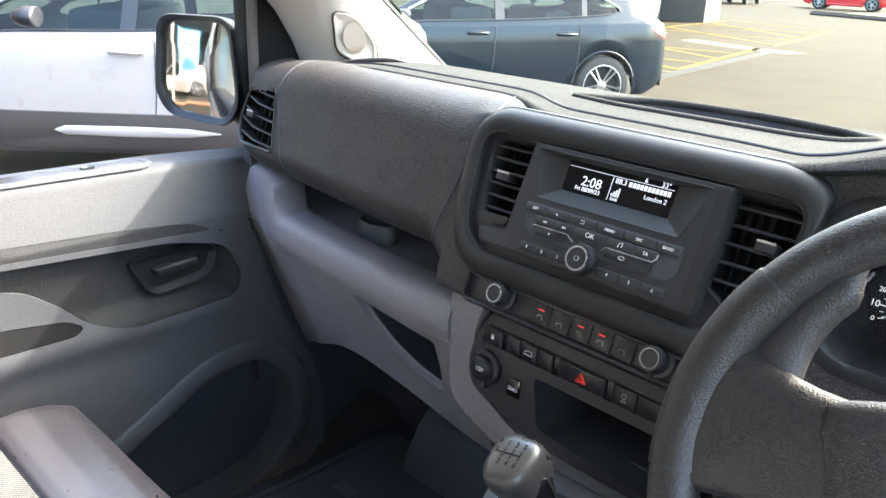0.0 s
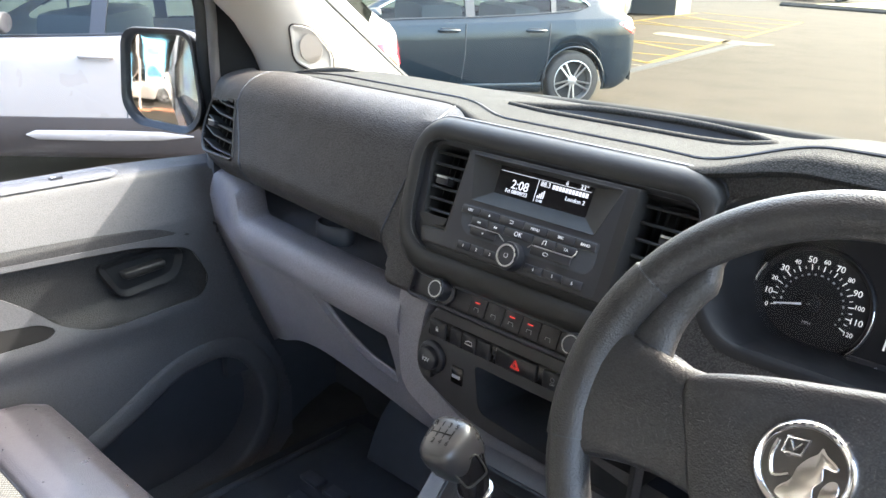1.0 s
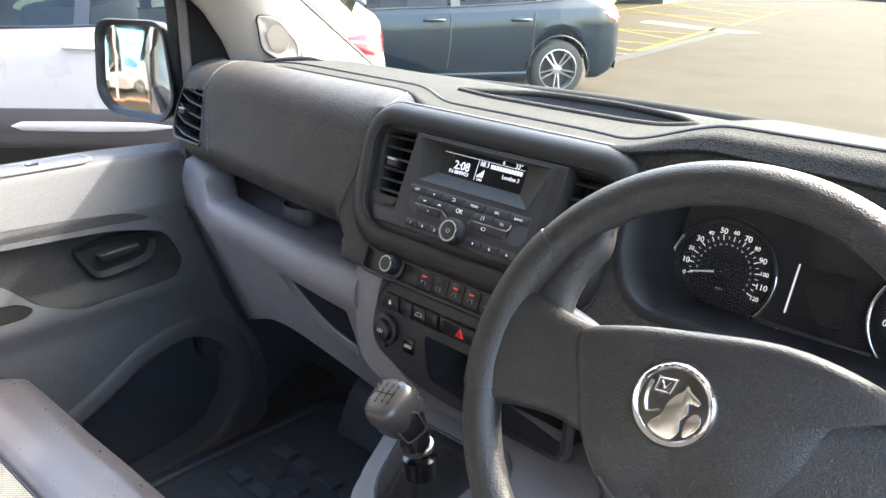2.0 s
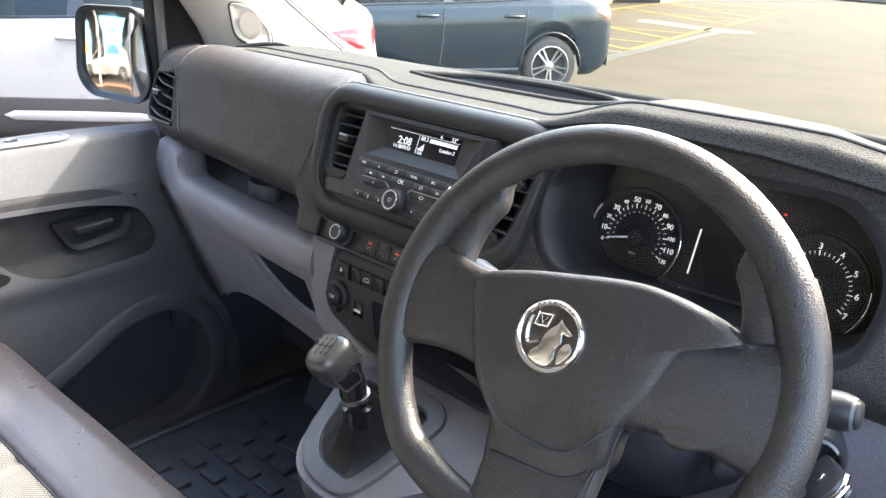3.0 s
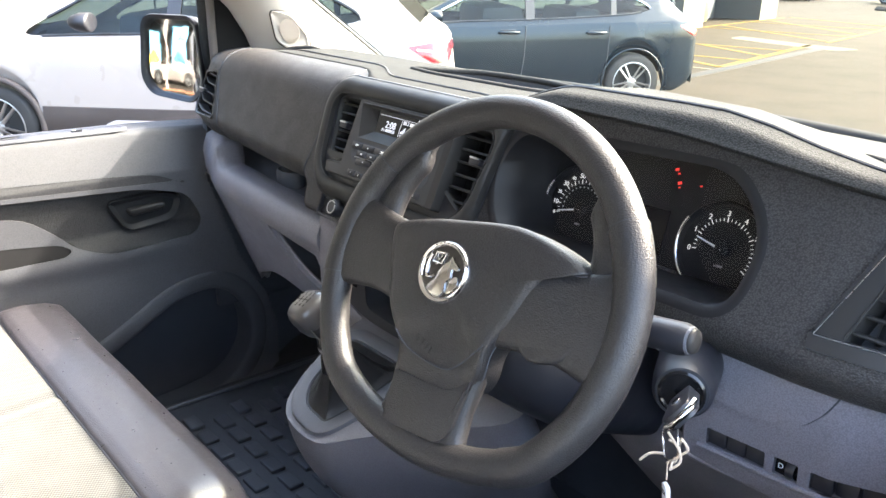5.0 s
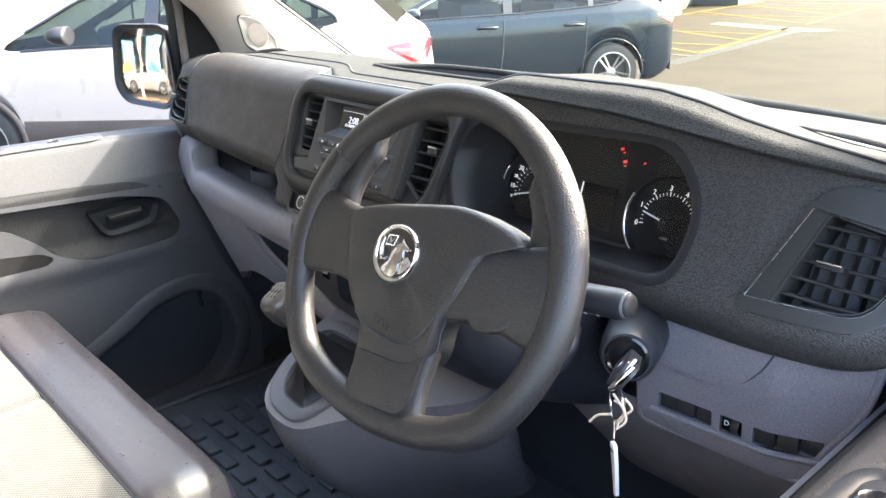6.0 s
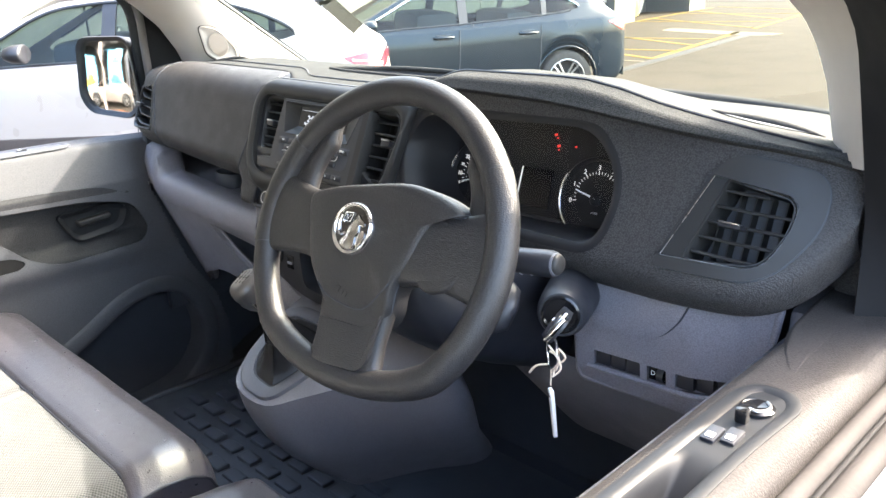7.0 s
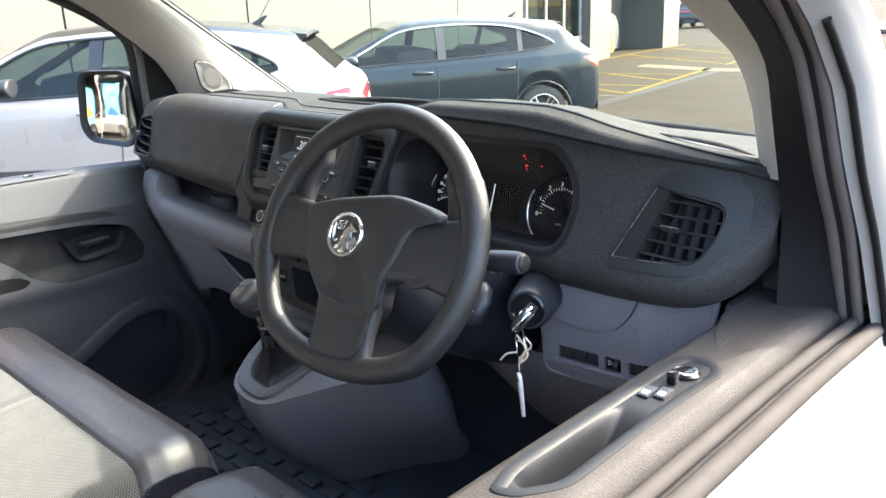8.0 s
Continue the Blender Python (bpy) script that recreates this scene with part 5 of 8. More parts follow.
part("key_head", slab(rounded([(-0.024, 0.013), (0.020, 0.017), (0.027, 0.010), (0.027, -0.010), (0.020, -0.017), (-0.024, -0.013)], 0.006, 4), 0.013, on(km, 0, 0, 0.0065), 0.003), BLACK, key, "black key fob")
part("key_edge", tube([km @ Vector(q) for q in ((0.014, 0.0175, 0.0), (0.024, 0.0135, 0.0), (0.0285, 0.006, 0.0), (0.0285, -0.008, 0.0), (0.024, -0.0145, 0.0))], 0.0034, 10), CHROME, key, "chrome key edge")
part("key_blade", box(0.024, 0.008, 0.0025, on(km, -0.030, 0, 0)), STEEL, key)
part("key_badge", lathe([(0.0055, 0), (0.0055, 0.001), (0.004, 0.0016), (0.0001, 0.001)], on(km, 0.002, 0.0, 0.0068), 20), CHROME, key)
RC = Vector((0.146, 0.556, 1.178))
rm_ = plane_at(RC, (0.8, -0.5, 0.1), (0.1, 0.1, 1))
part("split_ring", tube([rm_ @ Vector((0.0165 * math.cos(a), 0.0165 * math.sin(a), 0.001 * math.sin(3 * a))) for a in span(0, 2 * math.pi * 29 / 30, 30)], 0.0012, 8, True), CHROME, key, "steel split ring")
rnd = random.Random(4)
for i in range(4):
    pts = [RC + Vector((0.010 + rnd.uniform(-0.006, 0.006), -0.008, 0.012 - 0.010 * j + rnd.uniform(-0.004, 0.004))) + Vector((rnd.uniform(-0.008, 0.008), rnd.uniform(-0.005, 0.005), 0)) for j in range(4)]
    part("string", tube(smooth_loop(pts, 5, False), 0.0013, 6), STRING, key, "frayed cream string")
part("string_tail", tube(smooth_loop([RC + Vector(q) for q in ((0.0, -0.008, -0.010), (-0.012, -0.012, -0.014), (-0.020, -0.015, -0.024))], 5, False), 0.0014, 6), STRING, key)
part("tag_cord", tube([RC + Vector((0.006, -0.010, -0.014)), RC + Vector((0.010, -0.015, -0.030))], 0.0008, 6), STRING, key)
tm = plane_at(RC + Vector((0.012, -0.018, -0.058)), (0.8, -0.55, 0), (-0.08, -0.05, 1))
tag_ = part("key_tag", slab(rounded([(-0.0060, 0.026), (0.0060, 0.026), (0.0070, 0.006), (0.0050, -0.034), (-0.0010, -0.034), (-0.0035, 0.006)], 0.004, 4), 0.004, tm, 0.001), TAG, key, "white plastic key tag")
text("tag_number", "224", 0.0058, on(tm, 0.0, 0.018, 0.0003), BLACK, tag_)
part("small_tag", slab(rounded([(-0.0060, 0.006), (-0.0015, 0.006), (-0.0020, -0.026), (-0.0080, -0.026)], 0.002, 3), 0.003, on(tm, -0.004, -0.001, -0.004), 0.001), TAG, key)
# ---- gear lever and tunnel console ----
GZ = plane_at((-0.40, 0.56, 0.993), (1, 0, 0), (0, 0.92, 0.39))
console = thing("gear_console", (-0.38, 0.56, 0.66), "grey moulded gear console below the dash", "console")


def con_loop(t):
    """Cross-sections from the gate down to the foot."""
    base = [(-0.105, 0.085), (-0.085, 0.02), (-0.072, -0.045), (-0.03, -0.083), (0.050, -0.086), (0.10, -0.045), (0.17, 0.02), (0.26, 0.09), (0.24, 0.14), (0.06, 0.16), (-0.08, 0.15)]
    pts = smooth_loop([(q[0], q[1], 0) for q in base], 4)
    s = 1 + 0.05 * math.sin(math.pi * min(t * 1.4, 1)) - 0.16 * t * t
    drop = 0.25 * t
    out = []
    for q in pts:
        p = GZ @ Vector((q.x * s + 0.01 * t, q.y * s + 0.05 * t, 0))
        out.append((p.x, p.y + 0.10 * t * t, p.z - 0.002 - drop))
    return out


part("console_body", rings([con_loop(t) for t in (0, 0.03, 0.08, 0.16, 0.28, 0.42, 0.58, 0.75, 0.9, 1.0)]), GREY_DK, console, "smooth grey console body")
GATE = rounded([(-0.100, 0.075), (-0.072, -0.035), (-0.030, -0.075), (0.050, -0.080), (0.068, -0.030), (0.088, 0.075), (0.06, 0.10), (-0.07, 0.10)], [0.03, 0.03, 0.03, 0.03, 0.03, 0.03, 0.03, 0.03], 5)
part("gate_ring", rings([[GZ @ Vector((p[0], p[1], w)) for p in grow(GATE, g)] for g, w in ((0.004, -0.003), (0.002, 0.004), (-0.003, 0.006), (-0.020, 0.003), (-0.022, -0.004))], True, False), GREY_MED, console, "dark grey gaiter frame")
part("gate_plate", fill(grow(GATE, -0.018), 0.001, lambda u, v, w: GZ @ Vector((u, v, w))), BLACK, console)
lever = thing("gear_lever", GZ @ Vector((0.02, -0.01, 0)), "black gear lever with satin knob and leather gaiter", "gear lever")
top = Vector((-0.362, 0.525, 1.085))
foot = GZ @ Vector((0.0, 0.0, 0.0))
gl = []
INS = grow(GATE, -0.024)
for i, t in enumerate((0, 0.1, 0.22, 0.36, 0.52, 0.68, 0.84, 1.0)):
    c = foot.lerp(top, t)
    k = 1 - 0.80 * t ** 0.62
    loop = []
    for j, p in enumerate(INS):
        fold = 1 + 0.05 * math.sin(j * 1.3 + 5 * t) * math.sin(math.pi * t)
        q = GZ @ Vector((p[0] * k * fold, p[1] * k * fold, 0.002)) - foot
        loop.append(c + q * 1.0)
    gl.append(loop)
part("gaiter", rings(gl, True, False), GAITER, lever, "creased black leather gaiter")
part("shaft", tube([top + Vector((0, 0, -0.035)), top + Vector((-0.001, -0.001, -0.012)), top + Vector((-0.001, -0.002, -0.01)), top + Vector((-0.002, -0.004, 0.004)), top + Vector((-0.003, -0.006, 0.005)), top + Vector((-0.004, -0.008, 0.022)), top + Vector((-0.005, -0.010, 0.05))],
                   [0.019, 0.019, 0.013, 0.013, 0.017, 0.017, 0.011], 20), PIANO, lever)
part("collar", tube([top + Vector((-0.002, -0.004, 0.001)), top + Vector((-0.002, -0.005, 0.006))], 0.0185, 20), STEEL, lever, "bright metal collar")
KM = plane_at((-0.383, 0.507, 1.130), (0.97, 0.0, 0.22), (-0.06, 0.87, 0.48))
kl = []
for w, s in ((-0.036, 0.40), (-0.033, 0.60), (-0.024, 0.80), (-0.010, 0.95), (0.006, 1.0), (0.017, 0.985), (0.025, 0.91), (0.0295, 0.78), (0.0315, 0.55), (0.032, 0.25)):
    loop = []
    for j in range(40):
        a = 2 * math.pi * j / 40
        cx, cy = math.copysign(abs(math.cos(a)) ** 0.62, math.cos(a)), math.copysign(abs(math.sin(a)) ** 0.62, math.sin(a))
        loop.append(KM @ Vector((0.0268 * s * cx * (1 + 0.10 * cy), 0.0285 * s * cy, w * 0.86 + 0.002)))
    kl.append(loop)
knob = part("knob", rings(kl), KNOB, lever, "satin black gear knob with gear pattern")
part("knob_front", slab(rounded([(-0.016, -0.020), (0.016, -0.020), (0.019, 0.012), (-0.019, 0.012)], 0.008, 4), 0.006, KM @ pose(0.0245, -0.010, -0.006, 76, 0, 68) @ Matrix.Scale(0.8, 4), 0.002), PIANO, knob, "gloss black insert")
part("knob_front_line", tube([KM @ pose(0.0250, -0.010, -0.006, 76, 0, 68) @ Matrix.Scale(0.8, 4) @ Vector((*p, 0.0)) for p in rounded([(-0.016, -0.020), (0.016, -0.020), (0.019, 0.012), (-0.019, 0.012)], 0.008, 4)], 0.0012, 6, True), SATIN, knob)
for i, s in enumerate(("R", "1", "3", "5")):
    text("gear_figure", s, 0.0082, on(KM, -0.0145 + 0.0094 * i, 0.0120, 0.0297), RUBBER, knob)
for i, s in enumerate(("2", "4", "6")):
    text("gear_figure", s, 0.0082, on(KM, -0.0051 + 0.0094 * i, -0.0085, 0.0297), RUBBER, knob)
for a, b in (((-0.0170, 0.002), (0.016, 0.002)), ((-0.006, -0.004), (-0.006, 0.008)), ((0.005, -0.004), (0.005, 0.008)), ((0.016, -0.004), (0.016, 0.008)), ((-0.0170, 0.002), (-0.0170, 0.008))):
    part("gate_line", tube([KM @ Vector((a[0] * 0.85, a[1] * 0.85, 0.0297)), KM @ Vector((b[0] * 0.85, b[1] * 0.85, 0.0297))], 0.0006, 5), RUBBER, knob)

# ---- floor ----
FLOOR_Z = 0.64
floor = part("floor", box(1.56, 1.85, 0.05, pose(-0.35, 0.16, FLOOR_Z - 0.035)), DARK, None)
tagged(floor, "black van cab floor", "floor", kind="structure")
step = part("door_step", box(0.24, 1.85, 0.04, pose(-1.23, 0.16, 0.47), 0.01), DARK, None)
tagged(step, "black plastic door step below the floor", "step", kind="structure")
mat_ = thing("rubber_floor_mat", (C, 0.6, FLOOR_Z), "black rubber floor mat with raised blocks", "floor mat")
part("mat_sheet", box(1.30, 0.62, 0.008, pose(C, 0.68, FLOOR_Z - 0.002), 0.003), MATRUB, mat_)
bmx = box(0.052, 0.030, 0.010, None, 0.004, 2)
me_block = bpy.data.meshes.new("block")
bmx.to_mesh(me_block)
bmx.free()
me_block.materials.append(MATRUB)
for i in range(9):
    for j in range(7):
        piece("block", me_block, pose(-0.99 + 0.068 * i + 0.034 * (j % 2), 0.46 + 0.055 * j, FLOOR_Z + 0.005), mat_)
part("mat_pad", box(0.16, 0.14, 0.010, pose(-0.48, 0.50, FLOOR_Z + 0.006), 0.004), MATRUB, mat_, "plain square pad in the mat")
part("mat_edge", tube([(-1.08, 0.40, FLOOR_Z + 0.004), (-1.08, 0.95, FLOOR_Z + 0.004)], 0.007, 8), MATRUB, mat_)
part("mat_edge", tube([(-1.08, 0.395, FLOOR_Z + 0.004), (0.2, 0.395, FLOOR_Z + 0.004)], 0.007, 8), MATRUB, mat_)
foot_rest = part("wheel_arch_step", sheet(span(-0.95, -0.62, 8), span(0, 1, 8), lambda x, t: (x, 0.90 + 0.13 * t, FLOOR_Z + 0.02 + 0.20 * t + 0.02 * math.sin(6 * t)), None, 0.01), DARK, None)
tagged(foot_rest, "sloping black footwell board", "footwell", kind="structure")

# ---- seats ----
def cushion(name, x0, x1, y0, yf, zt, label, seam_y):
    seat = thing(name, ((x0 + x1) / 2, (y0 + yf) / 2, FLOOR_Z), label, "seat")
    w = x1 - x0

    def top_pt(x, t):
        """t: 0 at the seam, 1 at the foot of the front."""
        e = min((x - x0), (x1 - x)) / 0.055
        side = 0.035 * max(0.0, 1 - e) ** 2.2
        prof = [(0.0, -0.010), (0.02, -0.004), (0.10, 0.002), (0.30, 0.004), (0.50, 0.000), (0.66, -0.012), (0.80, -0.040), (0.90, -0.085), (1.0, -0.16)]
        ys = [seam_y, seam_y + 0.003, seam_y + 0.018, seam_y + 0.05, seam_y + 0.09, yf - 0.014, yf - 0.002, yf, yf - 0.012]
        tt = [p[0] for p in prof]
        z = float(np.interp(t, tt, [p[1] for p in prof]))
        y = float(np.interp(t, tt, ys))
        wr = 0.0012 * math.sin(23 * x + 9 * t) * math.sin(math.pi * t)
        return (x, y - 0.25 * side, zt + z - side + wr)

    part("front_bolster", sheet(span(x0, x1, 60), span(0, 1, 40), top_pt), VINYL, seat, "smooth grey-black vinyl front bolster")

    def cloth_pt(x, t):
        e = min((x - x0), (x1 - x)) / 0.06
        side = 0.035 * max(0.0, 1 - e) ** 2.2
        y = seam_y - (seam_y - y0) * t
        return (x, y, zt - 0.008 - side - 0.014 * math.sin(math.pi * min(t * 1.3, 1)) - 0.004 * math.exp(-((x - (x0 + w * 0.5)) / 0.006) ** 2))

    part("seat_cloth", sheet(span(x0, x1, 90), span(0, 1, 40), cloth_pt), WEAVE, seat, "light grey woven seat cloth")
    part("piping", tube([(x, seam_y + 0.001, top_pt(x, 0.0)[2] + 0.001) for x in span(x0, x1, 40)], 0.0022, 8), BLACK, seat, "dark seam between vinyl and cloth")
    for xe, sg in ((x0, 1), (x1, -1)):
        loops = []
        for t in span(0, 1, 14):
            q = Vector(top_pt(xe, t))
            loops.append([q, (q.x + sg * 0.004, q.y, q.z - 0.012), (q.x + sg * 0.010, q.y, zt - 0.20)])
        loops.append([Vector((p[0], y0, p[2])) for p in loops[0]])
        part("side_panel", rings([[Vector(p) for p in l] for l in [loops[-1]] + loops[:-1]], False, False), VINYL, seat, "black vinyl seat side")
        part("side_piping", tube([Vector(top_pt(xe, t)) + Vector((0, 0, 0.001)) for t in span(0, 0.85, 16)], 0.0022, 6), BLACK, seat)
    part("seat_base", box(w - 0.04, yf - y0 - 0.06, 0.13, pose((x0 + x1) / 2, (y0 + yf) / 2 - 0.03, FLOOR_Z + 0.060), 0.01), BLACK, seat)
    return seat


cushion("bench_seat", -1.135, -0.315, -0.42, 0.382, 0.955, "grey cloth and vinyl passenger bench seat", 0.252)
cushion("driver_seat", -0.262, 0.285, -0.42, 0.395, 0.952, "grey cloth and vinyl driver seat", 0.245)
# cross seam of the bench cloth
bm = tube([(-0.70 + 0.06 * t, 0.25 - 0.60 * t, 0.9455 - 0.014 * math.sin(math.pi * min(t * 1.3 * 0.9, 1))) for t in span(0, 1, 16)], 0.0016, 6)
part("cloth_seam", bm, WEAVE, bpy.data.objects["bench_seat"])


# ---- doors ----
def mx(x):
    return 2 * C - x


def door_x(y, z):
    """The trim's inner face, passenger side: nearly upright, bulging at the armrest, drawn in at the top."""
    x = -1.200 - 0.33 * max(0.0, z - 1.145) - 0.03 * max(0.0, 0.95 - z)
    x += 0.012 * math.exp(-((z - 0.985) / 0.03) ** 2) * sstep(0.80, 0.60, y)
    return x


BOWL = rounded([(-0.30, 1.165), (0.33, 1.130), (0.585, 1.118), (0.690, 1.094), (0.722, 1.025), (0.700, 0.993), (0.500, 0.985), (0.437, 1.012), (0.405, 1.046), (0.355, 1.085), (0.318, 1.095), (-0.30, 1.11)], [0.02, 0.02, 0.03, 0.03, 0.03, 0.03, 0.05, 0.02, 0.03, 0.03, 0.03, 0.01], 6)
STRIP = rounded([(-0.35, 1.200), (0.333, 1.163), (0.502, 1.156), (0.627, 1.147), (0.690, 1.116), (0.500, 1.1245), (0.33, 1.132), (-0.35, 1.168)], [0.01, 0.02, 0.02, 0.03, 0.004, 0.02, 0.02, 0.01], 5)
POCK = rounded([(0.25, 0.640), (0.530, 0.772), (0.650, 0.846), (0.760, 0.852), (0.826, 0.765), (0.826, 0.665), (0.760, 0.590), (0.640, 0.572), (0.25, 0.56)], [0.02, 0.06, 0.06, 0.06, 0.06, 0.06, 0.06, 0.05, 0.02], 6)
PULL = rounded([(-0.10, 1.060), (0.317, 1.040), (0.410, 1.028), (0.437, 1.011), (0.418, 0.997), (0.311, 0.997), (-0.10, 1.000)], [0.01, 0.03, 0.012, 0.012, 0.012, 0.03, 0.01], 5)
PULL_I = grow(PULL, -0.002)


POCK_T = grow(POCK, 0.020)
BOWL_I, STRIP_I, BOWL_O, POCK_O = grow(BOWL, -0.002), grow(STRIP, -0.005), grow(BOWL, 0.003), grow(POCK, 0.01)


def front_edge(z):
    return float(np.interp(z, [0.60, 0.80, 0.92, 1.13, 1.15, 1.25], [0.93, 0.875, 0.805, 0.735, 0.745, 0.86]))


door_p = thing("passenger_door", (-1.28, 0.2, 0.6), "closed grey passenger door with black handle bowl", "door")
door_d = thing("driver_door", (mx(-1.28), 0.2, 0.6), "closed white driver door with grey trim and open window", "door")
for door, sg in ((door_p, 1), (door_d, -1)):
    def sx(x, sg=sg):
        return x if sg > 0 else mx(x)

    def skin(y, z, d=0.0):
        return (sx(door_x(y, z) + d), y, z)

    def holes(y, z):
        return y > front_edge(z) or inside(BOWL_I, y, z) or inside(POCK_T, y, z) or inside(STRIP_I, y, z) or inside(PULL_I, y, z)

    part("door_trim", sheet(span(-0.55, 0.90, 290 if sg > 0 else 90), span(0.46, 1.222 if sg > 0 else 1.204, 180 if sg > 0 else 58), skin, holes, 0.004, cut=[BOWL_I, POCK_T, STRIP_I, PULL_I]), GREY_LT, door, "light grey grained door trim")
    strip = part("trim_strip", sheet(span(-0.36, 0.70, 160), span(1.105, 1.205, 40), lambda y, z: skin(y, z, 0.003), lambda y, z: not inside(STRIP, y, z), cut=[STRIP]), STRIPGREY, door, "dark grey grained upper trim strip")
    part("strip_edge", tube([skin(p[0], p[1], 0.001) for p in STRIP], 0.0024, 8, True), BLACK, strip)
    def bowl_d(y, z):
        return -0.030 * sstep(0.0, 1.0, min(1.0, max(0.0, (0.74 - y) / 0.05))) * sstep(0.99, 1.03, z) * (1 - 0.6 * sstep(1.07, 1.13, z)) * (0.35 + 0.65 * sstep(0.45, 0.60, y))
    part("handle_bowl", sheet(span(-0.32, 0.73, 150), span(0.98, 1.175, 60), lambda y, z: skin(y, z, bowl_d(y, z)), lambda y, z: not inside(BOWL_O, y, z), cut=[BOWL_O]), BOWLBLK, door, "black grained bowl round the door handle")
    part("bowl_edge", tube([skin(p[0], p[1], 0.001) for p in BOWL], 0.0026, 8, True), BOWLBLK, door)
    HC = rounded([(0.520, 1.090), (0.631, 1.096), (0.678, 1.082), (0.662, 1.038), (0.555, 1.027)], [0.01, 0.02, 0.015, 0.02, 0.02], 4)
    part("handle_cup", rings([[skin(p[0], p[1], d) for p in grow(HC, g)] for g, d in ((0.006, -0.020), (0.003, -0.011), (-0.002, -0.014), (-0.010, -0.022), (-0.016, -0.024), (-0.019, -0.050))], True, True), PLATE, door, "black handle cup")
    part("door_handle", rings([[skin(p[0], p[1], d) for p in loop] for loop, d in ((rounded([(0.556, 1.072), (0.640, 1.080), (0.640, 1.060), (0.565, 1.054)], 0.006, 3), -0.030), (rounded([(0.558, 1.072), (0.640, 1.078), (0.640, 1.062), (0.566, 1.056)], 0.006, 3), -0.008), (rounded([(0.562, 1.070), (0.636, 1.074), (0.636, 1.065), (0.570, 1.059)], 0.004, 3), -0.004))]), SATIN, door, "dark pull lever")
    # the recess is shallow; its inner shade comes from the rubber-black colour
    part("pull_recess", rings([[skin(p[0], p[1], d) for p in grow(PULL, g)] for g, d in ((0.010, 0.0005), (0.004, 0.0035), (-0.001, 0.001), (-0.004, -0.050))], True, True), RUBBER, door, "armrest grip recess darkened in colour for its shade")
    part("door_pocket", rings([[skin(p[0], p[1], d) for p in grow(POCK, g)] for g, d in ((0.048, -0.003), (0.044, 0.004), (0.034, 0.009), (0.012, 0.010), (0.003, 0.007), (0.0, 0.0), (-0.004, -0.065))], True, False), GREY_LT, door, "grey rim of the open door pocket")
    # a grey liner coloured near-black, so the shade of the pocket is painted in
    part("pocket_back", sheet(span(0.22, 0.87, 20), span(0.57, 0.87, 12), lambda y, z: skin(y, z, -0.060), lambda y, z: not inside(POCK_O, y, z)), DARK, door, "pocket liner with its shade put into a dark colour")
    # the top of the door: a soft ledge from trim to window seal
    if sg > 0:
        LX, LP, dx = (-1.226, -1.316), [(0, 1.218), (0.06, 1.232), (0.15, 1.2375), (0.5, 1.239), (0.85, 1.240), (0.93, 1.236), (1.0, 1.222)], 0.0
        lo = rounded([(0.205, 0.010), (0.572, 0.008), (0.592, 0.024), (0.584, 0.062), (0.255, 0.072), (0.205, 0.050)], [0.01, 0.012, 0.012, 0.015, 0.02, 0.012], 4)
    else:
        LX, LP, dx = (-1.226, -1.338), [(0, 1.205), (0.10, 1.222), (0.18, 1.235), (0.26, 1.2395), (0.5, 1.2405), (0.78, 1.241), (0.87, 1.238), (0.94, 1.229), (1.0, 1.210)], -0.022
        lo = rounded([(0.210, 0.044), (0.245, 0.033), (0.505, 0.035), (0.524, 0.046), (0.522, 0.076), (0.502, 0.088), (0.420, 0.084), (0.250, 0.086), (0.215, 0.062)], [0.008, 0.02, 0.012, 0.012, 0.012, 0.015, 0.03, 0.015, 0.012], 4)
    lo_in = grow(lo, -0.005)

    def drop(y):
        return -0.010 * sstep(0.55, 0.86, y)

    def ledge(y, t):
        z = float(np.interp(t, [p[0] for p in LP], [p[1] for p in LP])) + drop(y)
        return (sx(LX[0] + (LX[1] - LX[0]) * t), y, z)

    def pan(y, d, w):
        return (sx(-1.226 - d), y, 1.2400 + drop(y) + w)

    y_end = 0.865
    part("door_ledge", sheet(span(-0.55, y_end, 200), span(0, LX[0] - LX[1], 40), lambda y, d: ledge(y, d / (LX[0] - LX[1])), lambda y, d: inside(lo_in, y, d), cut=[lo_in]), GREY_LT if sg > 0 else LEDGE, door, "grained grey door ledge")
    if sg < 0:
        def corner(y, t):
            xl = float(np.interp(y, [0.56, 0.60, 0.66, 0.76, 0.90], [0.402, 0.374, 0.350, 0.336, 0.330]))
            return (xl + (0.405 - xl) * t, y, 1.2408 + drop(y) - 0.050 * sstep(0.57, 0.68, y) * max(0.0, 1 - t / 0.22) ** 2 - 0.002 * sstep(0.8, 1.0, t))
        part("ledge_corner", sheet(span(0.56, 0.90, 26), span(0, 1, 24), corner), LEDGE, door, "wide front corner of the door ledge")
    # driver seals use the sun-toned copy, passenger seals the plain black rubber
    seal_m = RUBBER if sg > 0 else SEALGREY
    part("window_seal", tube([(sx(-1.324 + dx), y, 1.222 + drop(y)) for y in span(-0.55, 0.85, 30)], 0.008, 10), seal_m, door, "dark window seal")
    part("seal_lip", tube([(sx(-1.334 + dx), y, 1.217 + drop(y)) for y in span(-0.55, 0.85, 30)], 0.004, 8), RUBBER, door)
    part("outer_seal", tube([(sx(-1.346 + dx), y, 1.217 + drop(y)) for y in span(-0.55, 0.85, 30)], 0.010, 10), seal_m, door, "dark outer window seal")
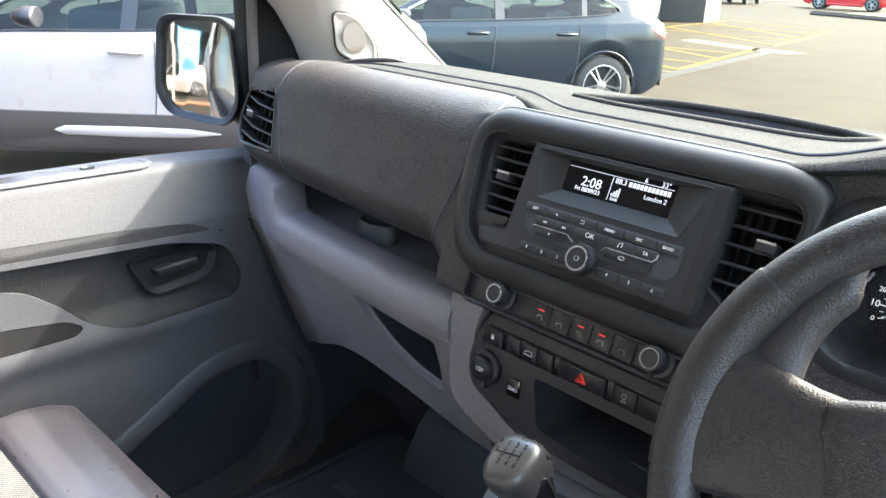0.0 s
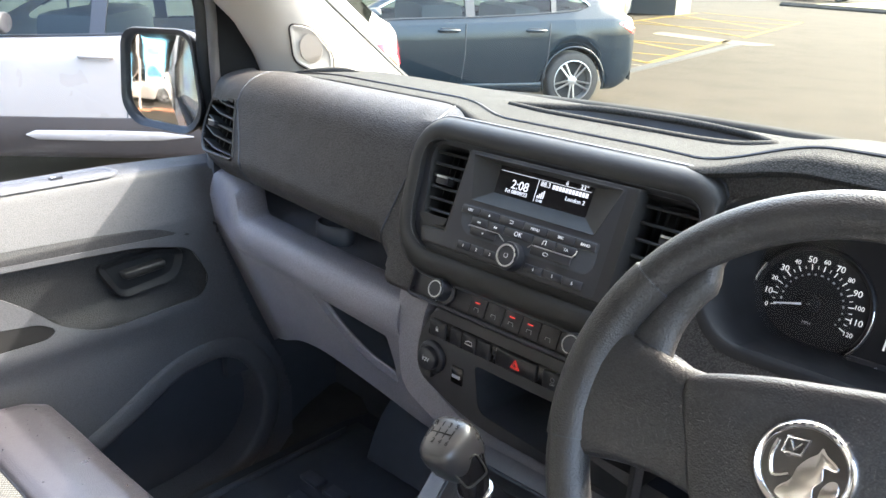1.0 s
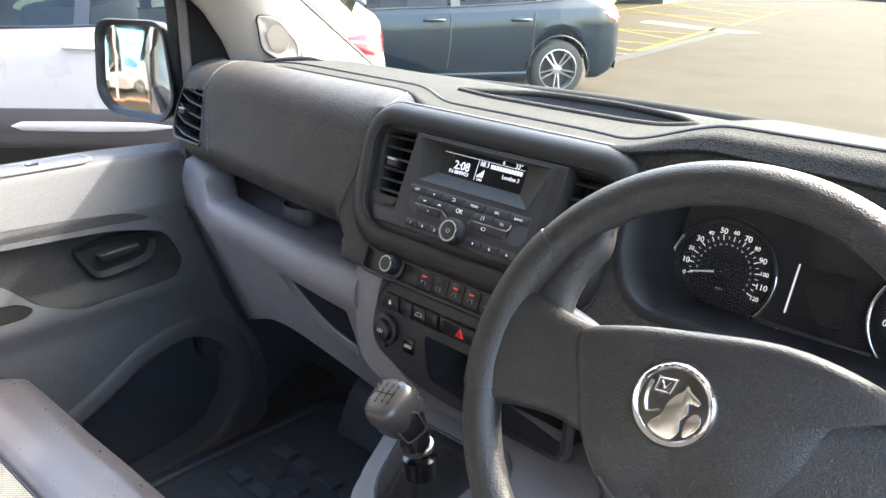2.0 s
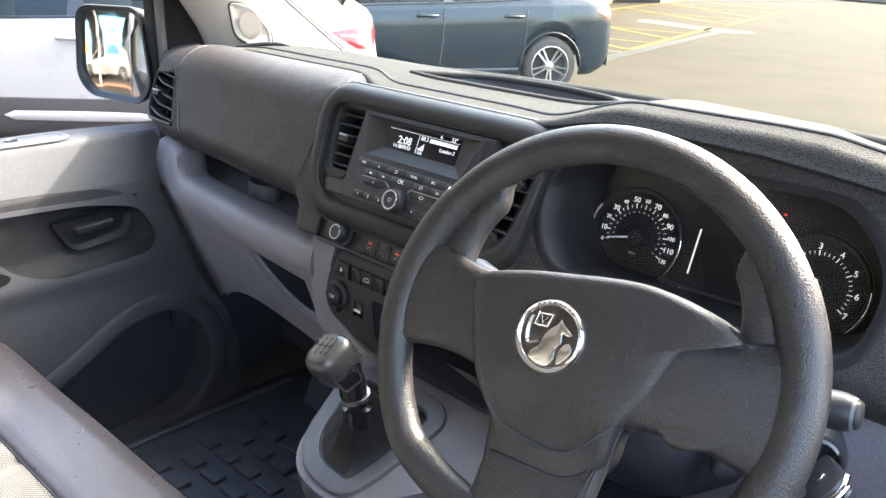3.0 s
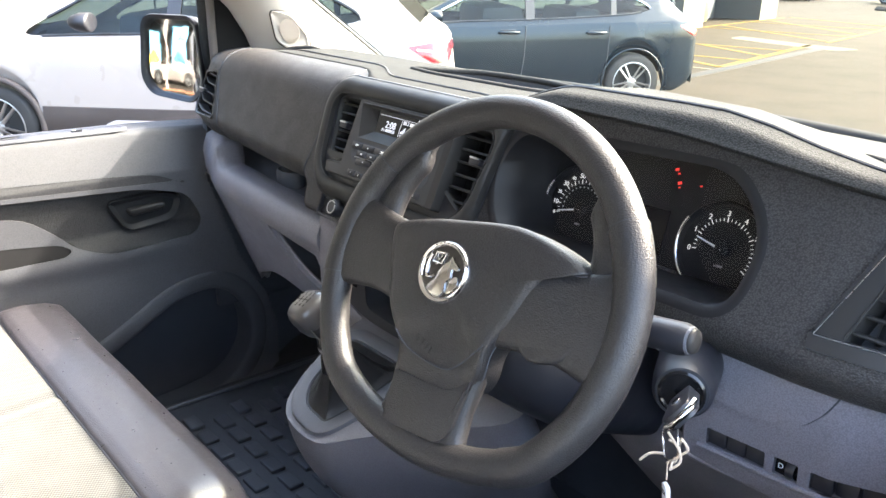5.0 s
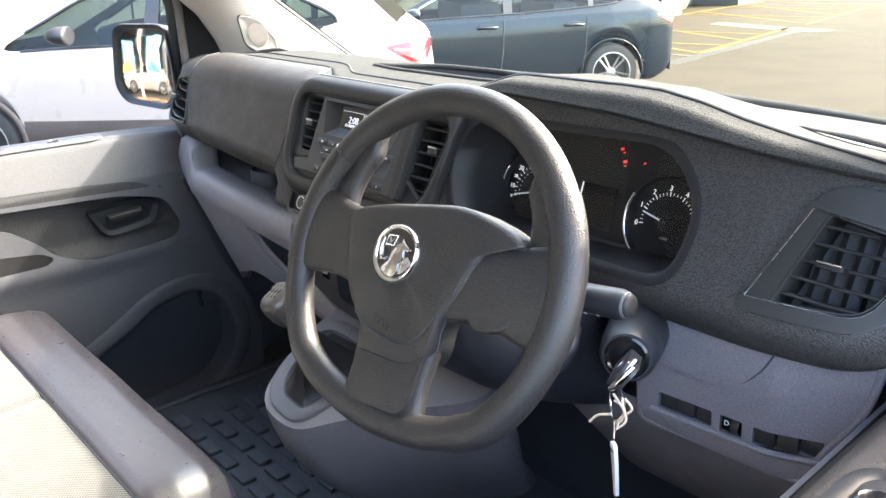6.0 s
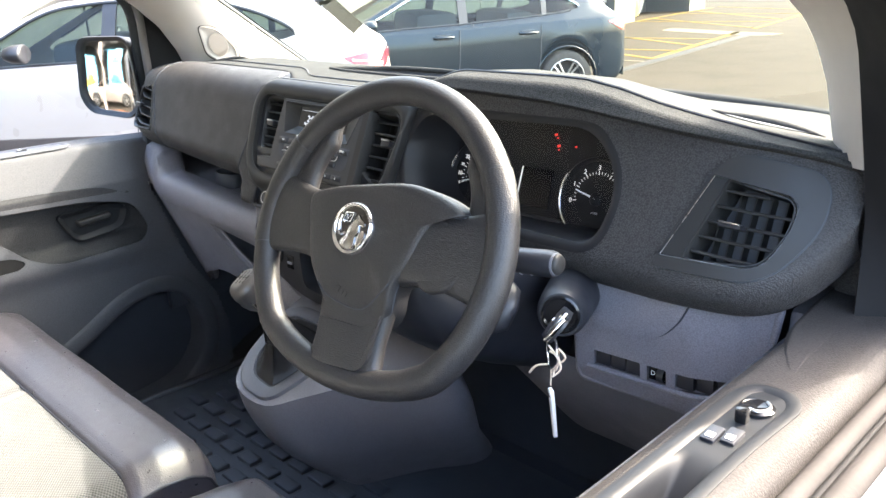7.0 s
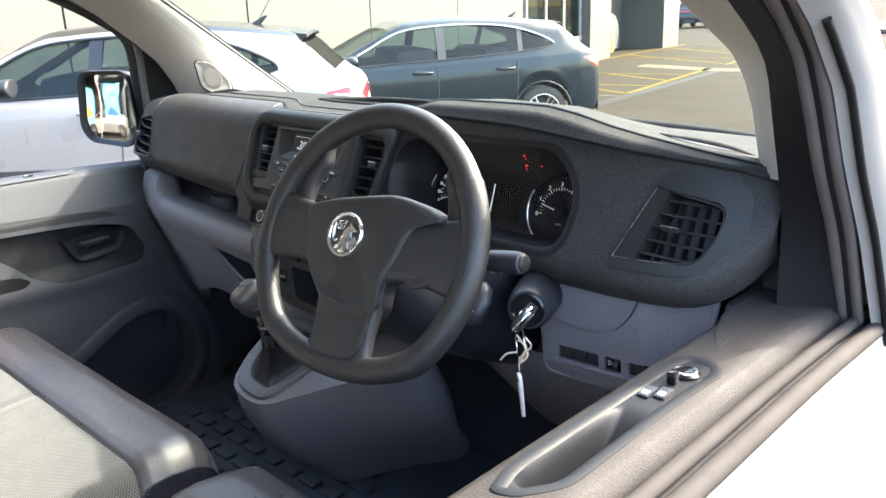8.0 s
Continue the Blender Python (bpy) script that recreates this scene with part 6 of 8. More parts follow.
    # outer skin
    def outer(y, t):
        return (sx(-1.354 + dx - 0.052 * math.sin(min(t * 1.6, 1) * math.pi / 2) + 0.03 * t * t), y, 1.212 - 0.010 * sstep(0.55, 0.86, y) - 0.62 * t)
    part("door_skin", sheet(span(-0.55, 0.84, 40), span(0, 1, 24), outer, None, 0.003), VANPAINT, door, "white painted door skin")
    # window frame: upright bar at the front, sloping along the pillar above, and the rear upright
    fr = [(-1.352, 0.838, 1.225), (-1.340, 0.830, 1.40), (-1.322, 0.812, 1.53), (-1.312, 0.740, 1.590), (-1.300, 0.600, 1.660), (-1.290, 0.42, 1.735), (-1.285, 0.20, 1.775), (-1.285, -0.30, 1.785), (-1.29, -0.42, 1.76), (-1.31, -0.46, 1.65), (-1.33, -0.47, 1.45), (-1.352, -0.47, 1.22)]
    if sg < 0:
        fr = [(mx(p[0]), *p[1:]) for p in ((0.458, 0.790, 1.215), (0.455, 0.735, 1.33), (0.449, 0.690, 1.41), (0.443, 0.645, 1.50), (0.437, 0.600, 1.56), (0.420, 0.42, 1.70))] + fr[6:]
    bar = smooth_loop([(sx(p[0]), p[1], p[2]) for p in fr], 5, False)
    if sg > 0:
        part("window_frame", tube(bar, 0.017, 10, flat=0.8), RUBBER, door, "black door window frame")
        part("frame_seal", tube([(p[0] + sg * 0.022, p[1] + 0.004, p[2] + 0.008) for p in bar], 0.010, 8), BROWNSEAL, door, "brown-grey rubber door seal")
    else:
        for off, rad, m_, nm in ((-0.006, 0.0080, BROWNSEAL, "frame_seal"), (0.003, 0.005, RUBBER, "glass_channel"), (0.011, 0.0065, BROWNSEAL, "window_frame")):
            part(nm, tube([(p[0] + off, p[1], p[2]) for p in bar], rad, 10), m_, door)
    # switch plate let into the ledge: a rim, a deep grip well and a ramp up to the switches
    y0, y1 = (lo[0][0] - 0.002, 0.400)
    sp = part("switch_plate", rings([[pan(p[0], p[1], w) for p in grow(lo, g)] for g, w in ((0.003, -0.003), (0.0015, 0.0016), (-0.002, 0.0026), (-0.007, 0.0020), (-0.010, 0.0))], True, False), PLATE if sg < 0 else GREY_MED, door, "satin window switch plate")
    well = grow(lo, -0.009)

    def well_z(y, d):
        deep = 1 - sstep(0.30, y1, y)
        e = min((d - 0.043) / 0.010, (0.078 - d) / 0.010) if sg < 0 else min((d - 0.018) / 0.010, (0.062 - d) / 0.010)
        return -0.055 * deep * sstep(0.0, 1.0, min(max(e, 0.0), 1.0)) * sstep(y0 + 0.02, y0 + 0.04, y)
    part("grip_well", sheet(span(lo[0][0] - 0.01, 0.60, 90), span(0.0, 0.095, 48), lambda y, d: pan(y, d, well_z(y, d)), lambda y, d: not inside(well, y, d), cut=[well]), PLATE if sg < 0 else GREY_MED, sp, "deep grip well")
    sws = ((0.424, 0.053), (0.430, 0.066)) if sg < 0 else ((0.492, 0.040),)
    for yy, dd in sws:
        b = part("window_switch", box(0.0115, 0.020, 0.005, pose(*pan(yy, dd, 0.0012)) @ pose(0, 0, 0, 6, 0, 0), 0.0015), BLACK, sp)
        part("switch_mark", box(0.0062, 0.006, 0.0006, pose(*pan(yy - 0.004, dd, 0.0036)) @ pose(0, 0, 0, 6, 0, 0)), WHITE, b)
    if sg < 0:
        j = part("mirror_dial", lathe([(0.0140, -0.002), (0.0140, 0.0016), (0.0115, 0.003), (0.0105, 0.0022), (0.0001, 0.0012)], pose(*pan(0.482, 0.061, 0.001)), 28), PIANO, sp, "gloss black mirror adjuster")
        part("dial_ridge", tube([pan(0.482 + 0.010 * math.cos(a), 0.061 + 0.010 * math.sin(a), 0.0045) for a in span(0.4, 3.4, 12)], 0.0014, 6), STEEL, j)
        part("mirror_selector", box(0.010, 0.009, 0.013, pose(*pan(0.458, 0.060, 0.006)), 0.0025), PIANO, sp)

for sg in (1, -1):
    xx = -1.225 if sg > 0 else mx(-1.225)
    kp_ = part("wall_kick", box(0.03, 0.42, 0.66, pose(xx - sg * 0.02, 1.10, 0.84), 0.004), DARK, None)
    tagged(kp_, "dark footwell side wall", "wall", kind="structure")

# passenger window glass
bm = sheet(span(-0.46, 0.83, 12), span(0, 1, 12), lambda y, t: (-1.335 + 0.045 * t, y, 1.235 + t * float(np.interp(y, [-0.46, 0.2, 0.42, 0.60, 0.74, 0.83], [0.53, 0.54, 0.50, 0.425, 0.355, 0.28]))))
win_p = part("window_1", bm, PANE, None)
win_p.visible_shadow = False
tagged(win_p, "clear passenger door window glass", "window", kind="structure")

# ---- pillars, windscreen, roof ----
def lerp_tab(tab, z):
    """A place along an edge given at some heights: rows of z, x, y."""
    zs = [r[0] for r in tab]
    return Vector((float(np.interp(z, zs, [r[1] for r in tab])), float(np.interp(z, zs, [r[2] for r in tab])), z))


# screen-side and door-side edges of the two pillars, and the door frame beside them
W_P = [(1.34, -1.230, 1.261), (1.82, -1.019, 0.478)]
V_P = [(1.34, -1.285, 0.935), (1.42, -1.291, 0.905), (1.48, -1.295, 0.868), (1.53, -1.298, 0.815), (1.60, -1.290, 0.725), (1.70, -1.268, 0.555), (1.82, -1.248, 0.33)]
B_P = [(1.21, -1.345, 0.842), (1.52, -1.328, 0.815), (1.60, -1.310, 0.72), (1.70, -1.290, 0.53), (1.82, -1.27, 0.30)]
W_D = [(1.34, 0.315, 0.880), (1.40, 0.308, 0.860), (1.45, 0.298, 0.858), (1.49, 0.282, 0.858), (1.52, 0.270, 0.845), (1.55, 0.260, 0.800), (1.575, 0.254, 0.757), (1.70, 0.222, 0.555), (1.82, 0.195, 0.36)]
V_D = [(1.34, 0.392, 0.735), (1.40, 0.390, 0.717), (1.467, 0.385, 0.700), (1.50, 0.380, 0.698), (1.53, 0.374, 0.692), (1.56, 0.366, 0.662), (1.585, 0.360, 0.630), (1.70, 0.350, 0.45), (1.82, 0.345, 0.27)]
B_D = [(1.21, 0.455, 0.790), (1.33, 0.446, 0.735), (1.41, 0.438, 0.690), (1.50, 0.432, 0.645), (1.56, 0.424, 0.595), (1.70, 0.405, 0.41), (1.82, 0.39, 0.24)]

for sg, name in ((1, "passenger_pillar"), (-1, "driver_pillar")):
    WT, VT, BT = (W_P, V_P, B_P) if sg > 0 else (W_D, V_D, B_D)
    nrm = Vector((0.75 * sg, -0.66, 0)).normalized()

    def pillar_pt(z, t, WT=WT, VT=VT, nrm=nrm, sg=sg):
        fat = float(np.interp(z, [1.34, 1.44, 1.55, 1.70, 1.82], [0.096, 0.087, 0.055, 0.035, 0.03])) * (1.0 if sg > 0 else 0.08)
        return lerp_tab(WT, z).lerp(lerp_tab(VT, z), t) + nrm * fat * math.sin(math.pi * t) ** 0.7

    pil = thing(name, lerp_tab(WT, 1.34), "light beige windscreen pillar trim", "pillar", kind="structure")
    part("pillar_trim", sheet(span(0, 1, 50), span(0, 1, 24), lambda s, t: pillar_pt((lambda z0: z0 + (1.83 - z0) * s)(1.32 if sg > 0 else 1.362 + 0.026 * t), t), None, 0.003), BEIGE, pil, "light beige pillar trim")
    part("pillar_edge", tube([lerp_tab(WT, z) + Vector((-0.004 * sg, 0.008, 0)) for z in span(1.32 if sg > 0 else 1.40, 1.83, 24)], 0.007, 8), BLACK, pil, "black screen edge")
    if sg > 0:
        # a small speaker on the trim
        SPK = rounded([(-0.044, 0.036), (-0.004, 0.034), (0.032, -0.008), (0.032, -0.037), (-0.004, -0.041), (-0.040, -0.023)], [0.010, 0.016, 0.014, 0.010, 0.016, 0.014], 5)
        TM = plane_at((-1.161, 0.954, 1.434), (0.6606, 0.7507, 0.0), (-0.182, 0.160, 0.970))
        TN = (TM.to_3x3() @ Vector((0, 0, 1))).normalized()
        trim = [pillar_pt(z, t) for z in span(1.36, 1.50, 70) for t in span(0.1, 1, 70)]

        def on_trim(u, v):
            """A place of the speaker's plane, brought onto the curved trim."""
            p = TM @ Vector((u, v, 0))
            q = min(trim, key=lambda c: (c - p).length_squared - (c - p).dot(TN) ** 2)
            return p + TN * (q - p).dot(TN)

        def flat_on(pts):
            return [on_trim(*p) for p in pts]

        edge = flat_on(SPK)
        mid = sum(edge, Vector()) / len(edge)
        g = part("tweeter_grille", rings([[mid + (p - mid) * k + TN * w for p in edge] for k, w in ((1.0, -0.006), (1.0, 0.009), (0.97, 0.0115), (0.90, 0.0115), (0.82, 0.009), (0.80, 0.0085))]), BEIGE, pil, "small speaker in the pillar trim")
        part("speaker_gap", tube([mid + (p - mid) * 1.02 + TN * 0.0065 for p in edge], 0.0020, 6, True), SEALGREY, g)
        dot = flat_on([(-0.007 + 0.0205 * math.cos(a), -0.001 + 0.0235 * math.sin(a)) for a in span(0, 2 * math.pi * 23 / 24, 24)])
        part("speaker_mesh", rings([[p + TN * w for p in dot] for w in (0.006, 0.0102)]), LEDGELT, g)
    part("corner_trim", sheet(span(1.21, 1.81, 30), span(0, 1, 8), lambda z, t: lerp_tab(VT, max(z, 1.34)).lerp(lerp_tab(BT, z), t) if z >= 1.34 else Vector((*lerp_tab(VT, 1.34).xy, z)).lerp(lerp_tab(BT, z), t), None, 0.003), RUBBER, pil, "black corner trim beside the pillar")

    def outside(z, t, WT=WT, BT=BT, sg=sg):
        a, w = lerp_tab(BT, z), lerp_tab(WT, z)
        if sg > 0:
            a = a + Vector((-0.034, 0.012, 0))
            b = w + Vector((-0.020, 0.035, 0.0))
            return a.lerp(b, t) + Vector((-0.030, 0.030, 0.0)) * math.sin(math.pi * t) ** 0.8
        ps = [a + Vector((0.030, -0.002, 0)), a + Vector((0.058, 0.035, 0)), a + Vector((0.050, 0.105, 0)), w + Vector((0.075, 0.085, 0)), w + Vector((0.010, 0.040, 0))]
        k = min(int(t * 4), 3)
        f = t * 4 - k
        p0, p1, p2, p3 = ps[max(k - 1, 0)], ps[k], ps[k + 1], ps[min(k + 2, 4)]
        return 0.5 * (2 * p1 + (p2 - p0) * f + (2 * p0 - 5 * p1 + 4 * p2 - p3) * f * f + (3 * p1 - p0 - 3 * p2 + p3) * f ** 3)

    part("outer_pillar", sheet(span(1.18, 1.84, 34), span(0, 1, 29), outside), VANPAINT, pil, "white painted outer pillar")
    part("gutter_strip", tube([outside(z, 0.05 if sg > 0 else 0.10) + Vector((sg * -0.003, -0.002, 0)) for z in span(1.19, 1.80 if sg > 0 else 1.565, 24)], 0.0045, 8), RUBBER, pil, "black gutter strip")
    part("wing", sheet(span(0.80, 1.75, 16), span(0, 1, 16), lambda y, t: (( -1.372 if sg > 0 else mx(-1.372)) - sg * (0.035 * math.sin(min(t * 2, 1) * math.pi / 2) - 0.28 * sstep(1.2, 1.95, y)), y, 1.20 - 0.60 * t - 0.12 * (y - 0.85)), None, 0.003), VANPAINT, pil, "white painted front wing")


def w_edge(z):
    return lerp_tab(W_P, z)


bm = sheet(span(-1, 1, 30), span(0, 1, 16), lambda u, t: (C + u * (0.764 - 0.185 * t), w_edge(1.40 + 0.42 * t).y + (0.17 * (1 - t) + 0.10 * t) * (1 - abs(u) ** 2.4), 1.335 + 0.485 * t))
screen = part("window_2", bm, SCREENGLASS, None)
screen.visible_shadow = False
tagged(screen, "clear curved windscreen glass", "windscreen", kind="structure")
bm = tube([(C + u * 0.80, 1.18 + 0.185 * (1 - abs(u) ** 2.4), 1.328) for u in span(-1, 1, 40)], 0.018, 8)
cowl = part("cowl_seal", bm, RUBBER, None)
tagged(cowl, "black rubber seal at the windscreen foot", "seal", kind="structure")
bm = sheet(span(-1, 1, 24), span(0, 1, 10), lambda u, t: (C + u * (0.93 - 0.1 * t * t), 1.22 + 0.15 * (1 - abs(u) ** 2.4) + 0.50 * t, 1.300 - 0.05 * t - 0.20 * t * t - 0.03 * u * u), None, 0.004)
bonnet = part("bonnet", bm, VANPAINT, None)
tagged(bonnet, "white van bonnet", "bonnet", kind="structure")
bm = sheet(span(-1, 1, 24), span(0, 1, 12), lambda u, t: (C + u * 0.83, 0.60 - 1.35 * t, 1.805 + 0.045 * math.sin(min(t * 2.2, 1) * math.pi / 2) - 0.03 * u ** 4), None, 0.01)
ceil = part("ceiling", bm, LINER, None)
tagged(ceil, "light cloth headliner", "ceiling", kind="structure")
bm = sheet(span(-1, 1, 24), span(0, 1, 12), lambda u, t: (C + u * 0.86, 0.62 - 1.42 * t, 1.84 + 0.045 * math.sin(min(t * 2.2, 1) * math.pi / 2) - 0.05 * u ** 4), None, 0.004)
roof = part("roof", bm, VANPAINT, None)
tagged(roof, "white van roof panel", "roof", kind="structure")
back = part("wall_back", box(1.80, 0.04, 1.25, pose(C, -0.79, 1.22)), BULK, None)
tagged(back, "dark rear bulkhead behind the seats", "wall", kind="structure")
for sg in (1, -1):
    xx = -1.32 if sg > 0 else mx(-1.32)
    bp_ = part("pillar_rear", box(0.09, 0.28, 1.28, pose(xx, -0.645, 1.21), 0.02), BULK, None)
    tagged(bp_, "dark trimmed rear door pillar", "pillar", kind="structure")
for sg in (1, -1):
    xx = -1.27 if sg > 0 else mx(-1.27)
    rl = part("roof_rail", tube([(xx, 0.42, 1.805), (xx, 0.2, 1.825), (xx, -0.5, 1.83)], 0.035, 10), BEIGE, None)
    tagged(rl, "light trim rail above the door", "trim", kind="structure")

# ---- the van's load body behind the cab ----
body = part("van_side", sheet(span(-0.56, -3.3, 14), span(0, 1, 16), lambda y, t: (-1.36 - 0.05 * math.sin(min(t * 1.6, 1) * math.pi / 2) + 0.05 * t * t, y, 1.80 - 1.40 * t), None, 0.01), VANPAINT, None)
tagged(body, "white painted side of the van's load body", "van body", kind="structure")
body2 = part("van_side", sheet(span(-0.56, -3.3, 14), span(0, 1, 16), lambda y, t: (mx(-1.36 - 0.05 * math.sin(min(t * 1.6, 1) * math.pi / 2) + 0.05 * t * t), y, 1.80 - 1.40 * t), None, 0.01), VANPAINT, None)
tagged(body2, "white painted side of the van's load body", "van body", kind="structure")
rr = part("van_roof", sheet(span(-1, 1, 16), span(-0.80, -3.3, 8), lambda u, y: (C + u * 0.92, y, 1.885 - 0.085 * u ** 4), None, 0.01), VANPAINT, None)
tagged(rr, "white painted roof of the load body", "van body", kind="structure")
rb = part("van_rear", box(1.84, 0.03, 1.45, pose(C, -3.30, 1.12), 0.01), VANPAINT, None)
tagged(rb, "white painted rear doors of the van", "van body", kind="structure")

front = part("van_front", sheet(span(-1, 1, 20), span(0, 1, 8), lambda u, t: (C + u * (0.83 + 0.06 * t), 1.72 + 0.15 * (1 - abs(u) ** 2.4) + 0.10 * math.sin(math.pi * t), 1.05 - 0.03 * u * u - 0.75 * t), None, 0.01), VANPAINT, None)
tagged(front, "plain white front panel of the van", "van body", kind="structure")
for wx in (-1.22, 0.34):
    for wy in (1.10, -2.35):
        vw = part("van_wheel", lathe([(0.20, -0.10), (0.30, -0.105), (0.33, -0.08), (0.335, 0.0), (0.33, 0.08), (0.30, 0.105), (0.20, 0.10), (0.0001, 0.06)], pose(wx, wy, 0.335, 0, 90, 0), 28), TYRE, None)
        tagged(vw, "black van road wheel on the tarmac", "wheel", "van wheels")

# ---- passenger door mirror ----
MC = Vector((-1.425, 0.775, 1.362))
MN = Vector((0.49, -0.86, 0.070)).normalized()
MU = MN.cross(Vector((0, 0, 1))).normalized() * -1.0
MM = plane_at(MC, MU, MN.cross(MU))
mirror = thing("door_mirror", MC - MN * 0.04, "black door mirror with rounded convex glass", "mirror")
MO = rounded([(-0.082, 0.088), (0.070, 0.088), (0.090, -0.060), (0.060, -0.098), (-0.060, -0.085), (-0.088, -0.050)], [0.035, 0.03, 0.03, 0.03, 0.04, 0.04], 6)
part("mirror_housing", rings([[MM @ Vector((p[0] * s * 0.92 + 0.007, p[1] * s, w)) for p in MO] for s, w in ((0.30, -0.115), (0.70, -0.105), (0.93, -0.075), (1.06, -0.03), (1.10, 0.004), (1.08, 0.010), (1.0, 0.007), (0.965, 0.004), (0.945, -0.006), (0.5, -0.02))]), BLACK, mirror, "black mirror housing")
RAD = 1.4
bm = rings([[MM @ Vector((p[0] * s * 0.87 + 0.005, p[1] * s * 0.99, math.sqrt(RAD * RAD - (p[0] ** 2 + p[1] ** 2) * (s * 0.99) ** 2) - RAD)) for p in MO] for s in span(1.0, 0.02, 14)], True, True)
part("mirror_glass", bm, MIRROR, mirror, "silvered convex mirror glass")
part("mirror_arm", tube([MC - MN * 0.06 + Vector((0.05, 0.02, -0.06)), Vector((-1.365, 0.875, 1.255))], [0.035, 0.03], 12), BLACK, mirror)
# ---- outside: ground ----
def stained(name, c1, c2, c3):
    m = bpy.data.materials.new(name)
    m.use_nodes = True
    n, l = m.node_tree.nodes, m.node_tree.links
    b = n["Principled BSDF"]
    b.inputs["Roughness"].default_value, b.inputs["Specular IOR Level"].default_value = 0.9, 0.05
    tc = n.new("ShaderNodeTexCoord")
    n1, n2, n3 = (n.new("ShaderNodeTexNoise") for _ in range(3))
    for q, s, d in ((n1, 0.12, 6), (n2, 1.3, 8), (n3, 60, 4)):
        q.inputs["Scale"].default_value, q.inputs["Detail"].default_value = s, d
        l.new(tc.outputs["Object"], q.inputs["Vector"])
    r = n.new("ShaderNodeValToRGB")
    r.color_ramp.elements[0].position, r.color_ramp.elements[1].position = 0.35, 0.65
    r.color_ramp.elements[0].color, r.color_ramp.elements[1].color = (*c1, 1), (*c2, 1)
    l.new(n1.outputs["Fac"], r.inputs[0])
    mx_ = n.new("ShaderNodeMix")
    mx_.data_type = "RGBA"
    k = n.new("ShaderNodeMapRange")
    k.inputs[1].default_value, k.inputs[2].default_value, k.inputs[4].default_value = 0.45, 0.72, 0.5
    l.new(n2.outputs["Fac"], k.inputs[0])
    l.new(k.outputs[0], mx_.inputs[0])
    l.new(r.outputs[0], mx_.inputs[6])
    mx_.inputs[7].default_value = (*c3, 1)
    l.new(mx_.outputs[2], b.inputs["Base Color"])
    bp = n.new("ShaderNodeBump")
    bp.inputs["Strength"].default_value, bp.inputs["Distance"].default_value = 0.4, 0.006
    l.new(n3.outputs["Fac"], bp.inputs["Height"])
    l.new(bp.outputs[0], b.inputs["Normal"])
    return m


ASPHALT = stained("worn_tarmac", (0.0262, 0.0216, 0.0163), (0.0325, 0.0270, 0.0204), (0.0175, 0.0143, 0.0108))
bm = bmesh.new()
bmesh.ops.create_grid(bm, x_segments=2, y_segments=2, size=400)
ground = part("ground", bm, ASPHALT, None)
tagged(ground, "worn sunlit brown-grey tarmac yard", "ground", kind="structure")


def road_line(a, b, w, material, z=0.004, name="road_marking", label="worn yellow road marking line"):
    a, b = Vector((*a, z)), Vector((*b, z))
    d = (b - a)
    m = Matrix.Translation((a + b) / 2) @ d.to_track_quat("X", "Z").to_matrix().to_4x4()
    ob = part(name, box(d.length, w, 0.004, m), material, None, smooth=False)
    return tagged(ob, label, "road marking", "yard markings", "structure")


HX = [(-7.3, 12.6), (-8.5, 18.0), (-12.3, 18.6)]
for a, b in (((-6.95, 12.6), (-8.1, 18.2)), ((-6.9, 12.6), (-11.8, 14.8)), ((-7.2, 14.0), (-12.0, 13.2)), ((-7.4, 15.0), (-12.0, 17.2)), ((-7.7, 16.4), (-12.2, 15.6)),
             ((-8.2, 19.2), (-9.6, 26.5)), ((-8.4, 19.5), (-12.6, 22.0)), ((-8.8, 21.5), (-12.8, 20.6)), ((-9.0, 22.5), (-13.0, 25.5)), ((-9.4, 24.8), (-13.2, 24.2)), ((-9.6, 26.5), (-13.6, 28.0)), ((-12.1, 18.9), (-13.6, 27.6))):
    road_line(a, b, 0.13, YELLOW)
road_line((-6.6, 12.2), (-9.5, 12.0), 0.10, PALE, label="worn white road marking line")
bm = slab(rounded([(-10.2, 18.9), (-8.4, 18.3), (-6.9, 18.1), (-7.2, 17.3), (-8.6, 17.6), (-10.0, 18.0)], 0.3, 4), 0.004, pose(0, 0, 0.006))
tagged(part("paint_patch", bm, PALE, None), "pale worn paint patch on tarmac", "road marking", kind="structure")
drain = road_line((-6.3, 9.6), (-7.55, 17.5), 0.16, mat("drain_steel", (0.022, 0.023, 0.024), 0.7, spec=0.05), 0.006, "drain_channel", "grey drainage channel in the tarmac")
for off in (-0.11, 0.11):
    road_line((-6.3 + off, 9.6), (-7.55 + off, 17.5), 0.04, CONCRETE, 0.005, "drain_edge", "pale concrete edge of the drain")


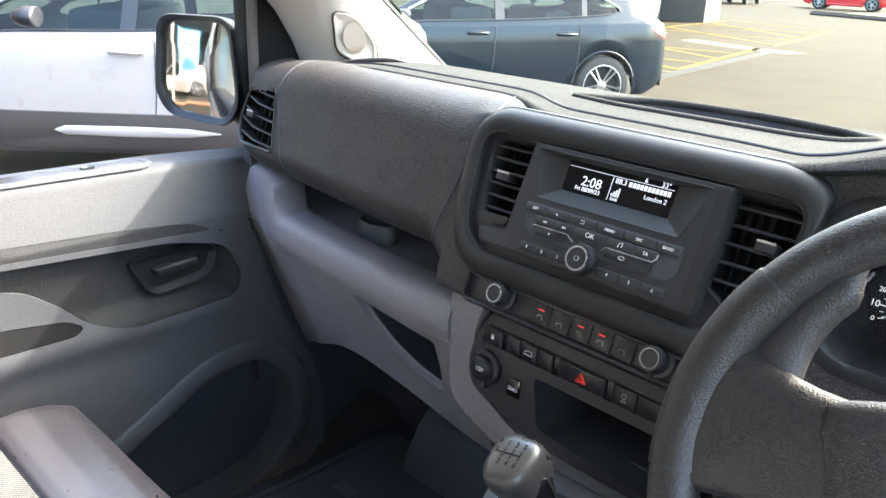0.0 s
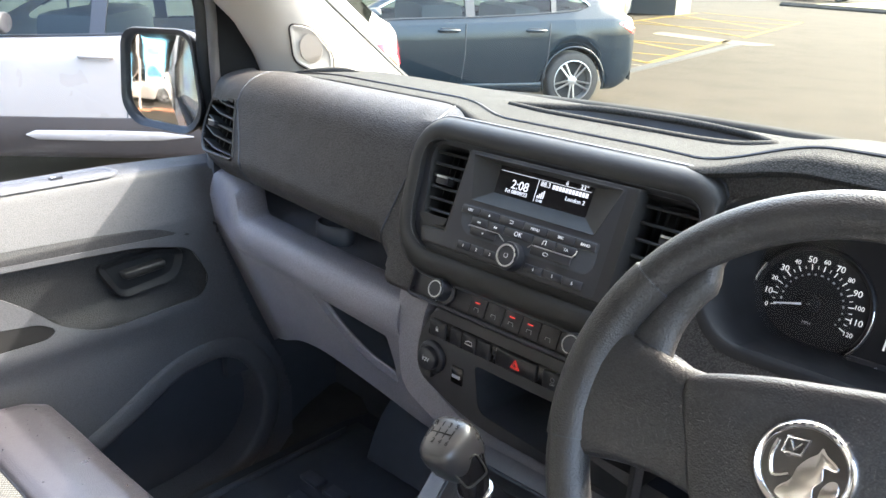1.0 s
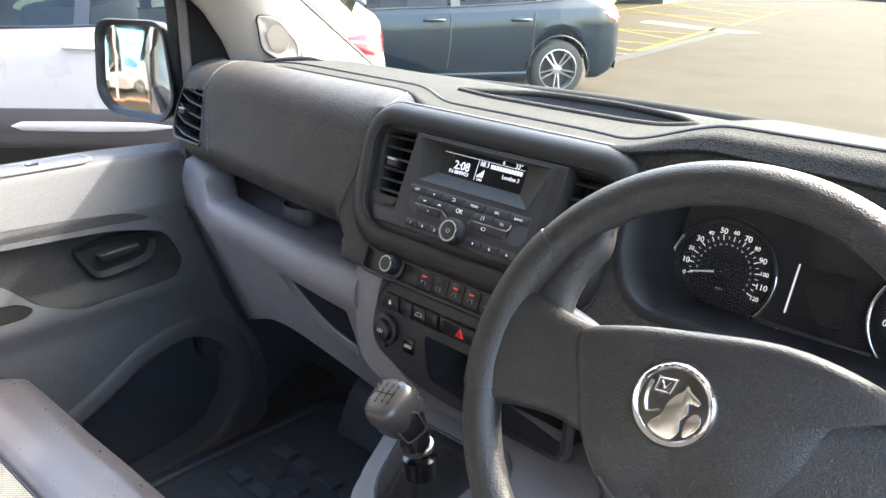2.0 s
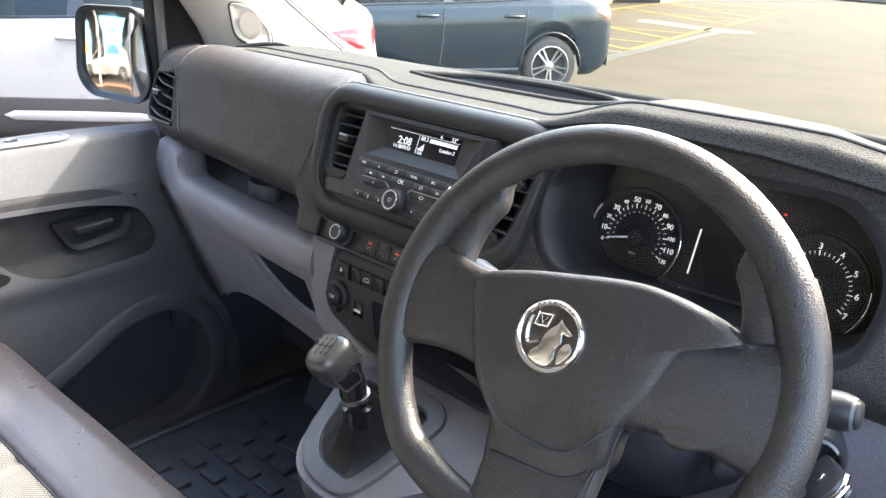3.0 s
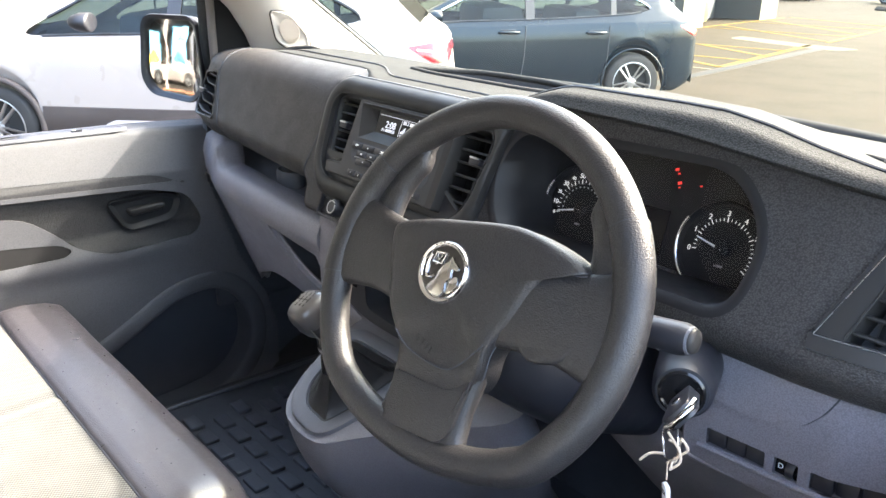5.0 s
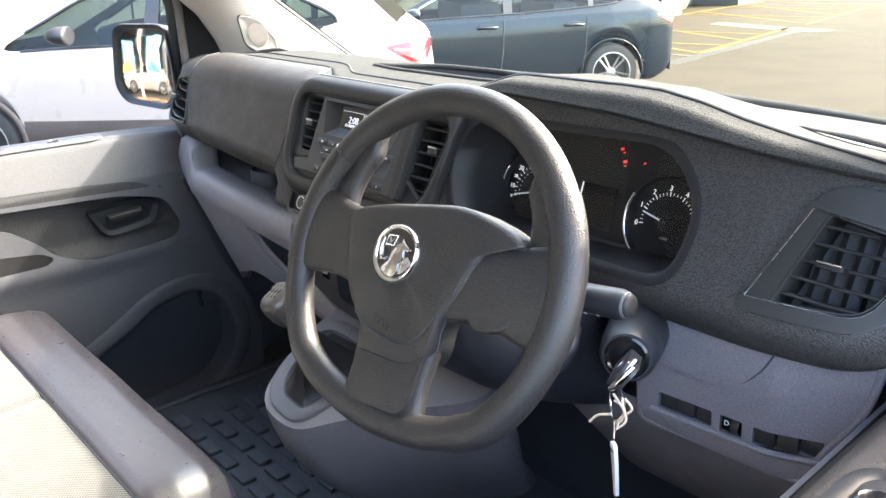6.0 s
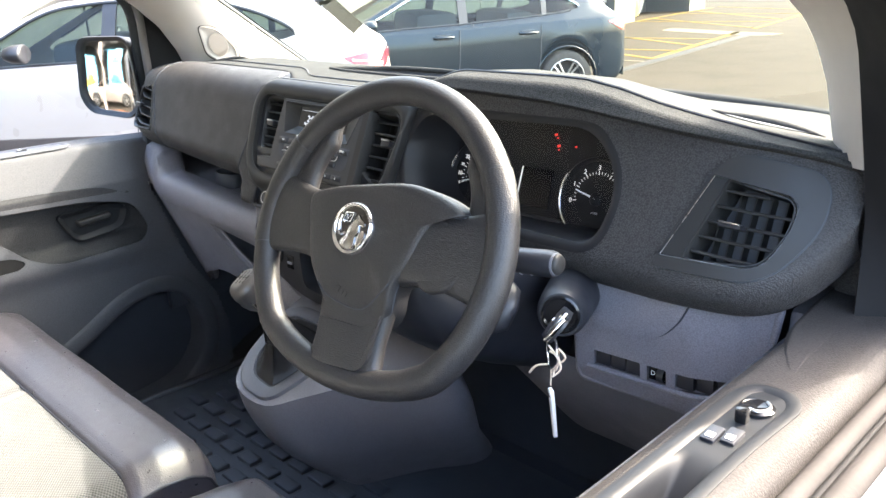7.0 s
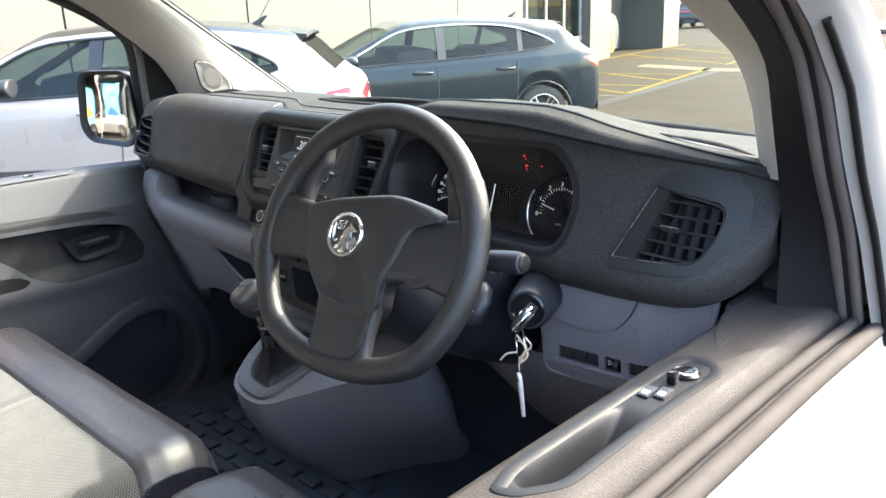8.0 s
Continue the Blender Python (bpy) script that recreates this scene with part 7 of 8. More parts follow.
# ---- cars ----
def car(name, label, paint, m, L=4.37, W=1.81, H=1.485, belt=0.98, sill=0.30, cladding=False, roof_mat=None, handles=(-0.10, -1.05), rim_spokes=5):
    """A hatchback, nose towards local +x, near flank at local -y; centre at the origin, on the ground."""
    c = new(name)
    c.matrix_world = m
    tagged(c, label, "car", "parked cars")

    def cpart(n, bm, material, parent=None, lab=""):
        ob = part(n, bm, material, None, lab)
        ob.parent = parent if parent is not None else c
        return ob

    hw = W / 2
    kx, kz = L / 4.37, (H - belt) / 0.505
    f_ax, r_ax = L / 2 - 0.86, -L / 2 + 0.86
    wr = 0.325

    def curve(pts):
        """A smooth height line along the car; heights over the belt follow the roof, those below the belt."""
        q = smooth_loop([(x * kx, (belt + (z - 0.98) * kz) if z > 0.98 else z * belt / 0.98, 0) for x, z in pts], 8, False)
        return [p.x for p in q], [p.y for p in q]

    SIL = curve([(-2.185, 0.60), (-2.180, 0.76), (-2.15, 0.92), (-2.09, 1.01), (-1.97, 1.08), (-1.66, 1.365), (-1.58, 1.392), (-1.30, 1.430), (-0.85, 1.470), (-0.35, 1.485), (0.10, 1.462), (0.42, 1.395), (1.22, 0.985), (1.34, 0.955), (1.70, 0.87), (2.0, 0.76), (2.14, 0.64), (2.185, 0.50)])

    def top_line(x):
        return float(np.interp(x, *SIL))

    def belt_line(x):
        return min(belt + 0.075 * sstep(0.8, -1.9, x) - 0.015, top_line(x) - 0.02)

    def half(x):
        u = (x + L / 2) / L
        return hw * float(np.interp(u, [0, 0.008, 0.03, 0.08, 0.2, 0.5, 0.8, 0.90, 0.95, 0.985, 1.0], [0.70, 0.80, 0.89, 0.955, 0.995, 1.0, 0.985, 0.93, 0.86, 0.74, 0.58]))

    def bottom(x):
        z = 0.22 + 0.12 * sstep(L / 2 - 0.35, L / 2, abs(x))
        for ax in (f_ax, r_ax):
            d = abs(x - ax)
            if d < wr + 0.045:
                z = max(z, wr + math.sqrt((wr + 0.045) ** 2 - d * d))
        return z

    def section(x):
        """Half a cross-section from sill to roof centre: (y, z)."""
        h, t, b, bl = half(x), top_line(x), bottom(x), belt_line(x)
        g = min(max((t - bl) / (H - belt), 0.0), 1.0)
        up = t - bl
        raw = [(h * 0.94, b), (h * 0.975, b + 0.06), (h * 0.998, max(0.46, b + 0.10)), (h, max(0.62, b + 0.13)), (h * 0.988, max(bl - 0.14, b + 0.16)), (h * 0.965, max(bl - 0.045, b + 0.18)), (h * 0.935, max(bl, b + 0.20)),
               (h * (0.89 - 0.05 * g), bl + up * 0.35), (h * (0.85 - 0.105 * g), bl + up * 0.70), (h * (0.80 - 0.13 * g), bl + up * 0.88), (h * (0.66 - 0.10 * g), bl + up * 0.965), (h * 0.33, t - 0.004), (0.0, t)]
        out = [raw[0]]
        for p in raw[1:]:
            out.append((p[0], max(p[1], out[-1][1] + 0.0015)))
        return out

    def flank(x, z, off=0.0):
        sec = section(x)
        return float(np.interp(z, [p[1] for p in sec], [p[0] for p in sec])) + off

    def outline(pts):
        return [(x * kx, (belt + (z - 0.98) * kz) if z > 0.98 else z * belt / 0.98) for x, z in pts]

    WIN = [tuple(p[:2]) for p in smooth_loop([(x, z, 0) for x, z in outline([(1.02, 0.985), (0.70, 1.17), (0.36, 1.325), (0.0, 1.375), (-0.45, 1.385), (-0.90, 1.355), (-1.25, 1.270), (-1.50, 1.150), (-1.40, 1.095), (-0.9, 1.050), (-0.2, 1.012), (0.5, 0.990)])], 5)]
    xs = sorted(set(span(-L / 2, L / 2, 90) + [a + q for a in (f_ax, r_ax) for q in span(-wr - 0.044, wr + 0.044, 17)]))
    SX0, SX1, RX0, RX1 = 0.47 * kx, 1.17 * kx, -1.96 * kx, -1.68 * kx

    def sub_sec(x):
        """The section with three steps between its points."""
        sec, out = section(x), []
        for p, q in zip(sec, sec[1:]):
            out += [(p[0] + (q[0] - p[0]) * k / 3, p[1] + (q[1] - p[1]) * k / 3) for k in range(3)]
        return out + [sec[-1]]

    secs = [sub_sec(x) for x in xs]
    ns = len(secs[0])
    bm, top_bm, gl_bm = bmesh.new(), bmesh.new(), bmesh.new()
    for sg in (-1, 1):
        kind = {}
        for i in range(len(xs) - 1):
            xc = (xs[i] + xs[i + 1]) / 2
            for j in range(ns - 1):
                zc = (secs[i][j][1] + secs[i + 1][j + 1][1]) / 2
                k = 0
                if 18 <= j < 30 and inside(WIN, xc, zc):
                    k = 1
                elif j >= 28 and (SX0 < xc < SX1 or RX0 < xc < RX1):
                    k = 2
                elif j >= 27 and roof_mat is not None and RX1 - 0.05 < xc < SX0 + 0.05:
                    k = 3
                kind[i, j] = k
        pts = {}
        for i in range(len(xs)):
            for j in range(ns):
                near = [kind[a, b] for a in (i - 1, i) for b in (j - 1, j) if (a, b) in kind]
                x, (y, z) = xs[i], secs[i][j]
                if 1 in near and any(q != 1 for q in near):
                    (x, z), d = nearest([WIN], x, z)
                    y = flank(x, z)
                pts[i, j] = (x, sg * y, z)
        for want, bmq in ((0, bm), (2, gl_bm), (3, top_bm)):
            vv = {}
            for (i, j), k in kind.items():
                if k != want:
                    continue
                quad = [(i, j), (i + 1, j), (i + 1, j + 1), (i, j + 1)]
                for q in quad:
                    if q not in vv:
                        vv[q] = bmq.verts.new(pts[q])
                bmq.faces.new([vv[q] for q in quad])
    for end in (0, -1):
        prof = [(xs[end], y, z) for y, z in secs[end]] + [(xs[end], -y, z) for y, z in secs[end][-2::-1]]
        bm.faces.new([bm.verts.new(p) for p in prof])
    bmesh.ops.remove_doubles(bm, verts=bm.verts[:], dist=0.0004)
    cpart("body", bm, paint)
    if roof_mat is not None:
        bmesh.ops.remove_doubles(top_bm, verts=top_bm.verts[:], dist=0.0004)
        cpart("roof", top_bm, roof_mat, None, "black roof panel")
    else:
        top_bm.free()
    cpart("screen_glass", gl_bm, CARGLASS, None, "sloping tinted front and rear glass")
    zs = [p[1] for p in WIN]
    for sg in (-1, 1):
        g = cpart("side_glass", sheet(span(-1.55 * kx, 1.06 * kx, 60), span(min(zs), max(zs), 16), lambda x, z: (x, sg * flank(x, z, -0.012), z), lambda x, z: not inside(WIN, x, z), cut=[WIN]), CARGLASS, None, "tinted side window glass")
        arc = [p for p in WIN if p[1] > belt + 0.13 * kz or p[0] < -1.2 * kx]
        first = min(range(len(WIN)), key=lambda i: -WIN[i][0])
        ring = WIN[first:] + WIN[:first]
        upper = [p for p in ring if p[1] > belt + 0.09 + 0.03 * (0.5 - p[0])]
        cpart("window_trim", tube([(p[0], sg * flank(p[0], p[1], 0.004), p[1]) for p in upper], 0.013, 6), CHROME if not cladding else BLACK)
        cpart("belt_trim", tube([(x, sg * flank(x, zz, 0.004), zz) for x, zz in [(p[0], p[1]) for p in ring if p not in upper and -1.45 * kx < p[0] < 0.95 * kx]], 0.009, 6), BLACK)
        for xb, wdt, lean in ((-0.10 * kx, 0.050, -0.05), (-1.06 * kx, 0.030, -0.10)):
            zz = [z for z in span(min(zs), max(zs), 60) if inside(WIN, xb + lean * (z - belt), z)]
            loops = [[(xb + lean * (z - belt) + a, sg * flank(xb, z, o), z) for a, o in ((-wdt, 0.001), (wdt, 0.001), (wdt, -0.03), (-wdt, -0.03))] for z in span(zz[0] - 0.01, zz[-1] + 0.01, 8)]
            cpart("pillar", rings(loops), BLACK)
    xe = -1.60 * kx
    cpart("roof_spoiler", rings([[(xe + 0.14, s * hw * 0.60, top_line(xe + 0.14) + 0.002 - 0.03 * s * s), (xe - 0.12 - 0.03 * (1 - s * s), s * hw * 0.60, top_line(xe) - 0.004 - 0.03 * s * s), (xe - 0.12 - 0.03 * (1 - s * s), s * hw * 0.60, top_line(xe) - 0.03 - 0.03 * s * s), (xe + 0.05, s * hw * 0.60, top_line(xe) - 0.06 - 0.03 * s * s)] for s in span(-1, 1, 11)]), BLACK if cladding else paint)
    xa = -1.25 * kx
    cpart("aerial", rings([[(xa + a, b, top_line(xa) - 0.01), (xa - 0.09 + a * 0.3, b * 0.3, top_line(xa) + 0.065)] for a, b in ((0.07, 0), (0, 0.02), (-0.03, 0), (0, -0.02), (0.07, 0))], False, False), BLACK)
    if cladding:
        cpart("antenna_mast", tube([(xa, 0, top_line(xa)), (xa - 0.13, 0, top_line(xa) + 0.20)], 0.004, 6), BLACK)
    # cabin floor and seats seen through the glass
    cpart("cabin_seats", box(0.5, W * 0.7, 0.55, pose(0.15, 0, belt - 0.12), 0.1), DARK)
    cpart("cabin_seats", box(0.35, W * 0.7, 0.5, pose(-0.85, 0, belt - 0.12), 0.1), DARK)
    # lower sill / cladding
    for sg in (-1, 1):
        if cladding:
            loops = []
            for x in span(r_ax + wr + 0.06, f_ax - wr - 0.06, 20):
                h = half(x)
                loops.append([(x, sg * h * 0.93, 0.21), (x, sg * (h * 0.985 + 0.006), 0.26), (x, sg * (h + 0.008), 0.44), (x, sg * (h + 0.006), 0.50), (x, sg * (h - 0.01), 0.51)])
            cpart("side_cladding", rings(loops, False, False), CLAD, None, "dark plastic sill cladding")
            a, b = r_ax + wr + 0.26, 0.42
            cpart("cladding_insert", rings([[(x, sg * (hw + 0.009), 0.383 - 0.038 * e), (x, sg * (hw + 0.016), 0.383 - 0.026 * e), (x, sg * (hw + 0.016), 0.383 + 0.022 * e), (x, sg * (hw + 0.009), 0.383 + 0.035 * e)] for x, e in ((a, 0.1), (a + 0.22, 0.85), ((a + b) / 2, 1), (b - 0.07, 0.9), (b, 0.1))]), WPAINT, None, "white insert in the cladding")
        else:
            loops = []
            for x in span(r_ax + wr + 0.06, f_ax - wr - 0.06, 20):
                h = half(x)
                loops.append([(x, sg * h * 0.93, 0.20), (x, sg * (h * 0.975), 0.23), (x, sg * (h * 0.988), 0.30), (x, sg * (h * 0.97), 0.33)])
            cpart("side_sill", rings(loops, False, False), paint)
        for ax in (f_ax, r_ax):
            arch = [(ax + (wr + 0.05) * math.cos(a), sg * (half(ax) * 0.99), wr + (wr + 0.05) * math.sin(a)) for a in span(-0.25, math.pi + 0.25, 26)]
            cpart("arch_trim", tube(arch, 0.028 if cladding else 0.012, 8), CLAD if cladding else paint)
        for xh in handles:
            zz = belt - 0.105
            hnd = cpart("door_handle", tube([(xh - 0.11, sg * (half(xh) * 0.985 + 0.012), zz), (xh - 0.09, sg * (half(xh) * 0.985 + 0.035), zz), (xh + 0.09, sg * (half(xh) * 0.985 + 0.035), zz), (xh + 0.11, sg * (half(xh) * 0.985 + 0.012), zz)], 0.015, 8), paint)
            # flat plate on the flank; the dish's shade is only its darker colour
            cpart("handle_shade", box(0.16, 0.004, 0.06, pose(xh, sg * (half(xh) * 0.988 + 0.001), zz)), DARK if not cladding else GREYINK, hnd)
        for xg in (handles[0] - 0.17, handles[1] - 0.14):
            cpart("door_gap", tube([(xg - 0.02, sg * half(xg) * 0.99, belt - 0.03), (xg - 0.01, sg * (half(xg) + 0.001), 0.62), (xg + 0.02, sg * half(xg) * 0.99, 0.36)], 0.005, 5), DARK)
        xm, zm = (0.45, 0.05) if cladding else (0.98 * kx, 0.0)
        cpart("wing_mirror", rings([[(xm + w, sg * (hw * 0.96 + 0.15 + 0.105 * s * math.cos(b)), belt + zm + 0.06 + 0.068 * s * math.sin(b)) for b in span(0, 2 * math.pi * 15 / 16, 16)] for w, s in ((-0.05, 0.9), (-0.04, 1.0), (0.03, 0.95), (0.08, 0.7), (0.11, 0.3))]), BLACK if cladding else paint)
        # tail lamps
        LAMP = rounded(outline([(-1.86, 0.955), (-2.05, 0.985), (-2.15, 0.94), (-2.170, 0.84), (-2.05, 0.850), (-1.96, 0.90)]), 0.02, 3)
        lx, lz = [p[0] for p in LAMP], [p[1] for p in LAMP]
        tl = cpart("tail_lamp", sheet(span(min(lx), max(lx), 24), span(min(lz), max(lz), 12), lambda x, z: (x, sg * flank(x, z, 0.006), z), lambda x, z: not inside(LAMP, x, z), cut=[LAMP]), TAIL, None, "red tail lamp")
        cpart("lamp_bar", tube([(x * kx, sg * flank(x * kx, z * belt / 0.98, 0.008), z * belt / 0.98) for x, z in ((-1.93, 0.935), (-2.04, 0.925), (-2.14, 0.89))], 0.010, 6), CLEARLAMP if cladding else TAIL, tl)
    cpart("bumper_strip", rings([[(-L / 2 + 0.05 - 0.06 * (1 - s * s), s * hw * 0.80, z) for z in (0.30, 0.36, 0.46)] for s in span(-1, 1, 11)], False, False), CLAD if cladding else BLACK)
    # wheels
    for ax in (f_ax, r_ax):
        for sg in (-1, 1):
            wm = pose(ax, sg * (hw - 0.115), wr, 90, 0, 0) if sg < 0 else pose(ax, sg * (hw - 0.115), wr, -90, 0, 0)
            wl = cpart("wheel", lathe([(wr - 0.10, -0.10), (wr - 0.03, -0.105), (wr - 0.006, -0.085), (wr, -0.05), (wr, 0.05), (wr - 0.006, 0.085), (wr - 0.03, 0.105), (wr - 0.098, 0.100), (wr - 0.105, 0.080), (wr - 0.115, 0.02), (0.06, 0.01), (0.0001, 0.01)], wm, 40), TYRE, None, "road wheel with alloy spokes")
            cpart("rim", lathe([(wr - 0.098, 0.094), (wr - 0.093, 0.104), (wr - 0.103, 0.106), (wr - 0.112, 0.085), (wr - 0.118, 0.03)], wm, 40), ALLOY, wl)
            cpart("hub", lathe([(0.062, 0.03), (0.058, 0.085), (0.03, 0.095), (0.0001, 0.096)], wm, 24), ALLOY, wl)
            for i in range(rim_spokes):
                for dd in (-0.16, 0.16):
                    a = 2 * math.pi * i / rim_spokes + 0.3
                    p0 = wm @ Vector((0.045 * math.cos(a + dd * 2), 0.045 * math.sin(a + dd * 2), 0.082))
                    p1 = wm @ Vector(((wr - 0.10) * math.cos(a + dd), (wr - 0.10) * math.sin(a + dd), 0.092))
                    cpart("spoke", tube([p0, p1], [0.017, 0.013], 6, flat=0.6), ALLOY, wl)
    return c


car("white_hatchback", "white crossover car with black roof and dark cladding", WPAINT, pose(-6.10, 2.97, 0, 0, 0, 226.7), L=4.3, W=1.80, H=1.56, belt=1.02, cladding=True, roof_mat=PIANO)
car("dark_hatchback", "dark blue hatchback car with alloy wheels", DPAINT, pose(-6.60, 7.04, 0, 0, 0, 240), L=4.37, W=1.81, H=1.485, belt=0.98, handles=(0.15, -0.85))
car("red_car", "red hatchback parked by the kerb", REDPAINT, pose(-16.0, 45.5, 0, 0, 0, 190), L=4.2, W=1.8, H=1.48)
car("blue_car", "dark blue car parked far off", DPAINT, pose(-21.5, 44.5, 0, 0, 0, 100), L=4.2, W=1.8, H=1.5)

# ---- workshop building ----
bld = thing("workshop_building", (-14.5, 20, 0), "grey panel-clad workshop with columns and open bay", "building")
fd = Vector((-0.19, 0.98, 0)).normalized()
fn = Vector((fd.y, -fd.x, 0))
F0 = Vector((-12.1, 19.2, 0))


def fb(s0, s1, d0, d1, z0, z1, bev=0.0):
    """A block of the facade: s along it, d behind it."""
    c = F0 + fd * (s0 + s1) / 2 - fn * (d0 + d1) / 2 + Vector((0, 0, (z0 + z1) / 2))
    m = Matrix.Translation(c) @ Matrix.Rotation(math.atan2(fd.y, fd.x), 4, "Z")
    return box(s1 - s0, d1 - d0, z1 - z0, m, bev)


for i in range(10):
    part("wall_panel", fb(-3.4 - 3.0 * (i + 1), -3.4 - 3.0 * i - 0.03, 0.3, 0.5, 0.0, 6.5), PANEL, bld, smooth=False)
part("wall_core", fb(-34, -3.3, 0.52, 0.8, 0.0, 6.4), CLAD, bld, smooth=False)
part("column", fb(0.0, 1.5, 0.0, 1.6, 0, 6.5), PANEL, bld, smooth=False)
part("column", fb(6.3, 8.0, 0.0, 1.6, 0, 6.5), PANEL, bld, smooth=False)
part("bay_back", fb(1.5, 6.3, 1.5, 1.7, 0, 6.5), PANEL, bld, smooth=False)
part("lintel", fb(-3.4, 8.0, 0.0, 1.6, 3.6, 6.5), PANEL, bld, smooth=False)
part("bay_rail", tube([F0 + fd * 1.6 - fn * 1.42 + Vector((0, 0, 1.9)), F0 + fd * 6.2 - fn * 1.42 + Vector((0, 0, 1.9))], 0.03, 6), CLAD, bld)
for i in range(4):
    s = -3.35 + i * 1.08
    part("window_bar", fb(s, s + 0.08, 0.25, 0.35, 0.0, 3.6), WPAINT, bld, smooth=False)
for z in (0.6, 1.75, 2.9):
    part("window_bar", fb(-3.35, 0.0, 0.24, 0.34, z, z + 0.10), WPAINT, bld, smooth=False)
part("glazing", fb(-3.3, 0.0, 0.29, 0.30, 0.0, 3.6), CARGLASS, bld, smooth=False)
part("inner_wall", fb(-3.3, 0.0, 2.2, 2.3, 0.0, 3.6), CONCRETE, bld, smooth=False)
part("frame_post", tube([F0 + fd * 1.75 - fn * 0.6 + Vector((0, 0, 0)), F0 + fd * 1.75 - fn * 0.6 + Vector((0, 0, 2.1)), F0 + fd * 1.4 - fn * 0.6 + Vector((0, 0, 2.1))], 0.05, 8), REDFRAME, bld, "red steel frame")
reel = thing("hose_reel", F0 + fd * 3.3 - fn * 0.9, "yellow and black hose reel trolley in the bay", "hose reel")
rc = F0 + fd * 3.3 - fn * 0.9
rmx = Matrix.Translation(rc + Vector((0, 0, 0.62))) @ fn.to_track_quat("Z", "Y").to_matrix().to_4x4()
part("reel_drum", lathe([(0.58, -0.25), (0.60, -0.2), (0.35, -0.18), (0.35, 0.18), (0.60, 0.2), (0.58, 0.25), (0.1, 0.26)], rmx, 28), DARK, reel)
part("reel_cover", box(0.55, 0.95, 0.35, rmx @ pose(-0.35, -0.1, 0.2), 0.1), YELREEL, reel, "yellow cover")

# far side: planted strip, kerb and dark hedge
kerb = part("kerb", tube([(-14.4, 37.0, 0.02), (-4.0, 33.5, 0.02), (20, 27, 0.02)], 0.16, 6), CONCRETE, None)
tagged(kerb, "low concrete kerb of the planted strip", "kerb", kind="structure")
soil = mat("dry_planted_ground", (0.13, 0.13, 0.05), 0.95, grain=0.05, var=0.5, big=2)
bm = slab([(-14.0, 37.3), (20, 27.4), (26, 44), (-12, 52)], 0.06, pose(0, 0, 0.07))
tagged(part("planted_strip", bm, soil, None), "dry planted strip behind the kerb", "planting", kind="structure")

# ---- showroom behind the van, seen in the door mirror ----
show = thing("showroom", (-3.0, -11.5, 0), "glass-fronted showroom with poster and white posts", "building")
part("back_wall", box(12, 0.2, 4.2, pose(-3.0, -15.5, 2.1)), CLAD, show, "dark showroom back wall")
part("side_wall", box(0.2, 6.4, 4.2, pose(-9.0, -12.3, 2.1)), PANEL, show)
part("side_wall", box(0.2, 6.4, 4.2, pose(3.0, -12.3, 2.1)), PANEL, show)
part("showroom_roof", box(12.4, 6.8, 0.25, pose(-3.0, -12.2, 3.6)), PANEL, show)
part("showroom_floor", box(12, 6.4, 0.02, pose(-3.0, -12.3, 0.012)), CONCRETE, show, "pale tiled showroom floor")
part("threshold", box(12, 0.5, 0.012, pose(-3.0, -8.7, 0.010)), mat("terracotta_paving", (0.24, 0.09, 0.04), 0.8, grain=0.01), show, "terracotta paving strip")
for x in (-6.2, -4.7, -3.05, -1.22, 0.6, 2.2):
    part("post", box(0.10, 0.12, 3.5, pose(x, -9.0, 1.75), 0.01), WPAINT, show, "white window post")
poster = thing("poster", (-2.1, -9.05, 0.85), "blue showroom poster with a blue car picture", "poster")
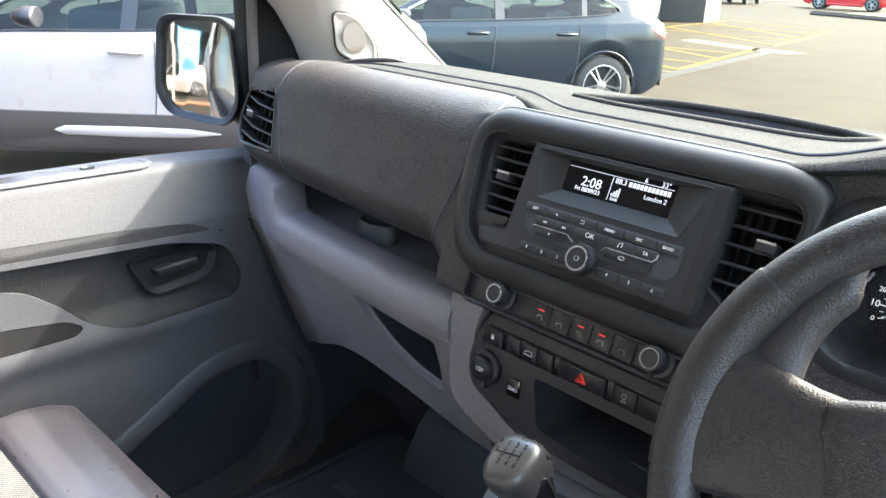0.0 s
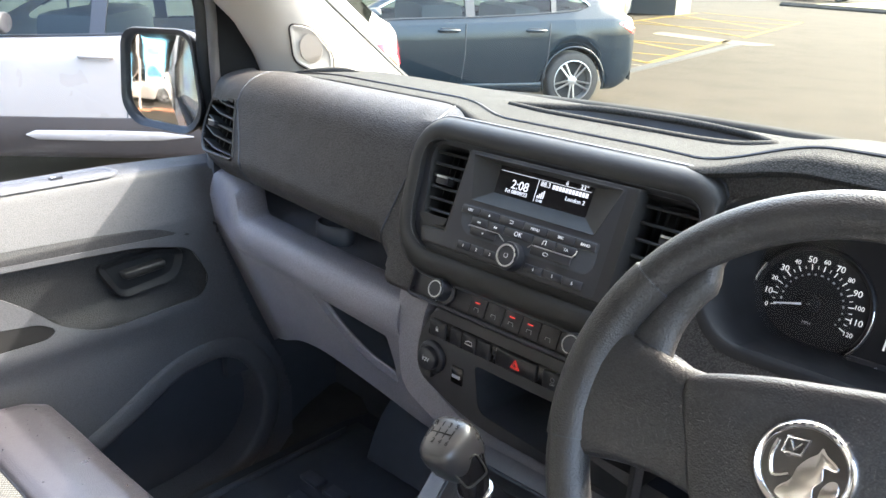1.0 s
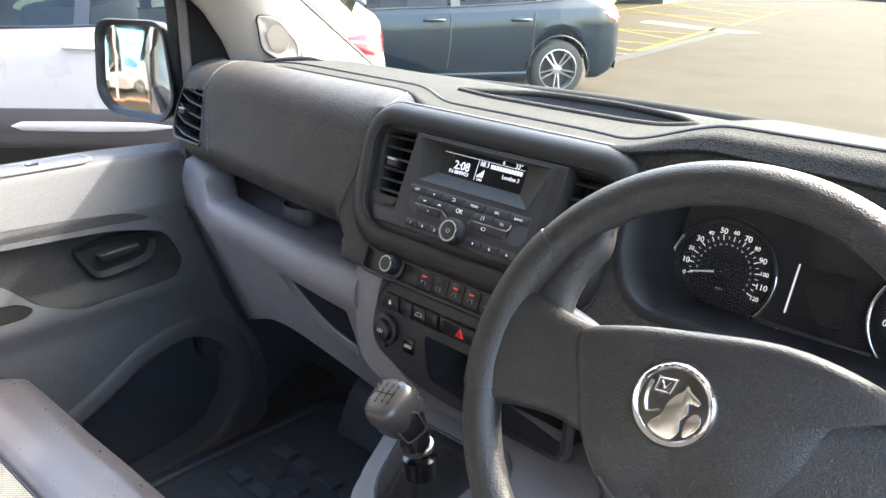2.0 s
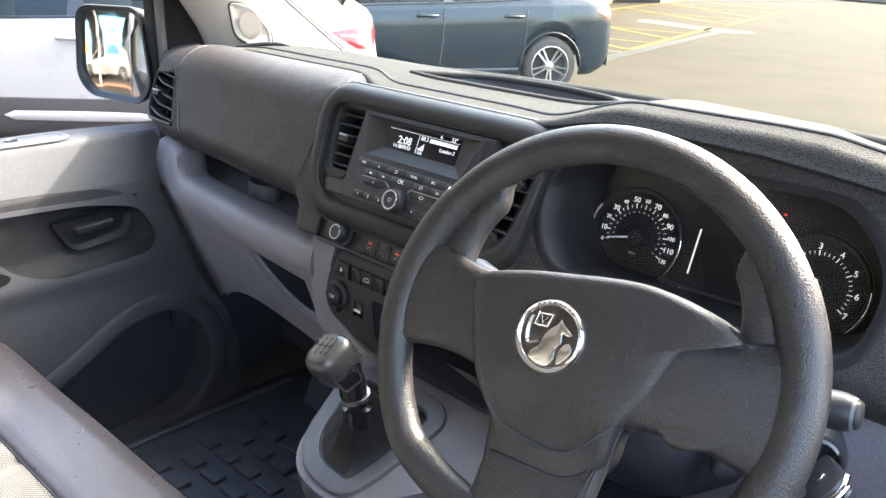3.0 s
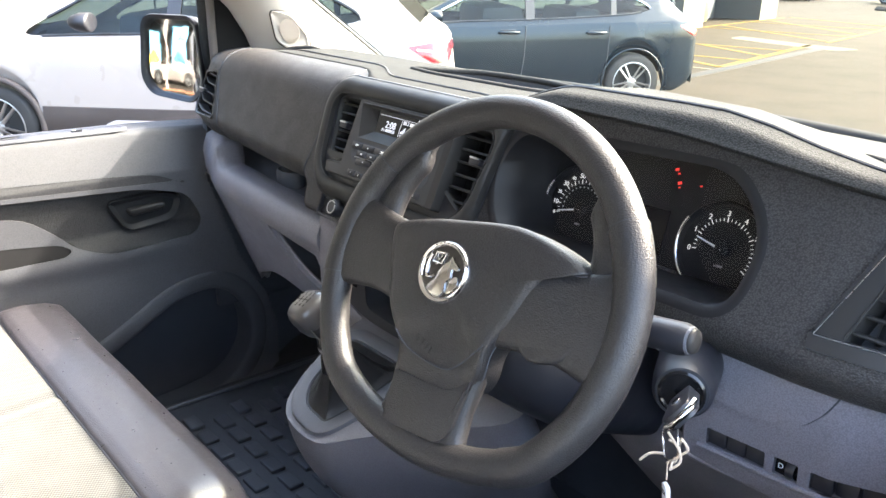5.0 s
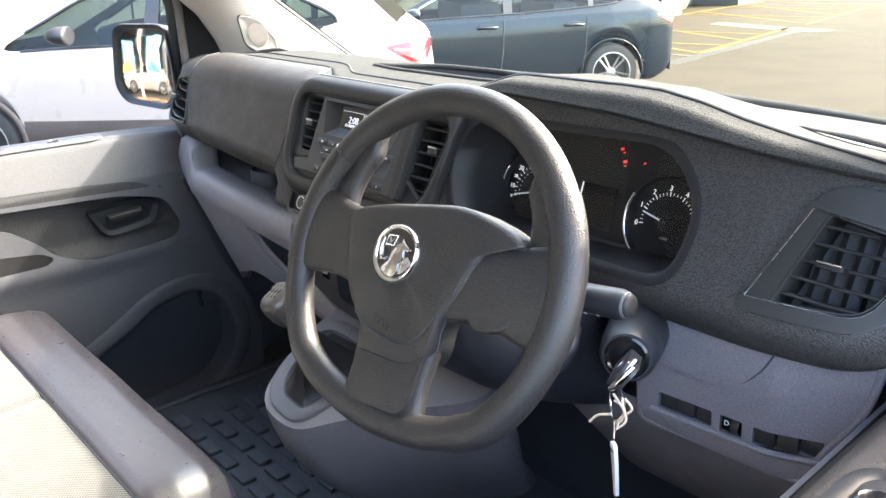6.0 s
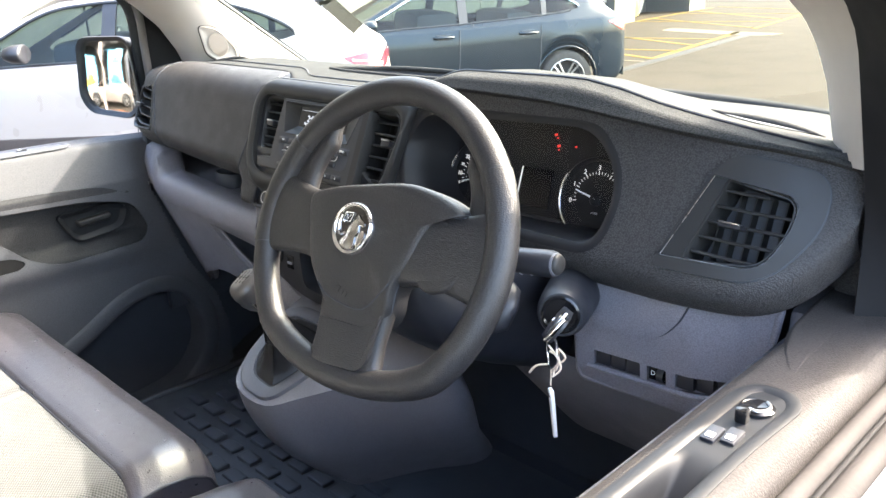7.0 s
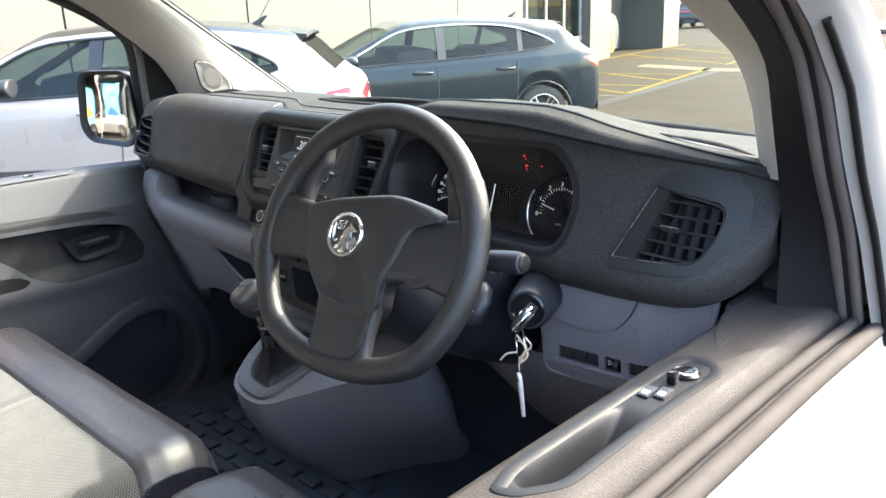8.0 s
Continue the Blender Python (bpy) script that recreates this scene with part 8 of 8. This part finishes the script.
POS = mat("blue_poster_print", (0.10, 0.34, 0.52), 0.5, var=0.25, big=1.5)
PB = mat("deep_blue_print", (0.01, 0.06, 0.30), 0.4)
part("sheet", box(1.02, 0.01, 1.80, pose(-2.20, -8.93, 1.75)), POS, poster, "light blue printed sheet")
part("picture_ground", box(1.00, 0.004, 0.50, pose(-2.20, -8.922, 1.12)), mat("pale_blue_print", (0.28, 0.42, 0.52), 0.5, var=0.3, big=4), poster)
pm2 = plane_at((-2.20, -8.915, 1.35), (-1, 0, 0), (0, 0, 1)) @ Matrix.Scale(1.25, 4)
part("picture_shape", slab(smooth_loop([(-0.30, -0.12), (-0.32, 0.0), (-0.20, 0.06), (-0.12, 0.16), (0.10, 0.17), (0.22, 0.06), (0.32, 0.01), (0.32, -0.12), (0.0, -0.14)], 5), 0.003, pm2), PB, poster)
for z, w in ((1.98, 0.22), (1.88, 0.56), (1.82, 0.5)):
    part("print_bar", box(w, 0.003, 0.05 if z > 1.85 else 0.02, pose(-2.20, -8.921, z + 0.25)), PB, poster)
poster2 = thing("poster", (-4.0, -9.05, 0.85), "pale showroom poster with a yellow car picture", "poster")
part("sheet", box(0.80, 0.01, 1.42, pose(-3.95, -8.93, 1.56)), POS, poster2)
part("picture_shape", slab(smooth_loop([(-0.30, -0.12), (-0.32, 0.0), (-0.20, 0.06), (-0.12, 0.16), (0.10, 0.17), (0.22, 0.06), (0.32, 0.01), (0.32, -0.12), (0.0, -0.14)], 5), 0.003, Matrix.Translation((-1.85, 0, 0)) @ pm2), YELREEL, poster2)
car("white_hatchback", "white hatchback standing inside the showroom", WPAINT, pose(-2.9, -11.6, 0.022, 0, 0, 188), L=4.1, W=1.78, H=1.50, belt=0.98, roof_mat=PIANO)
# glowing slabs added under the roof to brighten the showroom, not known lamps
fill_glow = mat("showroom_fill_glow", (0.9, 0.9, 0.9), 0.5, emit=((1.0, 0.97, 0.9), 0.10))
for x in (-6.5, -4.5, -2.5, -0.5, 1.5):
    part("fill_slab", box(0.9, 0.3, 0.04, pose(x, -11.5, 3.45)), fill_glow, show, "added glowing slab that brightens the showroom")
